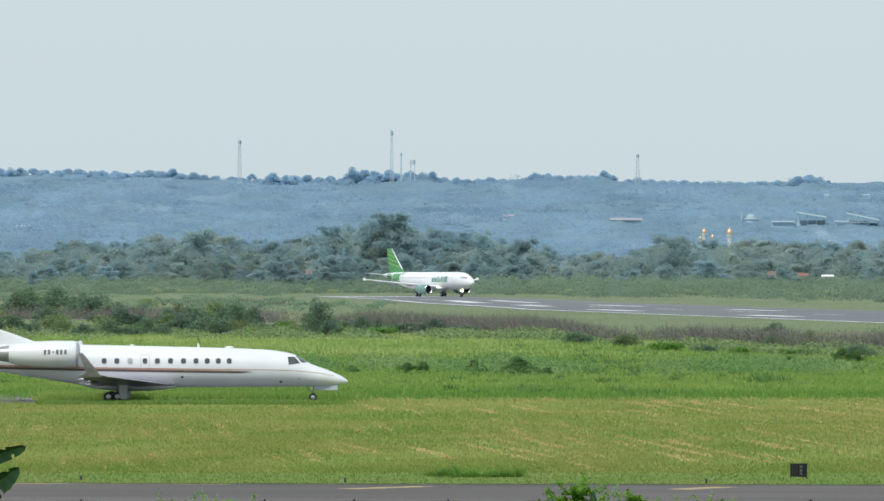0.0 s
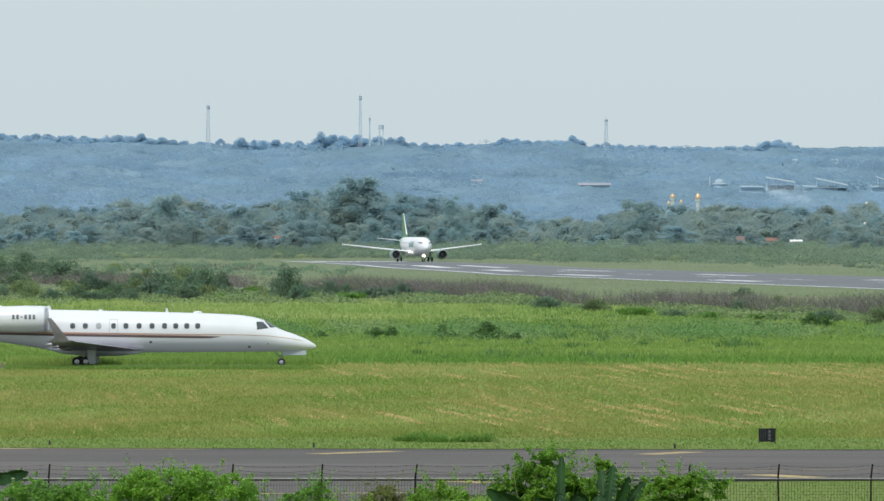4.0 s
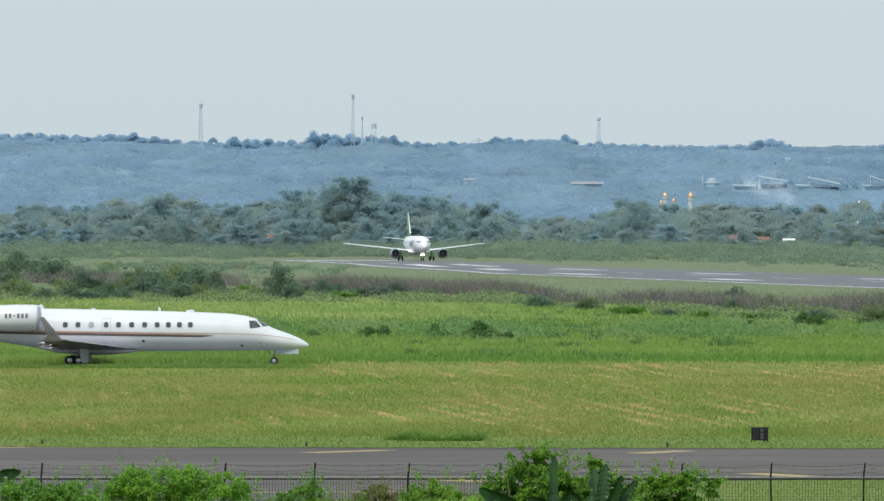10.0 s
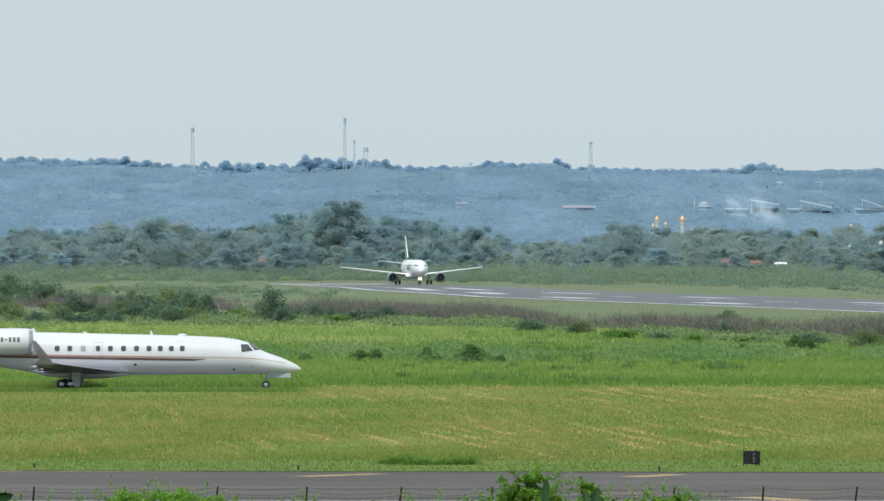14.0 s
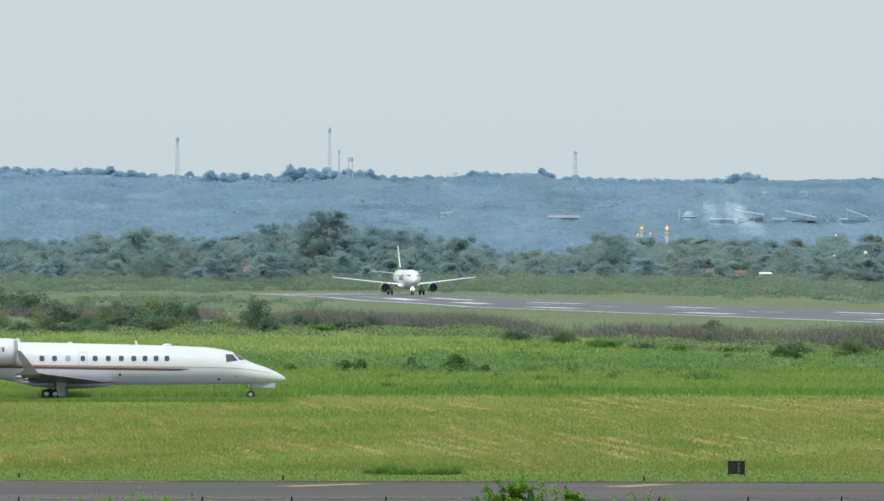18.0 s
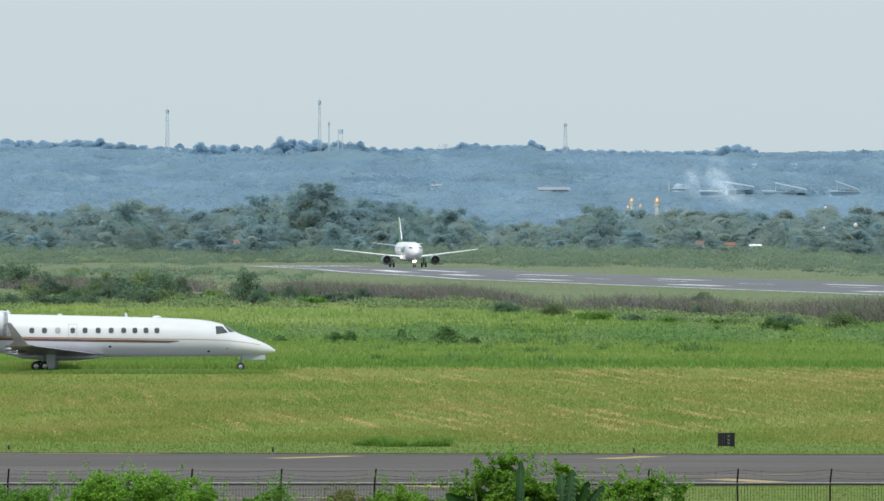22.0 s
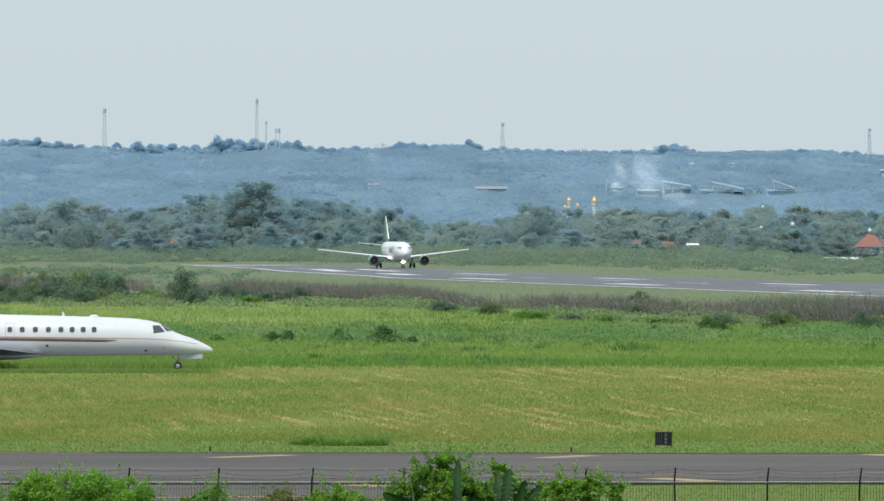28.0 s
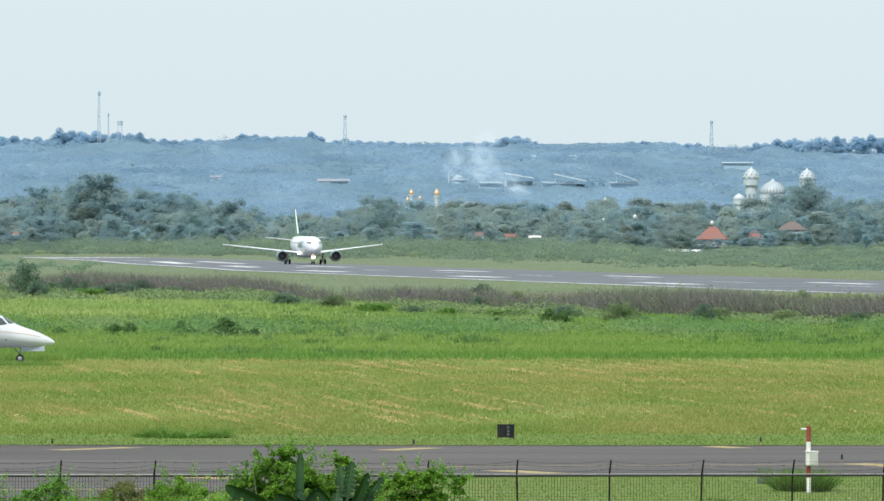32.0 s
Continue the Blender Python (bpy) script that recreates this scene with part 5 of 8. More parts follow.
    keep = np.sin(p[:, 0] * 0.045 + 2.6) + np.sin(p[:, 1] * 0.035 + p[:, 0] * 0.02) + rng.normal(0, 0.5, len(p)) > -0.9 + 1.6 * np.clip((860 - p[:, 1]) / 60, 0, 1)
    stuff("pale_meadow_grass", soup("pale_meadow_grass", blades(rng, p[keep], 0.42, 0.12, 0.5), M_MEADOW_PALE, 3), "yellow-green sunlit meadow grass", "grass")
    # pale strips on either side of the runway
    p = wedge(rng, 110000, 1077.7, 2380)
    a = (p[:, 0] - RW_NEAR.x) * RW_SIDE.x + (p[:, 1] - RW_NEAR.y) * RW_SIDE.y
    b = (p[:, 0] - RW_NEAR.x) * RW_DIR.x + (p[:, 1] - RW_NEAR.y) * RW_DIR.y
    p = p[(a < -2.5 + np.interp(b, [380, 450, 550, 650, 720, 800, 900], [0, 5.5, 11, 15, 18, 21.5, 25])) | (a > RW_WIDE + 2) | (b > 903)]
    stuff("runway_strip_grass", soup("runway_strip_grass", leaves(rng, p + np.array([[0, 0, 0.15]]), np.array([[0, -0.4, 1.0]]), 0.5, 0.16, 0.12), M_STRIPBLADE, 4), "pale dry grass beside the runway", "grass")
    # near grass by the fence, some of it in seed
    p = np.stack([rng.uniform(-24, 34, 60000), rng.uniform(215, 284, 60000), np.zeros(60000)], 1)
    edge = np.interp(p[:, 0], [x for x, y in taxi_edge], [y for x, y in taxi_edge])
    p = p[p[:, 1] < edge - 0.3]
    stuff("fence_grass", soup("fence_grass", blades(rng, p, 0.06, 0.035, 0.7), M_VERGEBLADE, 3), "green grass along the fence", "grass")
    p = np.stack([rng.uniform(5, 33, 3000), rng.uniform(230, 236, 3000), np.zeros(3000)], 1)
    b = blades(rng, p, 0.68, 0.022, 0.2)
    stuff("seeding_grass", soup("seeding_grass", b, M_BLADE, 3), "grass in seed along the fence", "grass")
    tip = b[rng.random(len(b)) < 0.25, 2]
    stuff("seed_heads", soup("seed_heads", leaves(rng, tip, np.array([[0, -1.0, 0.3]]), 0.11, 0.06, 0.6), M_SEED, 4), "pale seed heads of the grass along the fence", "grass")
    p = np.stack([rng.uniform(4, 33, 9000), rng.uniform(220, 236, 9000), np.zeros(9000)], 1)
    stuff("rank_grass", soup("rank_grass", blades(rng, p, 0.66, 0.03, 0.4), M_EDGE, 3), "rank green grass before the fence", "grass")
    p = np.stack([rng.uniform(12, 33, 9000), rng.uniform(222, 236, 9000), np.zeros(9000)], 1)
    p = p[np.sin(p[:, 0] * 1.3) + np.sin(p[:, 0] * 0.47 + 1.0) + rng.normal(0, 0.5, 9000) > 0.2]
    stuff("dry_rank_grass", soup("dry_rank_grass", blades(rng, p, 0.74, 0.03, 0.4), M_SHRUB_DRY, 3), "brownish rank grass before the fence", "grass")


grow_grass()


def clump(name, label, x, y, w, h, count, mat, rng, lean=0.45, width=0.03, group="", ragged=False):
    """A tuft of long blades."""
    c = thing(name, label, "grass", pose(x, y, ground_z(y)), group)
    r = w / 2 * np.sqrt(rng.random(count))
    a = rng.uniform(0, math.tau, count)
    p = np.stack([r * np.cos(a), r * np.sin(a), np.zeros(count)], 1)
    hh = h * rng.uniform(0.55, 1.05, count) * (1 - 0.35 * (r / (w / 2)) ** 2)
    if ragged:
        hh *= 0.25 + 0.75 * np.abs(np.sin(p[:, 0] * 5.1 + x * 3.0) * np.sin(p[:, 0] * 1.9 + x))
    b = blades(rng, p, hh, width, lean)
    b[:, 2, :2] += p[:, :2] * 0.35
    part("foliage", soup("foliage", b, mat, 3), None, c)
    return c


rng = np.random.default_rng(11)
for x, y, w, h in ((19.43, 268.9, 1.7, 0.85), (15.59, 249.1, 1.0, 0.5)):
    clump("grass_tuft", "bushy green grass tuft at the foot of the pole", x, y, w, h, 2400, M_BLADE, rng, 0.7, 0.035)
REED_SPOTS = []
for x, y, w, h in (((3.63, 632.2, 4.23, 1.27)), ((-0.95, 644.9, 2.5, 1.03)), ((17.42, 668.3, 2.05, 1.16)),
                   ((-6.24, 648.1, 3.03, 1.04)), ((26.15, 697.3, 2.8, 1.03)), ((30.86, 709.1, 2.37, 1.14)),
                   ((54.82, 697.3, 2.8, 1.21)), ((-9.66, 644.9, 2.59, 0.86)), ((-0.54, 335.5, 1.35, 0.4)),
                   ((0.7, 335.5, 0.9, 0.31)), ((-1.89, 336.3, 0.67, 0.27)), ((42.46, 697.3, 2.05, 0.93))):
    if y < 400:
        clump("grass_clump", "green grass clump beside the taxiway", x, y, w * 1.5, h * 1.7, 900, M_EDGE, rng, 0.6, 0.04, "grass clumps", True)
    else:
        REED_SPOTS.append((x, y, w, h))


def reed_band():
    rng = np.random.default_rng(21)
    p = spread(rng, wedge(rng, 60000, 640.0, 729.9, -0.05, 0.108), 14.0)
    d = np.sin(p[:, 0] * 0.55) + np.sin(p[:, 0] * 0.21 + p[:, 1] * 0.03) + rng.normal(0, 0.5, len(p))
    p = p[d > 0.6]
    stuff("silvery_reeds", soup("silvery_reeds", leaves(rng, p + np.array([[0, 0, 0.5]]) * rng.random((len(p), 1)), np.array([[0, -1.0, 0.6]]), 0.34, 0.06, 0.6), M_REED_PALE, 4), "silvery reeds swaying in the meadow", "reeds")
    p = spread(rng, wedge(rng, 90000, 632.0, 745.0), 10.0)
    d = np.sin(p[:, 0] * 0.33 + 1.0) + np.sin(p[:, 1] * 0.05) + rng.normal(0, 0.6, len(p))
    p = p[d > 0.45]
    stuff("green_reeds", soup("green_reeds", leaves(rng, p + np.array([[0, 0, 0.35]]) * rng.random((len(p), 1)) * 2.2, np.array([[0, -0.8, 0.8]]), 0.30, 0.08, 0.6), M_REED, 4), "green reeds in the meadow", "reeds")


reed_band()


def meadow_tufts():
    """Coarser tufts of taller grass scattered over the meadow."""
    rng = np.random.default_rng(25)
    c = wedge(rng, 900, 537.2, 918.5)
    c = c[np.sin(c[:, 0] * 0.13 + 0.6) + np.sin(c[:, 1] * 0.03 + c[:, 0] * 0.04) + rng.normal(0, 0.7, len(c)) > 0.2]
    c = c[(c[:, 0] > -7.94) | (c[:, 1] > 580.8)]
    i = np.repeat(np.arange(len(c)), 44)
    w = rng.uniform(0.5, 1.8, len(c))
    p = c[i] + np.stack([rng.normal(0, 0.5, len(i)) * w[i], rng.normal(0, 1.2, len(i)) * w[i], np.zeros(len(i))], 1)
    b = blades(rng, p, rng.uniform(0.25, 0.62, len(c))[i] * rng.uniform(0.6, 1.1, len(i)), 0.10, 0.5)
    stuff("meadow_tufts", soup("meadow_tufts", b, M_REED, 3), "coarse green tufts of taller grass in the meadow", "grass")


meadow_tufts()


def dry_thicket():
    """The belt of dry brown brush in front of the runway."""
    rng = np.random.default_rng(31)
    k = 170000
    u = rng.uniform(-0.088, 0.108, k)
    u = u[rng.random(k) < np.interp(u, [-0.07246, -0.04572, -0.03235, -0.01497, 0.00107], [0.3, 0.25, 0.35, 0.6, 1.0])]
    k = len(u)
    y0 = np.interp(u, [-0.07246, -0.03235, -0.00562, 0.01444, 0.05241, 0.08169, 0.10134], [1335.4, 1261.6, 1135.7, 918.5, 787.9, 721.4, 697.3])
    y = y0 + np.abs(rng.normal(0, 26, k))
    x = u * y
    n = np.sin(x * 0.31) + np.sin(x * 0.11 + 2) + np.sin(x * 0.9 + y * 0.05) * 0.5
    keep = n + rng.normal(0, 0.6, k) > -1.1
    x, y, n = x[keep], y[keep], n[keep]
    p = np.stack([x, y, ground_zs(y)], 1)
    h = np.clip(1.75 + 0.28 * n + 0.35 * np.sin(x * 2.3 + np.sin(y * 0.3)) + 0.3 * np.sin(x * 5.1 + 1), 0.6, 3.0) * rng.uniform(0.4, 1.1, len(x))
    b = blades(rng, p, h, 0.13, 0.5)
    stuff("dry_brush", soup("dry_brush", b, M_DRY, 3), "belt of dry brown leafless brush", "brush")
    s = rng.random(len(x)) < 0.10
    q = p[s].copy()
    q[:, 2] += h[s] * rng.uniform(0.3, 1.0, s.sum())
    stuff("brush_leaves", soup("brush_leaves", leaves(rng, q, np.array([[0, -0.5, 1.0]]), 0.35, 0.2), M_BUSH_OLIVE, 4), "sparse olive leaves in the dry brush", "brush")


dry_thicket()


# ---------------------------------------------------------------- bushes and trees
def bush_kind(rng, mat, count, leaf, lobes=7, name="bush", label="", spread=1.0):
    """A bush one metre in radius and in height, of stems and leaves."""
    b = thing(name, label, "bush")
    blobs = []
    for i in range(lobes):
        a = rng.uniform(0, math.tau)
        r = rng.uniform(0.1, 0.78) * spread
        rr = rng.uniform(0.2, 0.38)
        blobs.append((r * math.cos(a), r * math.sin(a), rng.uniform(0.15, 0.75) * (1.15 - 0.6 * r), rr, rr, rr * rng.uniform(0.7, 1.0)))
    p, d = on_blobs(rng, blobs, count, -0.6, 0.5)
    p[:, 2] = np.maximum(p[:, 2], 0.02)
    part("foliage", soup("foliage", leaves(rng, p, d + np.array([[0, 0, 0.5]]), leaf, leaf * 0.6), mat, 4), None, b)
    bm = bmesh.new()
    for q in blobs:
        tube(bm, (q[0] * 0.2, q[1] * 0.2, -0.05), (q[0] * 0.6, q[1] * 0.6, q[2] * 0.6), 0.03, 0.02, 5)
        tube(bm, (q[0] * 0.6, q[1] * 0.6, q[2] * 0.6), q[:3], 0.02, 0.008, 5)
    part("stem", bm, M_BARK, b)
    return b


rng = np.random.default_rng(41)
BUSHES = [bush_kind(rng, m, 3600, 0.08, n, "bush", l) for m, n, l in (
    (M_BUSH, 16, "dark green bush in the rough grass"), (M_BUSH, 20, "spreading dark green bush in the rough grass"),
    (M_BUSH_OLIVE, 18, "olive green bush in the rough grass"), (M_SHRUB_DARK, 18, "bright green bush in the rough grass"))]


def plant(kind, x, y, wide, high, turn=0.0, stock=None):
    o = copy_thing((stock or BUSHES)[kind], pose(x, y, ground_z(y) - 0.05, 0, 0, turn))
    o.scale = (wide / 2, wide / 2, high)
    return o


BUSH_SPOTS = (
    (0, (-19.91, 1002.9, 5.36, 4.42)), (0, (-18.37, 985.1, 3.56, 2.24)),
    (0, (-60.59, 1309.9, 9.63, 4.03)), (1, (-64.63, 1335.4, 5.36, 4.46)), (1, (-36.94, 1058.6, 4.95, 3.68)),
    (0, (-32.35, 1077.7, 5.04, 4.03)), (1, (-33.78, 1039.8, 6.26, 2.5)), (2, (-40.99, 1077.7, 5.04, 2.45)),
    (1, (-49.79, 1174.9, 7.07, 2.04)), (0, (-71.9, 1389.6, 8.36, 3.72)), (1, (-74.0, 1335.4, 8.03, 4.46)),
    (2, (-56.02, 1097.0, 7.33, 2.2)), (0, (-59.72, 1058.6, 5.66, 2.41)), (1, (-44.51, 1002.9, 8.04, 1.47)),
    (0, (-6.77, 1077.7, 4.32, 1.87)), (1, (-10.19, 1058.6, 7.08, 1.56)), (0, (2.23, 1077.7, 3.6, 1.15)),
    (1, (-3.06, 1039.8, 8.34, 1.25)), (3, (-13.24, 1021.2, 6.14, 1.37)), (2, (8.6, 1021.2, 5.46, 1.23)),
    (0, (9.48, 881.2, 4.12, 1.53)), (3, (17.12, 810.3, 4.33, 1.19)), (3, (23.59, 782.6, 3.14, 0.94)),
    (2, (14.15, 860.3, 5.18, 1.38)), (1, (20.61, 798.9, 3.2, 0.85)), (1, (33.21, 757.4, 4.56, 1.22)),
    (2, (36.89, 729.9, 4.88, 1.66)), (0, (55.74, 709.1, 2.84, 1.14)), (2, (44.69, 729.9, 6.83, 1.27)),
    (3, (28.51, 767.2, 4.1, 0.92)), (2, (50.06, 709.1, 5.69, 1.23)))
MORE_BUSHES = (
    (1, (-61.18, 1174.9, 5.5, 3.14)), (2, (-51.93, 1030.4, 4.13, 2.07)), (0, (-47.35, 985.1, 3.29, 1.71)),
    (2, (-50.16, 1097.0, 4.4, 2.2)), (0, (-50.97, 1174.9, 4.71, 2.83)), (1, (-55.8, 1348.6, 4.51, 2.16)),
    (0, (-46.69, 1227.6, 4.1, 2.46)), (2, (-52.06, 1418.5, 3.79, 2.09)), (1, (-63.87, 1789.3, 5.26, 3.11)),
    (1, (-36.68, 1195.5, 4.79, 3.36)), (0, (-31.97, 1155.1, 4.02, 2.93)), (2, (-40.82, 1261.6, 5.9, 3.37)),
    (0, (-40.37, 1174.9, 4.71, 2.83)), (1, (-38.5, 1058.6, 6.37, 2.12)), (0, (-32.07, 1012.0, 4.06, 1.76)),
    (2, (-25.5, 1077.7, 5.76, 1.58)), (1, (-25.98, 1012.0, 4.74, 1.62)), (2, (-23.14, 1021.2, 4.1, 1.37)),
    (0, (-17.83, 1058.6, 3.26, 1.7)), (1, (-84.74, 1659.2, 6.65, 4.44)), (0, (-86.1, 1582.4, 7.4, 4.23)),
    (2, (-69.43, 1174.9, 7.07, 3.14)), (1, (-84.9, 1389.6, 7.43, 4.64)), (2, (-66.19, 1639.3, 5.48, 1.97)),
    (1, (-71.38, 2045.6, 7.66, 2.19)), (0, (-81.63, 1926.2, 5.67, 1.8)), (1, (-85.98, 1853.3, 7.43, 3.72)),
    (2, (-108.46, 2180.9, 7.29, 2.33)), (2, (-74.55, 1926.2, 7.73, 1.55)), (1, (-58.37, 1882.0, 6.29, 1.26)),
    (2, (-64.63, 2335.3, 9.37, 1.4)), (1, (-46.87, 1926.2, 6.44, 1.03)), (1, (-131.66, 2720.5, 9.09, 2.55)),
    (0, (-131.75, 2335.3, 10.93, 3.75)), (1, (-43.93, 1097.0, 4.4, 1.91)), (0, (-42.55, 1012.0, 5.41, 1.35)),
    (2, (-30.51, 1039.8, 4.87, 1.81)), (1, (-15.15, 1012.0, 4.06, 1.22)))
for kind, (x, y, w, h) in BUSH_SPOTS + tuple(q for q in MORE_BUSHES if q[1][1] < 1700):
    tagged(plant(kind, x, y, w, h, random.uniform(0, 360)), group="bushes in the rough grass")


rng = np.random.default_rng(47)
for i in range(110):
    y = 1 / rng.uniform(1 / 1721.8, 1 / 985.1)
    x = rng.uniform(-0.075, -0.012) * y
    if i >= 80:
        y = 1 / rng.uniform(1 / 985.1, 1 / 709.1)
        x = rng.uniform(0.01, 0.105) * y
        y = max(y, float(np.interp(x / y, [0.00374, 0.03449, 0.08169], [926.4, 777.4, 689.8])))
    if (x - RW_NEAR.x) * RW_SIDE.x + (y - RW_NEAR.y) * RW_SIDE.y > -6 or (x / y > -0.02701 and y > 1195.5):
        continue
    w = rng.uniform(1.2, 3.6)
    tagged(plant(int(rng.integers(0, 4)), x, y, w, w * rng.uniform(0.35, 0.7), rng.uniform(0, 360)), group="bushes in the rough grass")


# leafy clumps among the reeds of the meadow
rng = np.random.default_rng(49)
MEADOW_BUSHES = [bush_kind(rng, M_REED, 2600, 0.10, n, "reed_clump", "dense dark green leafy clump in the meadow") for n in (13, 17)]
for x, y, w, h in REED_SPOTS:
    for i in range(max(1, int(w * 0.9))):
        f = rng.uniform(0.45, 1.0)
        tagged(plant(int(rng.integers(0, 2)), x + rng.uniform(-0.5, 0.5) * w, y + rng.uniform(-3, 3), w * 0.95 * f, h * 1.2 * f, rng.uniform(0, 360), MEADOW_BUSHES), group="leafy clumps in the meadow")
for i, o in enumerate(MEADOW_BUSHES):
    o.matrix_basis = pose(-260 - 6 * i, 700, 0)


def green_belt():
    """Low green growth in front of the dry brush."""
    rng = np.random.default_rng(43)
    k = 110000
    u = rng.uniform(-0.085, 0.108, k)
    y0 = np.interp(u, [-0.06578, -0.01898, 0.00374, 0.03449, 0.08169], [918.5, 934.4, 926.4, 767.2, 682.5])
    y = y0 + np.abs(rng.normal(0, 36, k)) * np.interp(u, [-0.05241, -0.0123, 0.01444], [2.6, 1.3, 0.9])
    x = u * y
    n = np.sin(x * 0.23 + 1) + np.sin(x * 0.61 + y * 0.03) + np.sin(y * 0.021 + x * 0.05)
    keep = n + rng.normal(0, 0.7, k) > np.interp(u, [-0.02, 0.0], [-0.5, -0.3])
    p = np.stack([x, y, ground_zs(y) + np.clip(0.55 + 0.3 * n, 0.1, 1.6) * rng.random(k)], 1)[keep]
    me = soup("low_green_brush", leaves(rng, p, np.array([[0, -0.3, 1.0]]), 0.32, 0.2, 0.7), M_BUSH_OLIVE, 4)
    stuff("low_green_brush", me, "low tangled green brush", "brush")


green_belt()


def tree_kind(rng, mat, count, leaf, lobes, label, slim=1.0, palm=False):
    """A tree of unit height: tapered trunk, limbs and an uneven crown."""
    t = thing("tree", label, "tree", group="trees behind the runway")
    blobs = []
    for i in range(lobes):
        a = rng.uniform(0, math.tau)
        z = rng.uniform(0.05, 0.90)
        r = rng.uniform(0.05, 0.36) * slim * (1.0 if z < 0.55 else 1.0 - (z - 0.55) * 1.6)
        rr = rng.uniform(0.05, 0.13) * (0.7 + 0.3 * slim)
        blobs.append((r * math.cos(a), r * math.sin(a), z, rr, rr, rr * rng.uniform(0.6, 0.9)))
    p, d = on_blobs(rng, blobs, count, -0.7, 0.35)
    bb = np.array(blobs)
    part("inner_foliage", lumps("inner_foliage", rng, bb[:, :3], bb[:, 3:] * 0.5, mat, 1, 0.25), None, t)
    # leaves share one tilt, up and camera-ward, to flatten shade like haze
    part("crown", soup("crown", leaves(rng, p, d * 0.35 + np.array([[0, -0.5, 0.7]]), leaf, leaf * 0.75, 0.2), mat, 4), None, t)
    bm = bmesh.new()
    tube(bm, (0, 0, -0.03), (0.01, 0, 0.30), 0.012, 0.007, 7)
    for q in blobs[: min(7, lobes)]:
        tube(bm, (0.005, 0, 0.28), (q[0] * 0.6, q[1] * 0.6, 0.3 + (q[2] - 0.3) * 0.6), 0.0035, 0.0025, 5)
        tube(bm, (q[0] * 0.6, q[1] * 0.6, 0.3 + (q[2] - 0.3) * 0.6), q[:3], 0.0025, 0.0015, 5)
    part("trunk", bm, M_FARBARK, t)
    return t


rng = np.random.default_rng(51)
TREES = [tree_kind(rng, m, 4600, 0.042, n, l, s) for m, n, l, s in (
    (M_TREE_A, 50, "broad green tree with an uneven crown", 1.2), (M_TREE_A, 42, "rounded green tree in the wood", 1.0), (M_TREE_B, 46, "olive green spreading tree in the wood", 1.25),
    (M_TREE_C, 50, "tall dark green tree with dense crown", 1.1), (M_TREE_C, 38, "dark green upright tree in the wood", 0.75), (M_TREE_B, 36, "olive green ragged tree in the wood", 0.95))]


def stand_tree(kind, x, y, high, wide=1.0, turn=None):
    o = copy_thing(TREES[kind], pose(x, y, ground_z(y) - 0.1, 0, 0, random.uniform(0, 360) if turn is None else turn))
    o.scale = (high * wide, high * wide, high * 1.08)
    return o


# the crown line of the wood, as height against bearing
WOOD_U = [-0.07246, -0.05508, -0.0484, -0.04238, -0.03469, -0.02901, -0.023, -0.01898, -0.01497, -0.01163, -0.00896, -0.00562, -0.00094, 0.00441, 0.0111, 0.01711, 0.02112, 0.02447, 0.03115, 0.03784, 0.04452, 0.05054, 0.06056, 0.06725, 0.07326, 0.07727, 0.08195, 0.10134]
WOOD_H = [14, 13, 16, 15, 18, 16, 16, 19, 21, 23, 22, 18, 17, 15, 11, 12, 16, 16, 15, 16, 15, 16, 15, 16, 22, 16, 17, 16]
rng = np.random.default_rng(61)
for u in np.arange(-0.088, 0.110, 0.0026):
    for row in range(3):
        uu = u + rng.uniform(-0.0013, 0.0013)
        y = 2520 + rng.uniform(-15, 15) + row * 45
        h = float(np.interp(uu, WOOD_U, WOOD_H)) * rng.uniform(*((0.58, 0.82), (0.78, 0.97), (0.90, 1.02))[row])
        stand_tree(int(rng.integers(0, 6)), uu * y, y, h, rng.uniform(1.0, 1.55))
for u in np.arange(-0.088, 0.110, 0.0021):
    uu = u + rng.uniform(-0.0012, 0.0012)
    y = 2440 + rng.uniform(-50, 40)
    h = float(np.interp(uu, WOOD_U, WOOD_H)) * rng.uniform(0.28, 0.60)
    stand_tree(int(rng.integers(0, 6)), uu * y, y, h, rng.uniform(1.3, 2.1))
# a few that stand out
for k, x, y, h, w in ((3, -28.74, 2500, 23.39, 1.25), (3, -35.07, 2510, 20.93, 1.1), (4, -0.99, 2480, 17.8, 0.9), (0, 183.16, 2500, 21.72, 1.25),
                      (3, -123.34, 2390, 6.92, 1.5), (4, -128.5, 2385, 5.97, 1.6), (1, -84.54, 2470, 18.09, 1.15),
                      (1, 10.99, 2490, 15.84, 1.1), (3, -46.63, 2500, 19.55, 1.0), (1, 54.04, 2480, 16.47, 1.3)):
    stand_tree(k, x, y, h, w)
for o in TREES + BUSHES:
    o.matrix_basis = pose(-230 - 14 * (TREES + BUSHES).index(o), 2480, ground_z(2480))
    o.scale = (12, 12, 13) if o in TREES else (2, 2, 2)


def leaf_cloud(rng, ctr, rad, per, size, low=-0.2, form=0.25, jitter=0.3, shell=0.35):
    """Leaves over ellipsoids, centres (k, 3), radii (k, 3); a low form turns them all up and camera-ward, flattening
    shade like haze.
    """
    i = np.repeat(np.arange(len(ctr)), per)
    d = unit(rng.normal(0, 1, (len(i), 3)))
    d[:, 2] = np.where(d[:, 2] < low, -d[:, 2], d[:, 2])
    p = ctr[i] + d * rad[i] * (1.05 - shell * rng.random((len(i), 1)) ** 1.6)
    return leaves(rng, p, d * form + np.array([[0, -0.5, 0.7]]), size, size * 0.75, jitter)


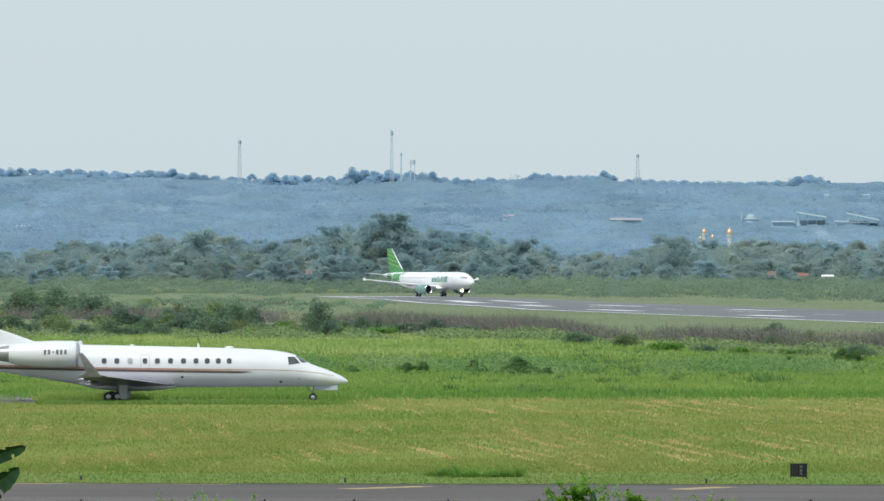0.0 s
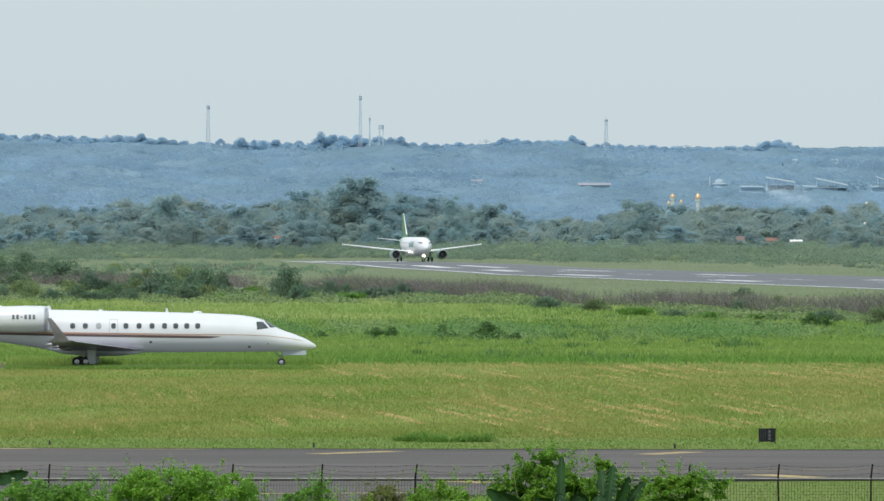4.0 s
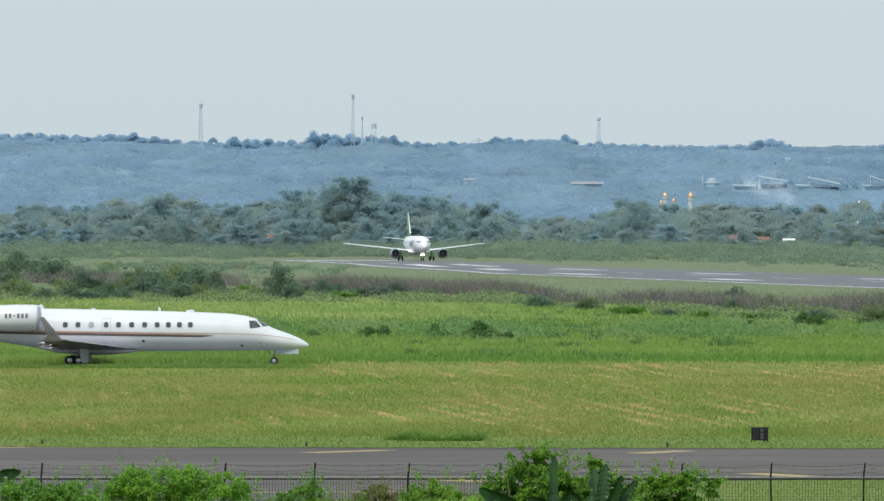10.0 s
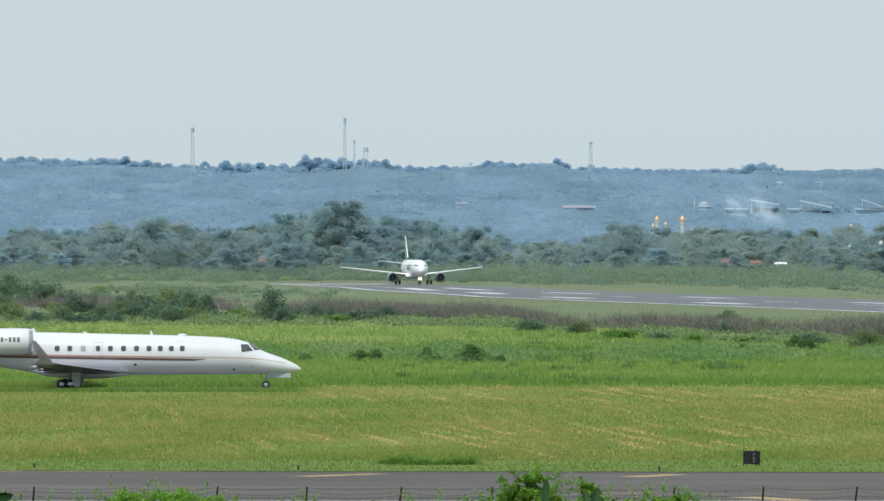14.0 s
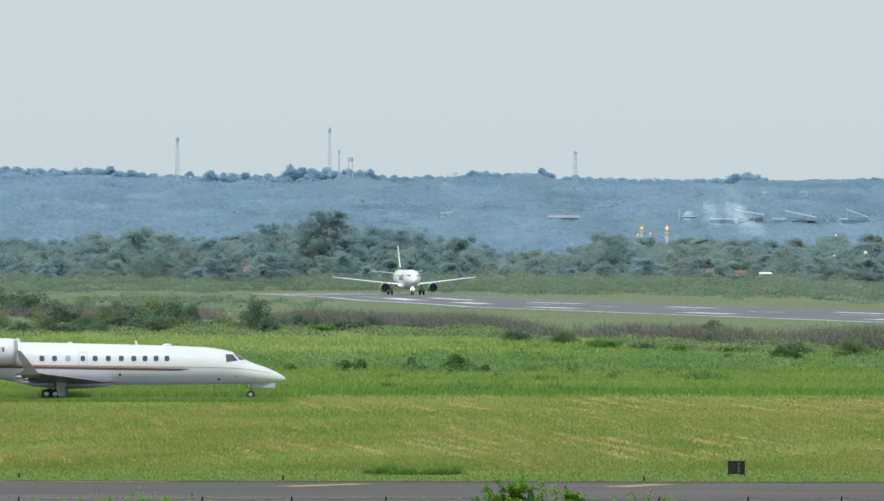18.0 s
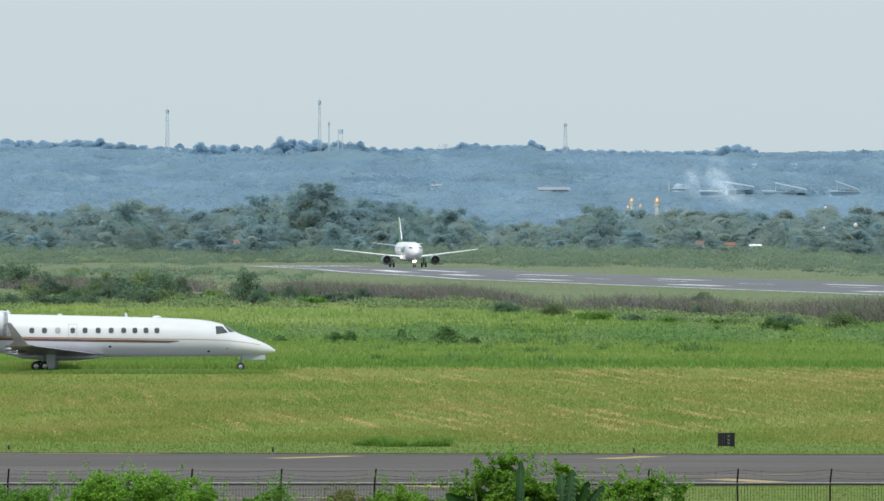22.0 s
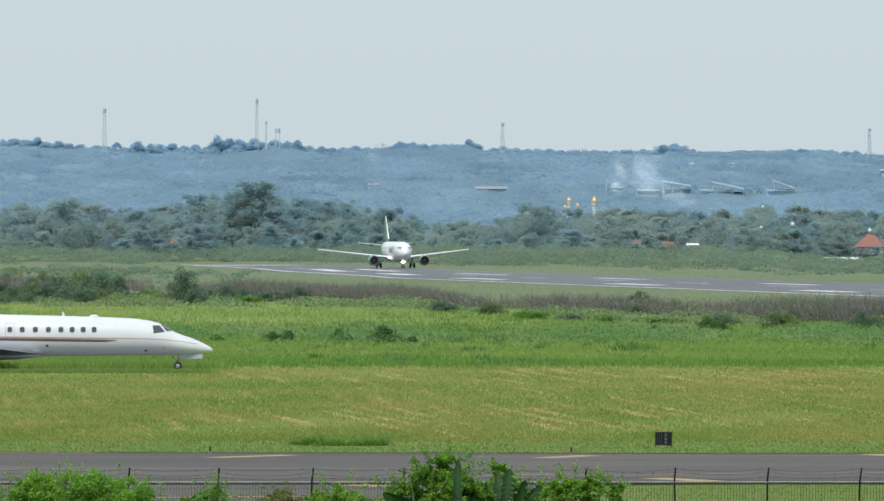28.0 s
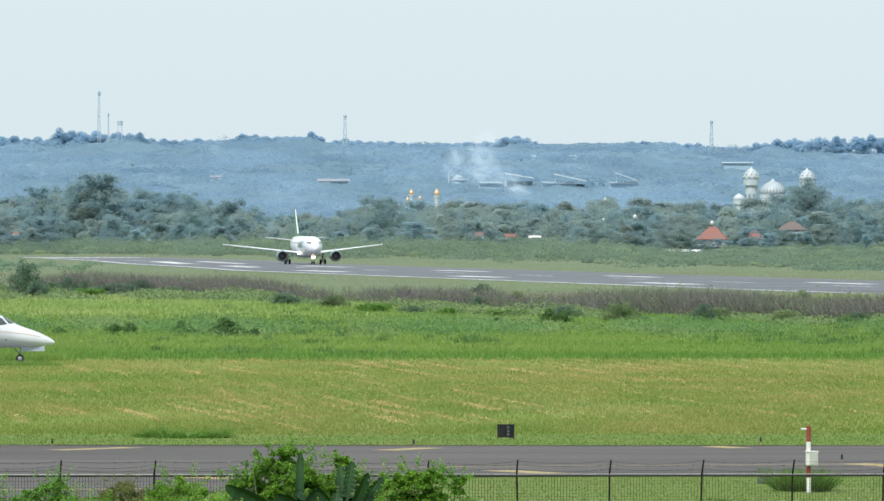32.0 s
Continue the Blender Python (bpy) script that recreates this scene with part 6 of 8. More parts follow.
def mass(name, label, category, rng, ctr, rad, mat, per, size, form=0.25, jitter=0.3, low=-0.2, shell=0.35):
    """A thicket of loose leaf sprays."""
    stuff(name, soup(name, leaf_cloud(rng, ctr, rad, per, size, low, form, jitter, shell), mat, 4), label, category)


def far_scrub():
    """Scrub between the runway and the wood."""
    rng = np.random.default_rng(71)
    k = 5600
    u = rng.uniform(-0.088, 0.110, k)
    near = np.interp(u, [-0.07246, -0.0123, 0.00775, 0.0365, 0.05241, 0.08169], [2180, 2200, 2060, 1880, 1660, 1560])
    near = near * (1 + 0.03 * np.sin(u * 310) + 0.02 * np.sin(u * 811 + 1))
    y = 1 / rng.uniform(1 / 2470, 1 / near)
    x = u * y
    far = np.clip((y - near) / (2470 - near), 0, 1)
    keep = np.sin(x * 0.06) + np.sin(x * 0.023 + y * 0.02) + rng.normal(0, 0.9, k) + 4 * far > 0.1
    x, y, u, far = x[keep], y[keep], u[keep], far[keep]
    k = len(x)
    w = rng.uniform(1.2, 4.4, k) * (1 + 0.6 * far)
    h = rng.uniform(0.4, 2.1, k) * (1 + 2.6 * far + 1.4 * (far > 0.6)) * np.interp(u, [-0.01898, 0.01444], [0.75, 1.1])
    h *= 1 + 0.35 * np.sin(x * 0.11 + y * 0.05)
    h = np.minimum(h, 3.4) * np.interp(u, [0.04118, 0.05722], [1.0, 0.42])
    shed = (np.abs(x - 134.88) < 9) & (y < 2335) & (y > 2150)
    h = np.where(shed, 0.3, h)
    ctr = np.stack([x, y, h * 0.4 + ground_zs(y)], 1)
    rad = np.stack([w, w, h * 0.65], 1)
    dark = np.sin(x * 0.21 + 1.0) + np.sin(x * 0.083 + y * 0.031) + rng.normal(0, 0.8, k) > 0.45
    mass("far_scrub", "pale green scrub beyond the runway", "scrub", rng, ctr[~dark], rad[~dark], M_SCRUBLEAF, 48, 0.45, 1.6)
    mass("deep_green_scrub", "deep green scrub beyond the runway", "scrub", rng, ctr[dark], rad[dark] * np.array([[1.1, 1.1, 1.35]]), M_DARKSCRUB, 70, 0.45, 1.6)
    # rounded bushes that stand out of it, each of one tone
    k = 420
    u = rng.uniform(-0.088, 0.110, k)
    near = np.interp(u, [-0.07246, -0.0123, 0.00775, 0.0365, 0.05241, 0.08169], [2190, 2210, 2080, 1900, 1700, 1600])
    y = 1 / rng.uniform(1 / 2450, 1 / near)
    x = u * y
    h = rng.uniform(1.2, 2.6, k) * np.interp(u, [0.04118, 0.05722], [1.0, 0.65]) * (0.7 + 0.6 * (y - near) / (2450 - near))
    w = h * rng.uniform(0.8, 1.9, k)
    keep = (np.abs(x - 134.88) > 10) | (y > 2335)
    ctr, rad = np.stack([x, y, h * 0.4 + ground_zs(y)], 1)[keep], np.stack([w, w, h * 0.62], 1)[keep]
    tone = rng.integers(0, 3, len(ctr))
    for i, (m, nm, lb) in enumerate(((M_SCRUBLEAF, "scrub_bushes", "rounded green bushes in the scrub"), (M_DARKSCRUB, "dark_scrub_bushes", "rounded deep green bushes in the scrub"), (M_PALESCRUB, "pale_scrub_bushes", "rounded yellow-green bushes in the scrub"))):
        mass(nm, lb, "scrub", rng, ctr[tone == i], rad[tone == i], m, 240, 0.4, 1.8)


far_scrub()


def strip_scrub():
    """Low bushes and dry tufts scattered over the rough grass short of the wood."""
    rng = np.random.default_rng(75)
    k = 420
    u = rng.uniform(-0.075, -0.012, k)
    y = rng.uniform(1480, 2250, k)
    x = u * y
    keep = (x - RW_NEAR.x) * RW_SIDE.x + (y - RW_NEAR.y) * RW_SIDE.y < -4
    keep &= np.sin(x * 0.09) + np.sin(y * 0.013 + x * 0.03) + rng.normal(0, 0.8, k) + 12 * (-0.03 - u) > -0.3
    x, y = x[keep], y[keep]
    k = len(x)
    w, h = rng.uniform(0.7, 2.6, k), rng.uniform(0.4, 1.5, k)
    ctr, rad = np.stack([x, y, h * 0.4 + ground_zs(y)], 1), np.stack([w, w, h * 0.65], 1)
    mass("strip_scrub", "low dark bushes scattered over rough grass", "scrub", rng, ctr, rad, M_BUSH, 110, 0.3, 1.2)
    k = 26000
    u = rng.uniform(-0.075, -0.014, k)
    y = rng.uniform(1400, 2150, k)
    x = u * y
    keep = (np.sin(x * 0.11 + 1) + np.sin(y * 0.02 + x * 0.05) + rng.normal(0, 0.4, k) > 0.7) & ((x - RW_NEAR.x) * RW_SIDE.x + (y - RW_NEAR.y) * RW_SIDE.y < -4)
    p = np.stack([x, y, ground_zs(y)], 1)[keep]
    stuff("dry_tufts", soup("dry_tufts", blades(rng, p, 0.7, 0.22, 0.4), M_DRY, 3), "dry brown tufts in the rough grass", "grass")


strip_scrub()


def tall_scrub():
    """Taller bushes that lead from the scrub up to the wood."""
    rng = np.random.default_rng(77)
    k = 1500
    u = rng.uniform(-0.088, 0.110, k)
    far = rng.random(k) ** 0.7
    near = np.interp(u, [-0.07246, -0.0123, 0.00775, 0.0365, 0.05241, 0.08169], [2230, 2280, 2200, 2120, 2050, 2000])
    y = near + (2450 - near) * far
    x = u * y
    keep = (np.sin(x * 0.05 + 1) + np.sin(x * 0.017 + y * 0.013) + rng.normal(0, 0.8, k) + 2 * far > 0.5) & (np.abs(x - 134.88) > 12)
    x, y, far = x[keep], y[keep], far[keep]
    k = len(x)
    w = rng.uniform(1.2, 3.4, k)
    h = rng.uniform(1.6, 4.2, k) * (0.55 + 0.9 * far) * np.interp(x / y, [0.04118, 0.05722], [1.0, 0.5])
    ctr = np.stack([x, y, h * 0.45 + ground_zs(y)], 1)
    rad = np.stack([w, w, h * 0.6], 1)
    g = rng.random(k) < 0.5
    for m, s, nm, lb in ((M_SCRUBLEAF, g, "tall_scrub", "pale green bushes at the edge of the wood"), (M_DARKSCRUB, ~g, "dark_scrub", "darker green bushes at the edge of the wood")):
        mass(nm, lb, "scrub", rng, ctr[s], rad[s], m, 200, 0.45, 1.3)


tall_scrub()


def undergrowth():
    """Leafy growth that fills the wood between its trees."""
    rng = np.random.default_rng(73)
    k = 2600
    y = rng.uniform(2450, 2680, k)
    u = rng.uniform(-0.092, 0.114, k)
    top = np.interp(u, WOOD_U, WOOD_H) * rng.uniform(0.15, 0.85, k)
    w = rng.uniform(1.6, 3.4, k)
    ctr = np.stack([u * y, y, np.maximum(0.8, top - w * 0.6)], 1)
    rad = np.stack([w, w, w * rng.uniform(0.6, 1.0, k)], 1)
    h = rng.random(k) < 0.5
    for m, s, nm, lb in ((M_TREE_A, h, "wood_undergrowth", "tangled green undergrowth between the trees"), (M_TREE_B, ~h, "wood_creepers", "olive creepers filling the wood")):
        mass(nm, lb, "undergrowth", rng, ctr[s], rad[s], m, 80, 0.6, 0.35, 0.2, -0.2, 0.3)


undergrowth()


# the crest of the ridge, as height of its trees against bearing
CREST_U = [-0.060, -0.0536, -0.0509, -0.0493, -0.0449, -0.0410, -0.0382, -0.0352, -0.0332, -0.0301, -0.0295, -0.0287, -0.0269, -0.0257, -0.0248,
           -0.0222, -0.0188, -0.0167, -0.0161, -0.0142, -0.0122, -0.0109, -0.0098, -0.0068, -0.0054, 0.0018, 0.0032, 0.0060, 0.0086, 0.0106,
           0.0139, 0.0152, 0.0159, 0.0187, 0.0194, 0.0204, 0.0254, 0.0301, 0.0340, 0.0366, 0.0374, 0.0390, 0.0402, 0.0420, 0.0480,
           0.0536, 0.0560, 0.0614, 0.0630, 0.0649, 0.0660, 0.0676, 0.0686, 0.0730, 0.0760, 0.110]
CREST_H = [59.0, 59.3, 57.5, 59.9, 57.8, 58.1, 59.6, 57.5, 55.9, 55.0, 53.4, 56.5, 56.8, 54.0, 57.1, 55.3, 55.3, 54.3, 59.3, 61.8, 58.4, 54.7, 58.4, 57.1, 53.7, 53.4,
           52.2, 55.3, 55.3, 53.4, 56.5, 53.7, 51.9, 55.3, 50.9, 52.5, 51.9, 51.6, 52.5, 50.0, 54.7, 55.3, 51.9, 50.6, 50.3, 52.5, 51.6, 50.9, 48.4, 51.2, 49.4, 52.5, 53.1, 54.0, 54.7, 53.4]


def crest_rise(x, y):
    """How far the wood on the brow of the ridge stands above the slope."""
    t = np.clip((y - 4430) / 190, 0, 1)
    return np.clip(np.interp(x / y, CREST_U, CREST_H) - 6.2 - hill_zs(x, np.minimum(y, 4655.0)), 0.0, 3.2) * t * t * (3 - 2 * t)


CROWN_RNG = np.random.default_rng(83)
CROWN_X, CROWN_Y = CROWN_RNG.random((330, 400)), CROWN_RNG.random((330, 400))
CROWN_H = CROWN_RNG.uniform(0.15, 1.0, (330, 400)) * np.where(CROWN_RNG.random((330, 400)) < 0.10, 1.5, 1.0)


def canopy_zs(x, y):
    """Height of the crown cover on the ridge: rounded crowns that stand in loose groups."""
    cell = 8.0
    ix, iy = ((x + 1000) / cell).astype(int), ((y - 2900) / cell).astype(int)
    best = np.zeros_like(x)
    for dx in (-1, 0, 1):
        for dy in (-1, 0, 1):
            jx, jy = (ix + dx) % 330, np.clip(iy + dy, 0, 399)
            cx, cy = (ix + dx + CROWN_X[jx, jy]) * cell - 1000, (iy + dy + CROWN_Y[jx, jy]) * cell + 2900
            r2 = ((x - cx) ** 2 + (y - cy) ** 2) / (6.6 ** 2)
            best = np.maximum(best, CROWN_H[jx, jy] * np.sqrt(np.clip(1 - r2, 0, 1)))
    group = np.sin(x / 17.3 + 2.1 * np.sin(y / 83.0)) + np.sin(x / 7.9 + y / 41.0 + 1.3) + np.sin(y / 57.0 + 1.7 * np.sin(x / 29.0))
    return ground_zs(y) + hill_zs(x, y) + crest_rise(x, y) + 1.2 + best * np.clip(1.6 + 0.75 * group, 0.5, 4.2)


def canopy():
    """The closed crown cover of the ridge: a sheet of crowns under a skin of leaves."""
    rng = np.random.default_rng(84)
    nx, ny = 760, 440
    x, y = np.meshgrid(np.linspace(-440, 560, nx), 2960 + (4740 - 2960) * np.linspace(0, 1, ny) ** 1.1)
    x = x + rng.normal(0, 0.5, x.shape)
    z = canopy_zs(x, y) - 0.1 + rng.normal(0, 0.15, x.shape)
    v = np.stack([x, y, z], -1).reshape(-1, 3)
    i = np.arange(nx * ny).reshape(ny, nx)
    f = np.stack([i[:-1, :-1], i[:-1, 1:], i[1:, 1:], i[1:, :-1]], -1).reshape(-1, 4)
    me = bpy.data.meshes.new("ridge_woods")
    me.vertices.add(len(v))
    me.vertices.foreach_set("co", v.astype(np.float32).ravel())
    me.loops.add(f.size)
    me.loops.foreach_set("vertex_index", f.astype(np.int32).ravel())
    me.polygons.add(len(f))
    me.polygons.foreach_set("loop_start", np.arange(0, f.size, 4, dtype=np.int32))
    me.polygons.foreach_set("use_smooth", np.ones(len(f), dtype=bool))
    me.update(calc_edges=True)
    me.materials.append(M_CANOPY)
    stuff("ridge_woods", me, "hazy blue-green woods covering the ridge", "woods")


def woods():
    """Woods behind the tree line, and crown upon crown up the ridge."""
    rng = np.random.default_rng(81)
    for k, y0, y1, r0, r1, name, label in (
            (1300, 2660, 2940, 2.6, 4.6, "far_woods", "dark woods behind the tree line"),
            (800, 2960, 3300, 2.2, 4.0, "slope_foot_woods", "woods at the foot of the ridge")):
        y = rng.uniform(y0, y1, k)
        x = rng.uniform(-0.094, 0.117, k) * y
        r = rng.uniform(r0, r1, k) * (1 + 0.25 * np.sin(x / 23.0 + y / 61.0))
        z = ground_zs(y) + hill_zs(x, y) + r * rng.uniform(0.4, 0.9, k) * (1.8 if y1 < 2950 else 1.0)
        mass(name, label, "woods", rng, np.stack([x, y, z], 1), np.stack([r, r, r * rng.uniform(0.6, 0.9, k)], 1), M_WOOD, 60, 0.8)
    # rounded crowns, row behind row up the slope
    y = np.concatenate([np.full(int(0.187 * q / 8.0), q) for q in np.linspace(2990, 4640, 74)])
    k = len(y)
    x = rng.uniform(-0.074, 0.113, k) * y
    y = y + rng.uniform(-12, 12, k)
    group = np.sin(x / 19.0 + 2.1 * np.sin(y / 97.0)) + np.sin(x / 8.3 + y / 53.0) + np.sin(y / 71.0 + 1.7 * np.sin(x / 33.0))
    h = np.clip(2.6 + 1.1 * group + rng.normal(0, 0.8, k), 0.9, 6.5) * np.interp(y, [4400, 4600], [1.0, 0.7])
    r = rng.uniform(0.8, 1.3, k) * (h * 0.7 + 2.4)
    ctr = np.stack([x, y, ground_zs(y) + hill_zs(x, y) + crest_rise(x, y) + 0.9], 1)
    keep = np.ones(k, bool)
    for sx, sy, sw in ((140, 3620, 55), (115, 3690, 9), (59, 3590, 10), (255, 3960, 12)):
        keep &= ~((np.abs(x - sx * y / sy) < sw) & (y > sy - 190) & (y < sy + 15) & (h > 2.4))
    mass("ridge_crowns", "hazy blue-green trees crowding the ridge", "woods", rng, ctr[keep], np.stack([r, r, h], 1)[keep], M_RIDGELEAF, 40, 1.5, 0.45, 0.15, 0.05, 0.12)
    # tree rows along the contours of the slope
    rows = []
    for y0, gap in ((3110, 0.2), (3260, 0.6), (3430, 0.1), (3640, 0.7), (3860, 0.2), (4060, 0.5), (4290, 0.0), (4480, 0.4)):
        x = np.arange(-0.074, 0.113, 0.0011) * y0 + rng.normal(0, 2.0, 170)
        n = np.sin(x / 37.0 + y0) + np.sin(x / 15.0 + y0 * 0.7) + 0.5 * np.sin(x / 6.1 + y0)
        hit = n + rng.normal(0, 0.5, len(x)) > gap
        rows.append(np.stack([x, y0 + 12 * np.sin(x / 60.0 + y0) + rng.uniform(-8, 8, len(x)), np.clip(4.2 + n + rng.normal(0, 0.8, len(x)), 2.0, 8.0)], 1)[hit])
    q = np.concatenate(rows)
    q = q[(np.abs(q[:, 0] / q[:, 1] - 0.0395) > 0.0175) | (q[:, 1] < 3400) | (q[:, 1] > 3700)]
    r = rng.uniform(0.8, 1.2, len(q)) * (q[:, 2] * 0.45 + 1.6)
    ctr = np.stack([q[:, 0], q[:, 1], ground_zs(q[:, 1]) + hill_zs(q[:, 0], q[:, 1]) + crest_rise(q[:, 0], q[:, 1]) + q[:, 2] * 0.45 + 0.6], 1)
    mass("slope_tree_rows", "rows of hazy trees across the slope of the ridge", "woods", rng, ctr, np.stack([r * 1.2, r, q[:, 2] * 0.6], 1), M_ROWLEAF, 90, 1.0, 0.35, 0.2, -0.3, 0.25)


canopy()
woods()


def ridge_tree(x, y, high, wide):
    t = thing("ridge_tree", "hazy tree standing above the ridge line", "tree", pose(x, y, float(hill_zs(np.array(x), np.array(y))) - 1), "trees on the ridge")
    rng = np.random.default_rng(int(abs(x * 7)) + 3)
    k = 30
    a = rng.uniform(-0.5, 0.5, k)
    top = high * (1.0 - 0.7 * np.abs(a) ** 2.0) * (0.88 + 0.12 * np.sin(a * 11.0 + x))
    r = rng.uniform(0.06, 0.15, (k, 1)) * wide + 0.4
    ctr = np.stack([a * wide, rng.uniform(-0.3, 0.1, k) * wide, np.maximum(0.4, top - r[:, 0] * 0.8 - 0.4 * high * rng.random(k) ** 2)], 1)
    rad = r * np.array([[1.0, 1.0, 0.8]])
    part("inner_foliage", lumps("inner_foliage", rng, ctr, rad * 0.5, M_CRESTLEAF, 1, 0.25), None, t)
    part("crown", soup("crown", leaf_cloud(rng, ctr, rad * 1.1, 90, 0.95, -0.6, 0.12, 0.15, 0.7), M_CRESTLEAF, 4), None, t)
    bm = bmesh.new()
    tube(bm, (0, 0, 0), (0, 0, high * 0.5), 0.3, 0.2, 7)
    part("trunk", bm, M_FARBARK, t)


rng = np.random.default_rng(87)
for u in np.arange(-0.066, 0.110, 0.0012):
    y = 4655 + rng.uniform(-25, 25)
    x = (u + rng.uniform(-0.0006, 0.0006)) * y
    top = float(np.interp(x / y, CREST_U, CREST_H)) + rng.uniform(-0.9, 0.5)
    top += 0.45 * max(0.0, top - float(np.interp(u, [0.0, 0.06], [53.5, 51.0]))) * float(np.interp(u, [-0.004, 0.002], [0.0, 1.0]))
    ridge_tree(x, y, top - float(hill_zs(np.array(x), np.array(y))) + 1.6, rng.uniform(10, 19))


# ---------------------------------------------------------------- masts and buildings in the distance
def lattice_mast(x, y, top, wide, label):
    base = float(hill_zs(np.array(x), np.array(y)))
    h = top - base
    t = thing("lattice_mast", label, "mast", pose(x, y, base - 0.5), "masts on the ridge")
    for sx in (-1, 1):
        for sy in (-1, 1):
            bm = bmesh.new()
            tube(bm, (sx * wide / 2, sy * wide / 2, 0), (sx * wide * 0.2, sy * wide * 0.2, h), 0.16, 0.12, 5)
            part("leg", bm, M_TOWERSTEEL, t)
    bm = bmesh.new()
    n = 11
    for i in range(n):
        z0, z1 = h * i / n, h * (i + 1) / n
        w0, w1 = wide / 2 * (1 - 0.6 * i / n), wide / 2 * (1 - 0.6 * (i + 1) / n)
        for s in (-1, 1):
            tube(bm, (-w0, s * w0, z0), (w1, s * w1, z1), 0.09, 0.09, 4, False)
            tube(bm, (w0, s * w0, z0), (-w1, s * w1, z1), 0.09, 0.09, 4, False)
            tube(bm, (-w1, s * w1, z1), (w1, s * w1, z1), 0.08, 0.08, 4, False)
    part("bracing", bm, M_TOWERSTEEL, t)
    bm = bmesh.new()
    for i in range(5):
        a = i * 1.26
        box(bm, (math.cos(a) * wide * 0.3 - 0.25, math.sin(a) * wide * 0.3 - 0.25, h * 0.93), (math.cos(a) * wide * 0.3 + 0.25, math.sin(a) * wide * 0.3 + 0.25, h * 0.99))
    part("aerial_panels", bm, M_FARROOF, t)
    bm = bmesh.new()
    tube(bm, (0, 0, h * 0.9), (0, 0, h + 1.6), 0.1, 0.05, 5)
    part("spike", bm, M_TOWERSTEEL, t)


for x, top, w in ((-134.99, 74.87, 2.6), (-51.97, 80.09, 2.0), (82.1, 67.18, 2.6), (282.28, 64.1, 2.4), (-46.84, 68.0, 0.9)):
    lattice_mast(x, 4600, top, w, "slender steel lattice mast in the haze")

# water tank on its tower
tank_x, tank_y = -40.59, 4600
tank_base = float(hill_zs(np.array(tank_x), np.array(tank_y)))
tank = thing("water_tank", "water tank on a short tower above the ridge trees", "tank", pose(tank_x, tank_y, tank_base))
bm = bmesh.new()
tube(bm, (0, 0, 61.03 - tank_base), (0, 0, 63.49 - tank_base), 1.5, 1.5, 14)
part("tank_body", bm, M_TOWERSTEEL, tank)
for sx in (-1, 1):
    for sy in (-1, 1):
        bm = bmesh.new()
        tube(bm, (sx * 1.2, sy * 1.2, 0), (sx * 1.0, sy * 1.0, 61.34 - tank_base), 0.2, 0.2, 5)
        part("leg", bm, M_TOWERSTEEL, tank)


def house(x, y, z, wide, deep, wall_h, roof_h, roof, wall, label, turn=0.0, hip=True, category="house", windows=0):
    hs = thing("house" if category == "house" else "shed", label, category, pose(x, y, z, 0, 0, turn))
    bm = bmesh.new()
    box(bm, (-wide / 2, -deep / 2, -6.0 if category != "house" else -1.5), (wide / 2, deep / 2, wall_h))
    part("wall", bm, wall, hs)
    bm = bmesh.new()
    e = 0.06 * wide
    a = [bm.verts.new(p) for p in ((-wide / 2 - e, -deep / 2 - e, wall_h), (wide / 2 + e, -deep / 2 - e, wall_h), (wide / 2 + e, deep / 2 + e, wall_h), (-wide / 2 - e, deep / 2 + e, wall_h))]
    k = 0.12 if hip else 0.5 + 0.06
    b = [bm.verts.new(p) for p in ((-wide * k, 0, wall_h + roof_h), (wide * k, 0, wall_h + roof_h))]
    for f in ((a[0], a[1], b[1], b[0]), (a[1], a[2], b[1]), (a[2], a[3], b[0], b[1]), (a[3], a[0], b[0]), (a[3], a[2], a[1], a[0])):
        bm.faces.new(f)
    bmesh.ops.recalc_face_normals(bm, faces=bm.faces)
    part("roof", bm, roof, hs)
    for i in range(windows):
        bm = bmesh.new()
        cx = -wide / 2 + wide * (i + 0.5) / windows
        box(bm, (cx - 0.5, -deep / 2 - 0.06, wall_h * 0.35), (cx + 0.5, -deep / 2 - 0.01, wall_h * 0.8))
        part("window", bm, M_WINDOWDARK, hs)
    return hs


# houses among the trees
HOUSES = (
    ((147.6, 2400, 3.55, 8.02), 3.6, M_TILE, M_WALL, "house with a steep red tiled roof among trees", True),
    ((160.64, 2420, 3.67, 5.5), 2.4, M_TILE, M_WALL, "house with a low red tiled roof among trees", True),
    ((172.51, 2430, 6.24, 7.47), 2.4, M_BROWNTILE, M_WALL, "house with a brown tiled roof among trees", True),
    ((89.52, 2392, 4.25, 2.8), 0.9, M_TILE, M_WALL, "house with a red roof, hazed in its colour, among trees", False),
    ((96.5, 2390, 4.05, 3.2), 0.6, M_WHITE, M_WALL, "shed with a bright metal roof among trees", False),
    ((134.88, 2330, 0.27, 9.97), 0.6, M_WHITE, M_BROWNTILE, "long low shed with a white metal roof", False),
    ((81.52, 2410, 4.33, 2.26), 1.3, M_BROWNTILE, M_WALL, "house with a brown roof and white gable", False),
    ((-50.49, 2390, 5.17, 1.6), 0.5, M_TILE, M_WALL, "small white-walled house with a red roof", False),
    ((-24.55, 2550, 10.56, 4.09), 1.0, M_FARROOF, M_WALL, "pale building behind the trees", False),
    ((35.8, 2600, 9.56, 1.6), 0.8, M_FARROOF, M_WALL, "small white building behind the trees", False))
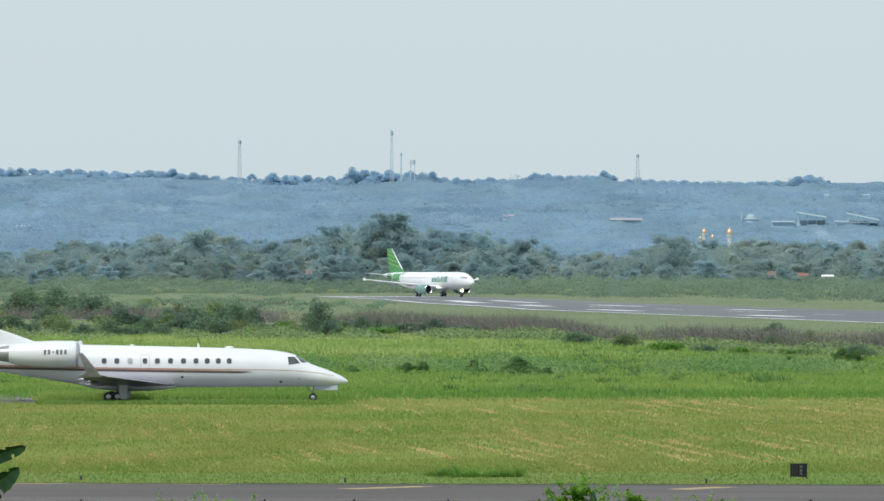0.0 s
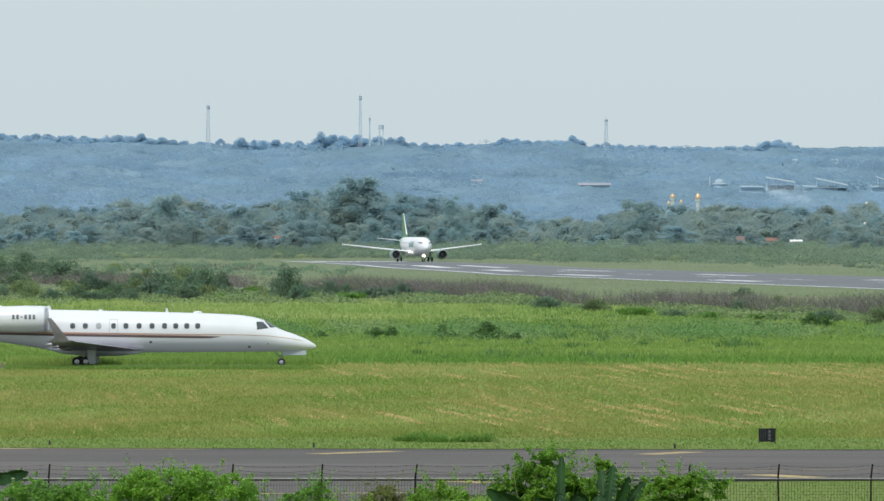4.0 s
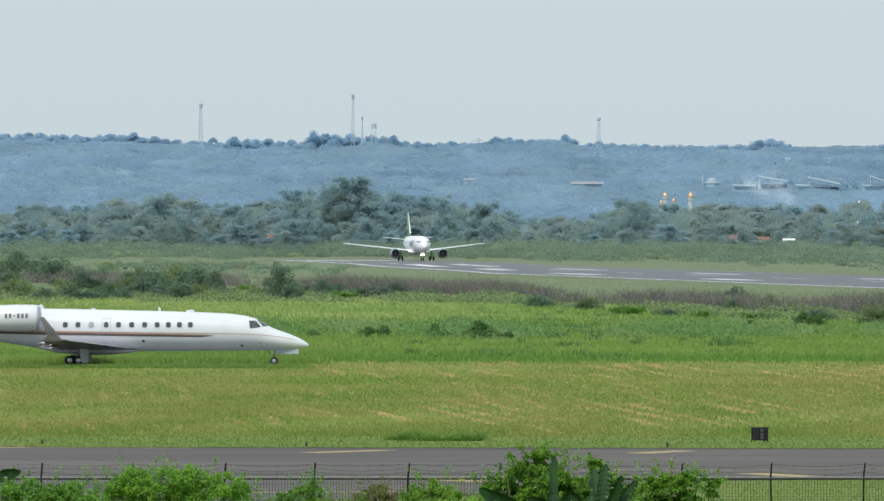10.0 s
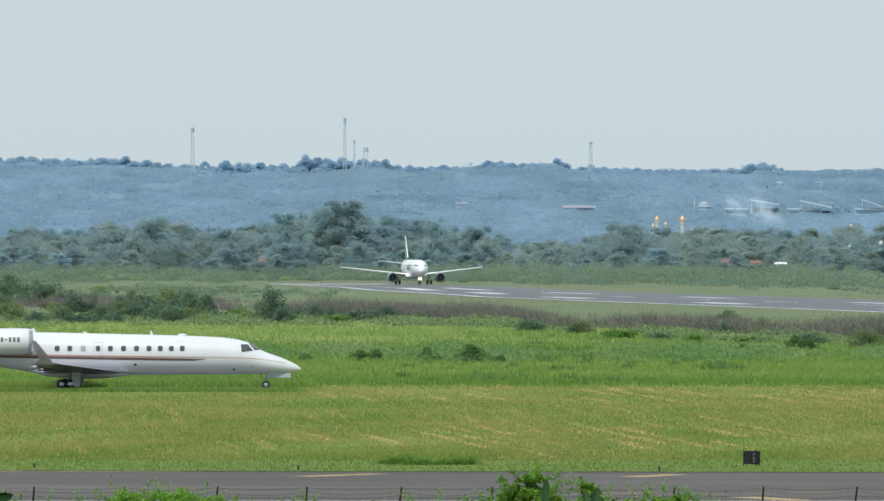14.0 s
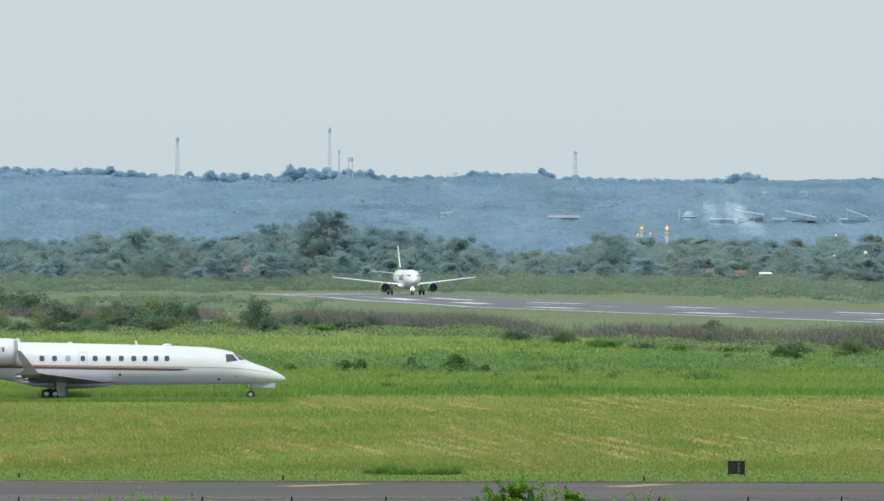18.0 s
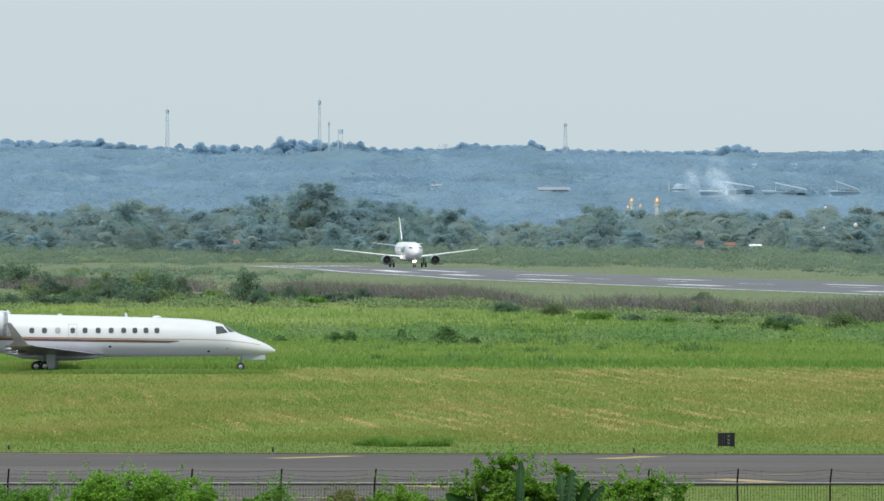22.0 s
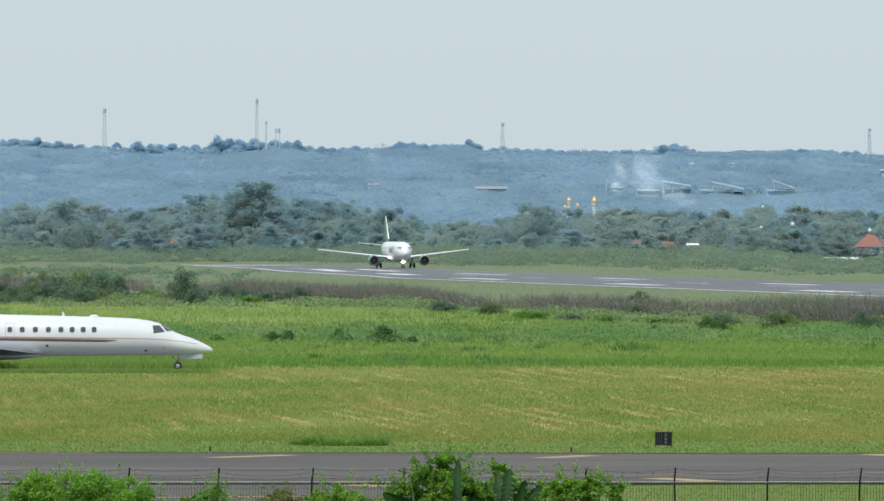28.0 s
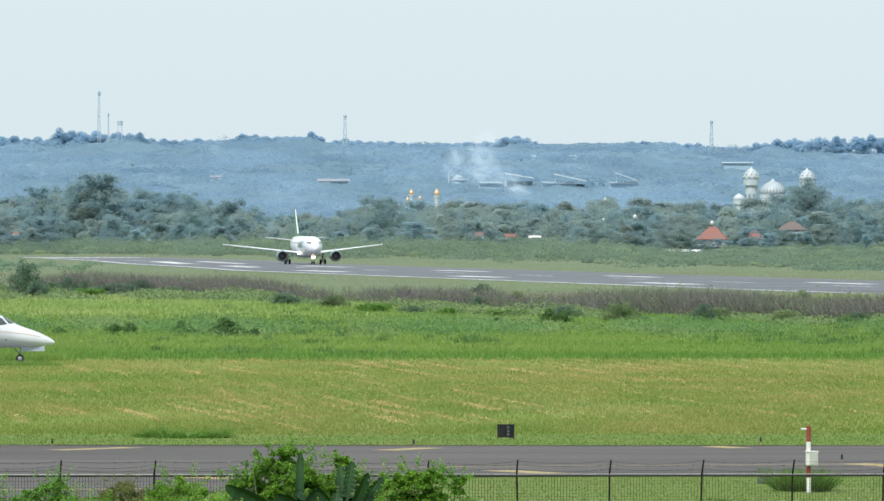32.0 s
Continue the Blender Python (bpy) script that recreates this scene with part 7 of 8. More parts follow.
for (x, y, z, w), rh, roof, wall, label, hip in HOUSES:
    house(x, y, z - 0.6, w, w * 0.8, 0.6, rh, roof, wall, label, random.uniform(-12, 12), hip, windows=2 if w > 4 else 0)
    for k in range(4):
        stand_tree(k + 1, x + (k - 1.5) * w * 0.33 + random.uniform(-0.4, 0.4), y - w * 0.5 - 4 + random.uniform(-1, 1), max(1.5, z - 0.1 - ground_z(y)) * random.uniform(0.85, 1.12), 1.6)

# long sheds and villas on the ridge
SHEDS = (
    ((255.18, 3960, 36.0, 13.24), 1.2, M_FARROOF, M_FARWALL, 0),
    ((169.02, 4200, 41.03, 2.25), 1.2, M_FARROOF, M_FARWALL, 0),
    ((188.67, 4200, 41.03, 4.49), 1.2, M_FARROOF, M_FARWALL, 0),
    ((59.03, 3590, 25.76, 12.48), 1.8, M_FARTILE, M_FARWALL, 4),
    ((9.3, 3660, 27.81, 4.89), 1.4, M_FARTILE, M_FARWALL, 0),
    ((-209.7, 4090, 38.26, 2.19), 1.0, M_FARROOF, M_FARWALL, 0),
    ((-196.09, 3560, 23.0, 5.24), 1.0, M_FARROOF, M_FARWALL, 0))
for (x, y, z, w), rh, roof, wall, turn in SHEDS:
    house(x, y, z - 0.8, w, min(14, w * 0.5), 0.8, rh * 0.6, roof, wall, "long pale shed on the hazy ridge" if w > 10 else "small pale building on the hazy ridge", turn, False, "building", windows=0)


def lean_shed(x0, z0, x1, z1, y):
    """A long open shed under one sloping roof sheet."""
    sh = thing("shed", "long shed with a bright sloping roof on the ridge", "building", pose((x0 + x1) / 2, y, 0), "sloping sheds on the ridge")
    h, low = (x1 - x0) / 2, float(canopy_zs(np.array([x0]), np.array([y]))[0])
    bm = bmesh.new()
    for yy in (-5.0, 5.0):
        for xx, zz in ((-h, z0), (h, z1)):
            for t in (0.0, 0.22):
                bm.verts.new((xx, yy, zz - t + (0.5 if yy > 0 else 0)))
    bmesh.ops.convex_hull(bm, input=bm.verts)
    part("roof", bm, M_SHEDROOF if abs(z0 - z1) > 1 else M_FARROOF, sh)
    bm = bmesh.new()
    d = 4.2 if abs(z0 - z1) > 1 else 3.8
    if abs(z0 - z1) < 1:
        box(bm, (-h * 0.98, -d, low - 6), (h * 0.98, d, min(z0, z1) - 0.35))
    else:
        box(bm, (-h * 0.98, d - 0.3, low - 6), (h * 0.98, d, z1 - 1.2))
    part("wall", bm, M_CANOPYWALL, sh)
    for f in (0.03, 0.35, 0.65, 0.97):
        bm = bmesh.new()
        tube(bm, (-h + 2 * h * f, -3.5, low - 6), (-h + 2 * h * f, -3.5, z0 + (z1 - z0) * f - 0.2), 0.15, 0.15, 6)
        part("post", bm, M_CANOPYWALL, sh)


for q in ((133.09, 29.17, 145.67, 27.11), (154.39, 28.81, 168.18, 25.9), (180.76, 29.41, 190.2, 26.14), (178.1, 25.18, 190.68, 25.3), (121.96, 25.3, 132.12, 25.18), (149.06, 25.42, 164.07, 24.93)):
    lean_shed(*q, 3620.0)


def dome_mesh(bm, r, h, z, k=20, tip=0.12):
    prof = [(1.0, 0.0), (1.06, 0.12), (1.04, 0.3), (0.92, 0.5), (0.7, 0.7), (0.42, 0.86), (0.16, 0.96), (0.03, 1.0 + tip)]
    loft(bm, [[(r * q * math.cos(math.tau * i / k), r * q * math.sin(math.tau * i / k), z + h * t) for i in range(k)] for q, t in prof])
    return bm


def minaret(name, label, x, y, z_top, z_dome, r, dome, shaft, ribs=0):
    m = thing(name, label, "tower", pose(x, y, 0))
    bm = bmesh.new()
    tube(bm, (0, 0, -1), (0, 0, z_dome - r * 0.9), r * 0.8, r * 0.8, 12)
    part("shaft", bm, shaft, m)
    bm = bmesh.new()
    tube(bm, (0, 0, z_dome - r * 0.9), (0, 0, z_dome - r * 0.15), r * 1.05, r * 1.05, 12)
    part("gallery", bm, shaft, m)
    bm = bmesh.new()
    dome_mesh(bm, r, z_top - z_dome, z_dome - r * 0.1)
    d = smooth(part("dome", bm, dome, m))
    for i in range(8 if r > 1.5 else 0):
        a = math.tau * (i + 0.5) / 8
        bm = bmesh.new()
        c = Vector((math.cos(a) * r * 0.79, math.sin(a) * r * 0.79, z_dome - r * 2.4))
        box(bm, (c.x - 0.35, c.y - 0.35, c.z - 0.9), (c.x + 0.35, c.y + 0.35, c.z + 0.9))
        part("window", bm, M_FARWINDOW, m)
    if ribs > 12:
        prof = [(1.0, 0.0), (1.06, 0.12), (1.04, 0.3), (0.92, 0.5), (0.7, 0.7), (0.42, 0.86), (0.16, 0.96)]
        for i in range(24):
            a, da = math.tau * i / 24, 0.06
            bm = bmesh.new()
            rows = [[bm.verts.new(((r * q + 0.05) * math.cos(a + e), (r * q + 0.05) * math.sin(a + e), z_dome - r * 0.1 + (z_top - z_dome) * t)) for e in (-da, da)] for q, t in prof]
            for p, q in zip(rows, rows[1:]):
                bm.faces.new((p[0], p[1], q[1], q[0]))
            part("rib", bm, M_DOMEDARK, d, "dark rib")
        ribs = 0
    for i in range(ribs):
        a = math.tau * i / ribs
        for q, t, s in ((1.06, 0.18, 0.16), (0.98, 0.45, 0.13), (0.76, 0.68, 0.1)):
            bm = bmesh.new()
            c = Vector((r * q * math.cos(a + t), r * q * math.sin(a + t), z_dome - r * 0.1 + (z_top - z_dome) * t))
            lumpy(bm, r * s, (1, 1, 1.2), 1, 1, 0.0)
            bmesh.ops.translate(bm, verts=bm.verts, vec=c)
            part("inlay", bm, M_DOMEDARK, d, "dark inlay")
    return m


minaret("mosque_tower", "white mosque tower with a patterned dome above trees", 179.82, 2720, 26.15, 22.51, 2.45, M_DOME, M_MOSQUE, 9)
minaret("mosque_tower", "white mosque tower with a patterned dome above trees", 199.28, 2740, 25.91, 22.25, 2.38, M_DOME, M_MOSQUE, 9)
hall = minaret("mosque_dome", "large white ribbed mosque dome above trees", 188.11, 2740, 22.43, 18.03, 4.03, M_DOME, M_MOSQUE, 14)
minaret("small_dome", "small white dome on a low tower among trees", 174.53, 2700, 17.71, 15.73, 1.8, M_DOME, M_MOSQUE, 0)
minaret("gilded_tower", "tower with a gilded dome above the trees", 77.61, 2700, 19.16, 17.17, 0.94, M_GOLD, M_MOSQUE, 0)
minaret("gilded_tower", "tower with a gilded dome above the trees", 69.49, 2700, 18.98, 17.53, 0.83, M_GOLD, M_MOSQUE, 0)
minaret("gilded_tower", "small gilded dome among the tree tops", 66.71, 2640, 16.45, 14.69, 0.6, M_GOLD, M_MOSQUE, 0)
minaret("gilded_tower", "small gilded dome among the tree tops", 70.59, 2640, 16.81, 15.57, 0.49, M_GOLD, M_MOSQUE, 0)
dm = thing("far_dome", "white dome on the hazy ridge", "building", pose(115.44, 3690, 27.22))
bm = bmesh.new()
loft(bm, [[(2.32 * math.cos(a) * math.cos(q), 2.32 * math.sin(a) * math.cos(q), 1.83 * math.sin(q)) for a in np.linspace(0, math.tau, 24, endpoint=False)] for q in (0.0, 0.3, 0.6, 0.9, 1.2, 1.5)])
smooth(part("dome", bm, M_FARROOF, dm))
bm = bmesh.new()
tube(bm, (0, 0, -0.6), (0, 0, -0.02), 3.66, 2.34, 24)
part("lower_roof", bm, M_FARROOF, dm)
bm = bmesh.new()
tube(bm, (0, 0, -6), (0, 0, -0.58), 3.17, 3.17, 24)
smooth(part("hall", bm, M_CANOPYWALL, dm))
bm = bmesh.new()
tube(bm, (-4.15, 0, -4), (-4.15, 0, 2.93), 0.35, 0.3, 8)
part("mast", bm, M_SHEDROOF, dm)
for x, y, z, r in ((127.55, 2440, 9.99, 0.6), (118.9, 2440, 15.04, 0.4), (118.41, 2440, 9.17, 0.36), (148.67, 2420, 8.2, 0.57)):
    t = thing("roof_tank", "white water tank above the trees", "tank", pose(x, y, z), "roof tanks")
    bm = bmesh.new()
    lumpy(bm, r, (1, 1, 1.2), 1, 2, 0.05)
    smooth(part("vessel", bm, M_WHITE, t))
    bm = bmesh.new()
    tube(bm, (0, 0, -z), (0, 0, -r * 0.8), 0.06, 0.06, 6)
    part("stand", bm, M_FARBARK, t)


# ---------------------------------------------------------------- foreground shrubs
def shrub(name, label, x, y, blobs, count, leaf, mat, seed, stems=9):
    """A leafy shrub; blobs in metres about its foot."""
    s = thing(name, label, "shrub", pose(x, y, 0))
    rng = np.random.default_rng(seed)
    fine = []
    for b in blobs:
        for _ in range(34):
            d = unit(rng.normal(0, 1, 3))
            d[2] = abs(d[2]) * 1.15 - 0.3
            q, r = rng.uniform(0.12, 0.30), rng.uniform(0.25, 1.0)
            fine.append((b[0] + d[0] * b[3] * r, b[1] + d[1] * b[4] * r, b[2] + d[2] * b[5] * r, b[3] * q, b[4] * q, b[5] * q * 0.9))
    p, d = on_blobs(rng, fine, count, -0.7, 0.8)
    # young shoots stand out of the crown
    for b in blobs:
        for _ in range(4):
            e = unit(np.array([rng.normal(0, 0.8), rng.normal(0, 0.5), rng.uniform(0.4, 1.2)]))
            a = np.array(b[:3]) + e * np.array(b[3:]) * 0.8
            m = 46
            f = rng.random(m)
            p = np.concatenate([p, a + e * (f * rng.uniform(0.2, 0.42))[:, None] + rng.normal(0, 0.035, (m, 3))])
            d = np.concatenate([d, np.repeat([e], m, 0)])
    p[:, 2] = np.maximum(p[:, 2], 0.1)
    me = soup("foliage", leaves(rng, p, d * 0.5 + np.array([[0, -0.25, 0.7]]), leaf, leaf * 0.5, 0.75), mat, 4)
    part("foliage", me, None, s)
    bm = bmesh.new()
    for i in range(stems):
        b = blobs[i % len(blobs)]
        k = Vector((b[0] + rng.uniform(-0.5, 0.5) * b[3], b[1] + rng.uniform(-0.5, 0.5) * b[4], b[2] + rng.uniform(0.1, 0.9) * b[5]))
        a = Vector((b[0] * 0.5 + rng.uniform(-0.2, 0.2), b[1] * 0.5, -0.05))
        m = (a + k) / 2 + Vector((rng.uniform(-0.2, 0.2), rng.uniform(-0.2, 0.2), 0))
        tube(bm, a, m, 0.03, 0.02, 6)
        tube(bm, m, k, 0.02, 0.006, 6)
    part("stem", bm, M_TWIG, s)
    return s


SHRUBS = (
    # centre x, distance, list of (x, top, half width) lobes
    ("left_thicket", 172.0, M_SHRUB, 0.095, [(-6.43, 3.74, 0.63), (-5.85, 3.7, 0.52), (-5.22, 3.74, 0.69), (-4.65, 3.64, 0.57), (-4.24, 3.41, 0.4), (-6.14, 3.41, 0.69), (-5.45, 3.37, 0.8), (-6.71, 3.52, 0.4)]),
    ("left_thicket", 176.0, M_SHRUB_DARK, 0.10, [(-8.99, 3.37, 0.53), (-8.4, 3.39, 0.59), (-7.87, 3.37, 0.53), (-7.52, 3.11, 0.47), (-9.58, 3.29, 0.59), (-10.28, 3.25, 0.59), (-8.52, 2.99, 0.82)]),
    ("low_shrub", 182.0, M_SHRUB_DARK, 0.085, [(-2.91, 3.11, 0.24), (-3.21, 3.02, 0.3), (-3.58, 2.83, 0.36), (-2.85, 2.83, 0.43), (-3.46, 2.62, 0.55)]),
    ("dry_shrub", 184.0, M_SHRUB_DRY, 0.075, [(-1.53, 3.05, 0.43), (-1.89, 2.86, 0.49), (-1.16, 2.8, 0.49), (-2.26, 2.62, 0.55), (-1.53, 2.54, 0.61)]),
    ("round_shrub", 180.0, M_SHRUB, 0.085, [(-0.35, 3.29, 0.48), (-0.71, 3.13, 0.42), (0.07, 3.13, 0.42), (-0.35, 2.89, 0.72)]),
    ("tall_shrub", 168.0, M_SHRUB, 0.105, [(1.81, 4.2, 0.47), (1.47, 3.98, 0.39), (2.14, 3.95, 0.45), (2.43, 3.7, 0.39), (1.08, 3.7, 0.36), (0.8, 3.47, 0.25), (1.64, 3.53, 0.62), (2.65, 3.47, 0.45), (2.09, 3.14, 0.67)]),
    ("slim_shrub", 166.0, M_SHRUB, 0.105, [(2.95, 4.0, 0.2), (3.08, 3.76, 0.24), (3.23, 3.48, 0.33), (2.95, 3.2, 0.33)]),
    ("right_shrub", 170.0, M_SHRUB, 0.105, [(4.44, 3.72, 0.43), (4.1, 3.58, 0.32), (4.84, 3.64, 0.28), (4.22, 3.24, 0.45), (4.78, 3.19, 0.4), (5.35, 3.5, 0.16), (5.24, 3.07, 0.34), (4.5, 2.94, 0.57)]),
    ("low_shrub", 178.0, M_SHRUB_DARK, 0.09, [(-10.04, 2.95, 0.59), (-9.21, 3.03, 0.65), (-8.26, 2.98, 0.65), (-7.37, 3.1, 0.48), (-7.07, 2.93, 0.54), (-4.09, 2.95, 0.48), (-3.74, 2.81, 0.48)]),
    ("round_shrub", 181.0, M_SHRUB, 0.085, [(-2.59, 2.77, 0.54), (-1.86, 2.69, 0.54), (-1.02, 2.74, 0.54), (0.56, 2.83, 0.48), (0.19, 2.69, 0.48)]),
    ("low_shrub", 174.0, M_SHRUB, 0.09, [(3.68, 3.17, 0.35), (3.91, 2.94, 0.47), (3.21, 2.8, 0.52), (1.35, 2.73, 0.52), (0.65, 2.69, 0.47)]),
    ("low_shrub", 190.0, M_SHRUB_DARK, 0.085, [(6.43, 2.14, 0.51), (7.19, 2.04, 0.57), (8.08, 1.94, 0.64), (11.63, 2.19, 0.38), (12.14, 2.09, 0.44)]),
)
NAMES = {"left_thicket": "dense bright green leafy thicket in front of the fence", "low_shrub": "low green shrub in front of the fence", "dry_shrub": "half-dry brownish shrub in front of the fence",
         "round_shrub": "rounded bright green shrub in front of the fence", "tall_shrub": "tall bright green shrub with small leaves", "slim_shrub": "slim green shrub beside banana leaves", "right_shrub": "bright green shrub with bare stems showing"}
for i, (nm, y, mat, leaf, lobes) in enumerate(SHRUBS):
    cx = sum(l[0] for l in lobes) / len(lobes)
    rng = np.random.default_rng(100 + i)
    blobs = [(x - cx, rng.uniform(-0.5, 0.5), top - w * 0.95, w, w * 1.1, w * 0.95) for x, top, w in lobes]
    blobs += [(b[0] * 0.9, b[1], max(0.5, b[2] - b[5] * 1.3), b[3] * 1.1, b[4], b[5]) for b in blobs]
    shrub("shrub", NAMES[nm], cx, y, blobs, int(8200 * len(lobes)), leaf * 0.64, mat, 200 + i, 26)


def arching(rng, p, height, width, bend):
    """Long blades in three pieces that bow over: (k, 3, 4, 3) corners."""
    k = len(p)
    a = rng.uniform(0, math.tau, k)
    out = np.stack([np.cos(a), np.sin(a), np.zeros(k)], 1)
    side = np.stack([-out[:, 1], out[:, 0], np.zeros(k)], 1) * (width * rng.uniform(0.7, 1.3, k))[:, None] * 0.5
    b = (bend * rng.uniform(0.3, 1.3, k) * height)[:, None]
    up = np.array([[0, 0, 1.0]]) * height[:, None]
    q = [p, p + up * 0.55 + out * b * 0.18, p + up * 0.9 + out * b * 0.5, p + up * (1.0 - 0.15 * rng.random(k))[:, None] + out * b]
    w = [1.0, 1.0, 0.7, 0.08]
    f = [np.stack([q[i] - side * w[i], q[i] + side * w[i], q[i + 1] + side * w[i + 1], q[i + 1] - side * w[i + 1]], 1) for i in range(3)]
    return np.stack(f, 1)


def near_grass():
    """Tall grass before and between the shrubs."""
    rng = np.random.default_rng(91)
    us = [-0.06711, -0.0484, -0.02433, -0.01765, -0.00963, -0.0016, 0.00374, 0.00775]
    for name, mat, k, d, ys, w, bend, label in (
            ("tall_grass", M_BLADE, 12000, 163.0, (2.4, 2.5, 2.72, 3.02, 3.15, 3.26, 3.40, 3.28), 0.028, 0.35, "tall arching green grass before the shrubs"),
            ("pale_tall_grass", M_SEED, 1300, 162.0, (2.5, 2.6, 2.85, 3.2, 3.32, 3.44, 3.55, 3.39), 0.02, 0.4, "pale long blades among the tall grass"),
            ("back_grass", M_BLADE, 9000, 196.0, (1.83, 1.96, 2.12, 2.23, 2.23, 2.23, 2.23, 2.23), 0.035, 0.3, "tall green grass between the shrubs and the fence")):
        y = d + rng.uniform(-4, 5, k)
        u = rng.uniform(us[0], us[-1], k)
        top = np.interp(u, us, ys)
        p = np.stack([u * y, y, np.zeros(k)], 1)
        stuff(name, soup(name, arching(rng, p, top * rng.uniform(0.7, 1.02, k), w, bend), mat, 4), label, "grass")


near_grass()


def shrub_undergrowth():
    """Leafy growth that fills the thicket between and under its shrubs."""
    rng = np.random.default_rng(95)
    k = 9000
    u = rng.uniform(-0.06711, -0.02099, k)
    y = rng.uniform(160, 170, k)
    z = np.interp(u, [-0.06711, -0.0484, -0.02099], [2.9, 2.95, 2.75]) * rng.uniform(0.55, 1.0, k) + 0.15 * np.sin(u * 900) + 0.1 * np.sin(u * 2300)
    q = leaves(rng, np.stack([u * y, y, z], 1), np.array([[0, -0.5, 0.7]]), 0.085, 0.045, 0.7)
    stuff("shrub_undergrowth", soup("shrub_undergrowth", q, M_SHRUB_DARK, 4), "leafy green growth under the thicket", "shrub")


shrub_undergrowth()


# ---------------------------------------------------------------- banana plants
def banana_leaf(parent, base, tip, width, droop, seed, torn=0):
    """One long leaf from base to tip, folded along its rib; torn: number of rips."""
    rng = np.random.default_rng(seed)
    a, t = Vector(base), Vector(tip)
    side = (t - a).cross(Vector((0, 1, 0.25))).normalized()
    up = side.cross(t - a).normalized()
    n = 26
    bm = bmesh.new()
    rib = []
    for i in range(n + 1):
        f = i / n
        c = a.lerp(t, f) + Vector((0, 0, droop * math.sin(math.pi * f)))
        w = width * 0.5 * min(1.0, (f / 0.12) ** 0.6) * math.sqrt(max(0.0, 1 - max(0, (f - 0.5) / 0.5) ** 2.4))
        rib.append((c, w))
    for s in (-1, 1):
        prev = None
        cut = {int(rng.integers(4, n - 2)) for _ in range(torn)}
        for i, (c, w) in enumerate(rib):
            fold = up * (-0.28 * w) + Vector((0, 0, -0.25 * w))
            edge = bm.verts.new(c + side * s * w * rng.uniform(0.88, 1.03) + fold + up * (w * 0.16 * math.sin(i * 1.9 + s)))
            mid = bm.verts.new(c + side * s * w * 0.5 + fold * 0.3)
            root = bm.verts.new(c)
            if prev:
                if i in cut:
                    e2 = bm.verts.new(c + side * s * w * 0.9 + fold + (a - t).normalized() * 0.05 * (t - a).length + Vector((0, 0, -0.3 * w)))
                    bm.faces.new((prev[0], prev[1], e2))
                    bm.faces.new((prev[1], prev[2], root, mid))
                else:
                    bm.faces.new((prev[0], prev[1], mid, edge))
                    bm.faces.new((prev[1], prev[2], root, mid))
            prev = (edge, mid, root)
    bmesh.ops.recalc_face_normals(bm, faces=bm.faces)
    leaf = smooth(part("leaf", bm, M_BANANA, parent), 60)
    bm = bmesh.new()
    for (c0, w0), (c1, w1) in zip(rib, rib[1:]):
        tube(bm, c0 + up * 0.004, c1 + up * 0.004, 0.006, 0.005, 6, False)
    part("midrib", bm, M_RIB, leaf, "pale midrib")
    return leaf


def banana(label, x, y, foot, specs):
    b = thing("banana_plant", label, "plant", pose(x, y, 0))
    bm = bmesh.new()
    tube(bm, (0, 0, -0.05), (0.03, 0, foot * 0.6), 0.12, 0.1, 12)
    tube(bm, (0.03, 0, foot * 0.6), (0, 0, foot), 0.1, 0.05, 12)
    smooth(part("stem", bm, M_RIB, b, "pale green stem"))
    for i, (bx, bz, tx, tz, ty, w, dr, torn) in enumerate(specs):
        banana_leaf(b, (bx - x, 0.0, bz), (tx - x, ty, tz), w, dr, int(abs(x) * 10) + i, torn)
        bm = bmesh.new()
        tube(bm, (0, 0, foot * 0.9), (bx - x, 0.0, bz), 0.03, 0.018, 8)
        part("leaf_stalk", bm, M_RIB, b)
    return b


BD = 158.0
banana("banana plant with broad dark green leaves", 2.12, BD, 1.9, (
    (1.86, 2.83, 0.57, 3.67, -0.3, 0.33, 0.1, 1), (2.6, 2.88, 1.49, 3.5, -0.4, 0.31, 0.08, 1), (1.54, 2.78, 0.7, 3.17, -0.4, 0.28, 0.06, 1),
    (1.96, 3.36, 1.99, 4.29, 0.1, 0.17, 0.0, 0), (1.99, 3.14, 2.6, 3.2, 0.2, 0.3, 0.35, 3), (2.07, 3.46, 1.86, 3.14, -0.3, 0.26, 0.2, 3)))
banana("young banana plant with upright leaves", 2.94, BD + 1.5, 1.9, (
    (2.89, 3.36, 2.99, 4.07, 0.1, 0.24, 0.0, 3), (2.81, 3.25, 2.76, 4.01, 0.2, 0.2, 0.0, 4), (3.02, 3.14, 3.28, 3.86, -0.2, 0.22, 0.03, 5),
    (2.76, 3.46, 2.6, 2.88, -0.3, 0.22, 0.2, 3), (3.18, 3.2, 3.57, 3.76, 0.1, 0.22, 0.05, 5), (2.92, 2.88, 3.44, 3.14, -0.3, 0.2, 0.1, 2)))
banana("tall banana plant with torn dark leaves", -8.97, 140.0, 4.2, (
    (-8.83, 5.08, -7.65, 5.52, 0.0, 0.26, 0.03, 3), (-8.83, 4.23, -7.77, 5.17, 0.1, 0.36, 0.05, 6), (-8.74, 4.14, -7.08, 4.51, 0.0, 0.28, 0.05, 5),
    (-9.02, 4.89, -9.77, 5.54, 0.2, 0.4, 0.1, 4), (-9.02, 5.08, -9.21, 6.39, 0.0, 0.4, 0.0, 3)))

# ---------------------------------------------------------------- smoke
SMOKE = []


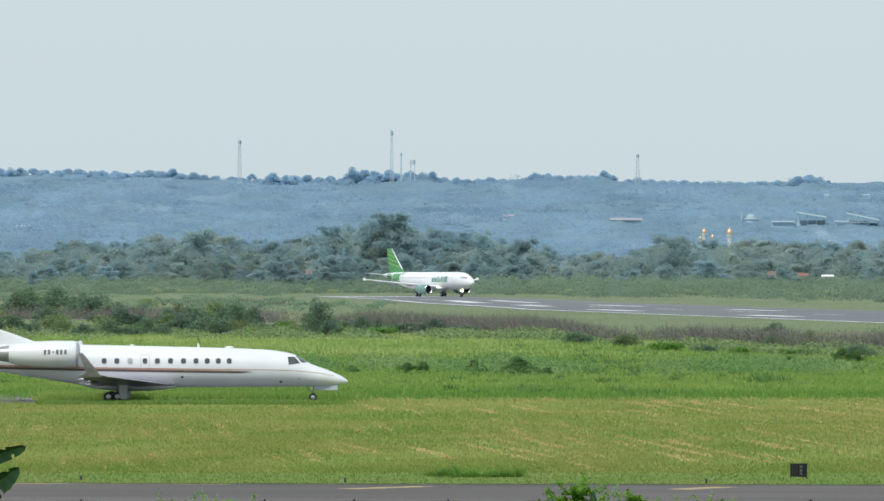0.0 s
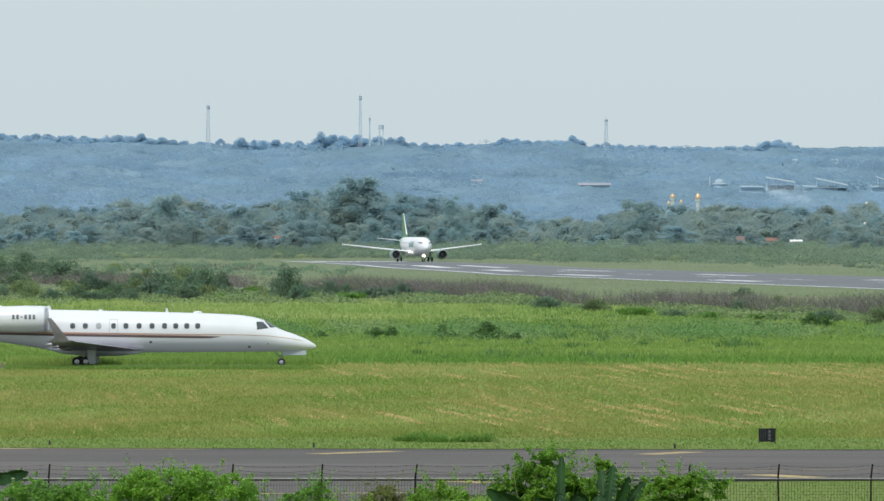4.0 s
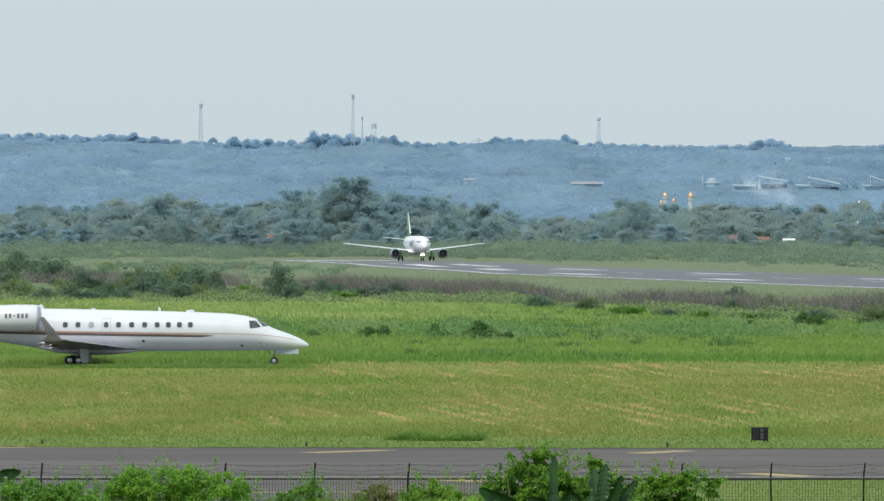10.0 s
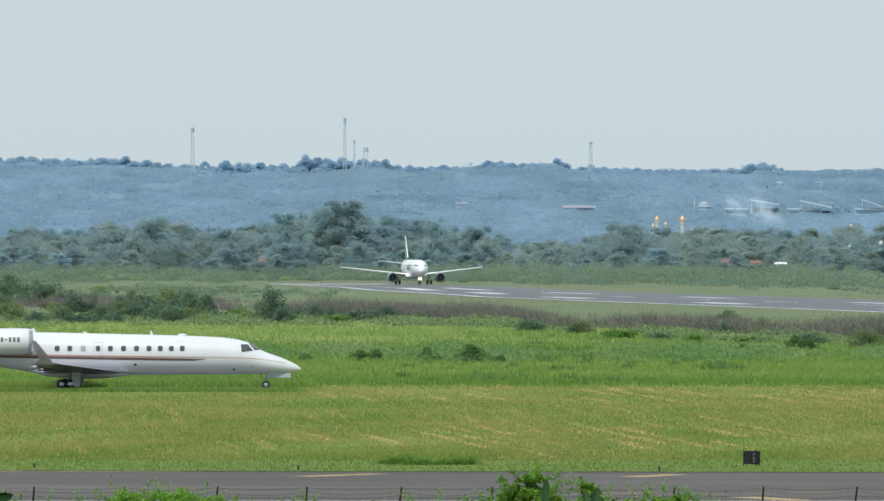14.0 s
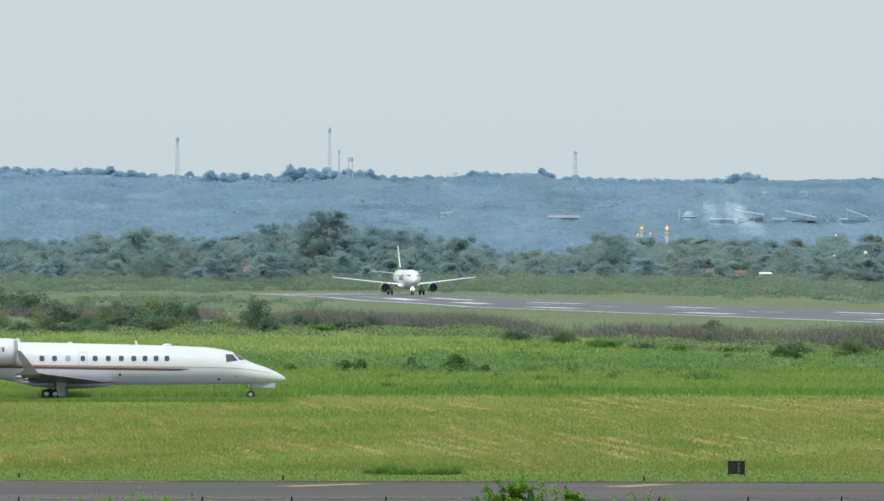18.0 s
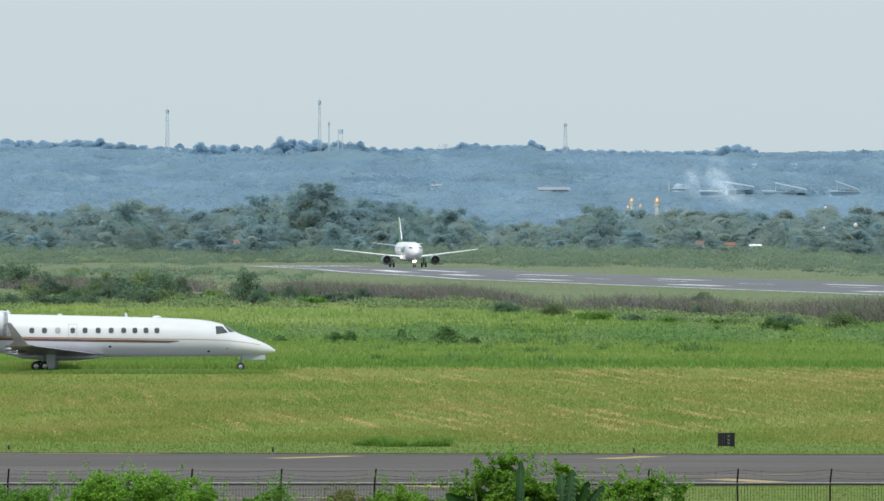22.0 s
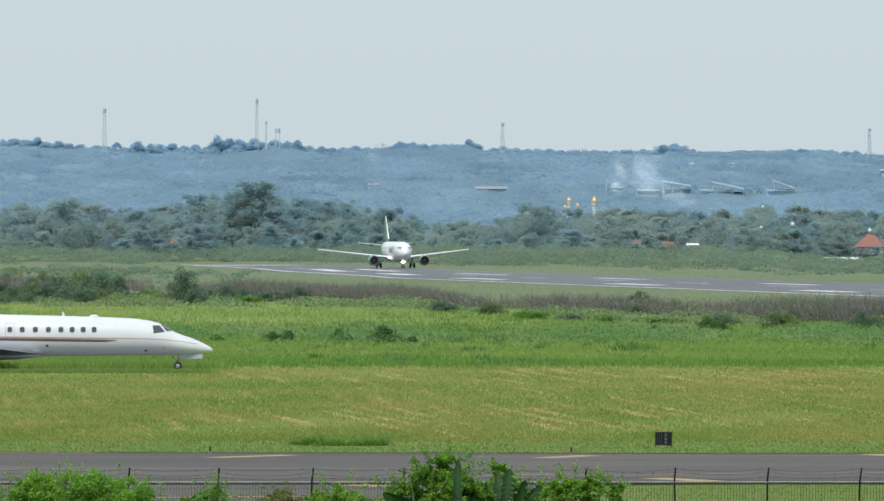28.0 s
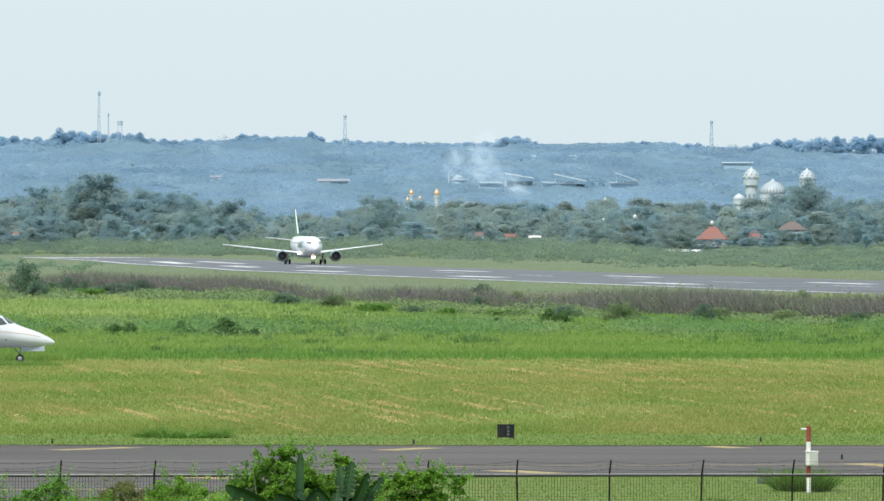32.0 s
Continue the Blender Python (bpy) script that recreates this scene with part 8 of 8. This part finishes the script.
def smoke_puffs():
    rng = random.Random(7)
    group = []
    for i in range(15):
        r = 2.6 + 3.4 * (i * 7 % 15) / 14.0
        bm = bmesh.new()
        k = 20
        hub = bm.verts.new((0, -0.3 * r, 0))
        rings = [[bm.verts.new((1.5 * r * q * math.cos(math.tau * j / k), -0.3 * r * (1 - q * q), r * q * math.sin(math.tau * j / k))) for j in range(k)] for q in (0.25, 0.5, 0.75, 1.0)]
        for j in range(k):
            bm.faces.new((hub, rings[0][j], rings[0][(j + 1) % k]))
            for a, b in zip(rings, rings[1:]):
                bm.faces.new((a[j], b[j], b[(j + 1) % k], a[(j + 1) % k]))
        ob = smooth(part("smoke_puff", bm, M_SMOKE, None), 180)
        tagged(ob, "thin pale smoke puff drifting above the trees", "smoke", "smoke from a distant fire")
        SMOKE.append((ob, i))


smoke_puffs()


# ---------------------------------------------------------------- movement
def motions():
    path = [
        (0, -13.77, 2059.7, -0.220, -53.62), (0.5, -13.18, 2058.6, -0.220, -58.63), (1, -12.55, 2057.5, -0.220, -63.15),
        (1.5, -11.99, 2056.4, -0.220, -67.17), (2, -11.52, 2055.3, -0.220, -70.68), (2.5, -11.05, 2054.2, -0.220, -73.69),
        (3, -10.60, 2053.1, -0.220, -76.21), (3.5, -10.22, 2052.0, -0.220, -78.41), (5.5, -9.31, 2047.6, -0.220, -82.74),
        (6, -9.03, 2045.4, -0.220, -82.79), (7, -8.72, 2043.1, -0.220, -82.88), (8, -8.40, 2040.7, -0.220, -82.96),
        (9, -8.08, 2038.3, -0.220, -82.97), (10, -7.76, 2035.9, -0.220, -82.98), (11, -7.42, 2033.4, -0.220, -82.99),
        (12, -7.05, 2030.6, -0.220, -83.00), (13, -6.71, 2028.0, -0.220, -83.01), (14, -6.40, 2025.7, -0.220, -83.02),
        (15, -6.13, 2023.6, -0.220, -83.03), (15.5, -5.96, 2022.4, -0.220, -83.03), (17.5, -4.81, 2013.7, -0.220, -83.06),
        (18, -4.52, 2011.5, -0.220, -83.07), (19, -4.08, 2008.2, -0.220, -83.08), (19.5, -3.67, 2005.1, -0.220, -83.10),
        (20, -3.33, 2002.6, -0.220, -83.10), (20.5, -2.99, 2000.0, -0.220, -83.07), (21, -2.64, 1997.4, -0.220, -83.02),
        (21.5, -2.19, 1994.0, -0.220, -82.99), (22, -1.66, 1990.0, -0.220, -82.95), (22.5, -1.09, 1985.7, -0.220, -82.92),
        (23, -0.39, 1980.5, -0.220, -82.89), (23.5, 0.34, 1975.0, -0.220, -82.85), (24, 1.07, 1969.5, -0.220, -82.81),
        (24.5, 1.89, 1963.4, -0.220, -82.78), (25, 2.72, 1957.1, -0.220, -82.74), (25.5, 3.57, 1950.7, -0.220, -82.70),
        (27.5, 8.41, 1914.3, -0.220, -82.61), (28, 9.80, 1903.8, -0.223, -82.59), (28.5, 11.31, 1892.5, -0.241, -82.67),
        (29, 12.86, 1880.8, -0.273, -82.74), (29.5, 14.43, 1869.0, -0.316, -82.82), (30, 16.16, 1856.0, -0.370, -82.90),
        (30.5, 17.98, 1842.3, -0.428, -82.99), (31, 19.76, 1829.0, -0.481, -83.07), (31.5, 21.59, 1815.2, -0.523, -83.15),
        (32, 23.63, 1799.9, -0.548, -83.25)]
    walk(airliner, [(t, pose(x, y, z + 0.06, 0, 0, turn)) for t, x, y, z, turn in path])
    # smoke rises from the foot of the plume and drifts aside
    rng = random.Random(3)
    fx, fy, fz = 140.63, 3350.0, 17.89
    for ob, i in SMOKE:
        start = -5.0 + 2.4 * i
        rise, drift = rng.uniform(0.5, 1.1), rng.uniform(0.8, 1.5)
        dy = -60.0 + 8.0 * i
        rows = []
        for k in range(17):
            t = 2.0 * k
            age = t - start
            if age < 0:
                dx, z = 0.0, fz - 22.0 + 0.2 * max(age, -20)
            else:
                dx, z = -drift * (16.0 * (1 - math.exp(-age / 9.0)) + 0.45 * age), fz - 22.0 + 23.0 * (1 - math.exp(-age / 1.6)) + rise * 0.62 * age
            rows.append((t, pose(fx + dx, fy + dy, z, 0, 18.0 + 2.0 * max(0.0, age), 0)))
        walk(ob, rows)


motions()
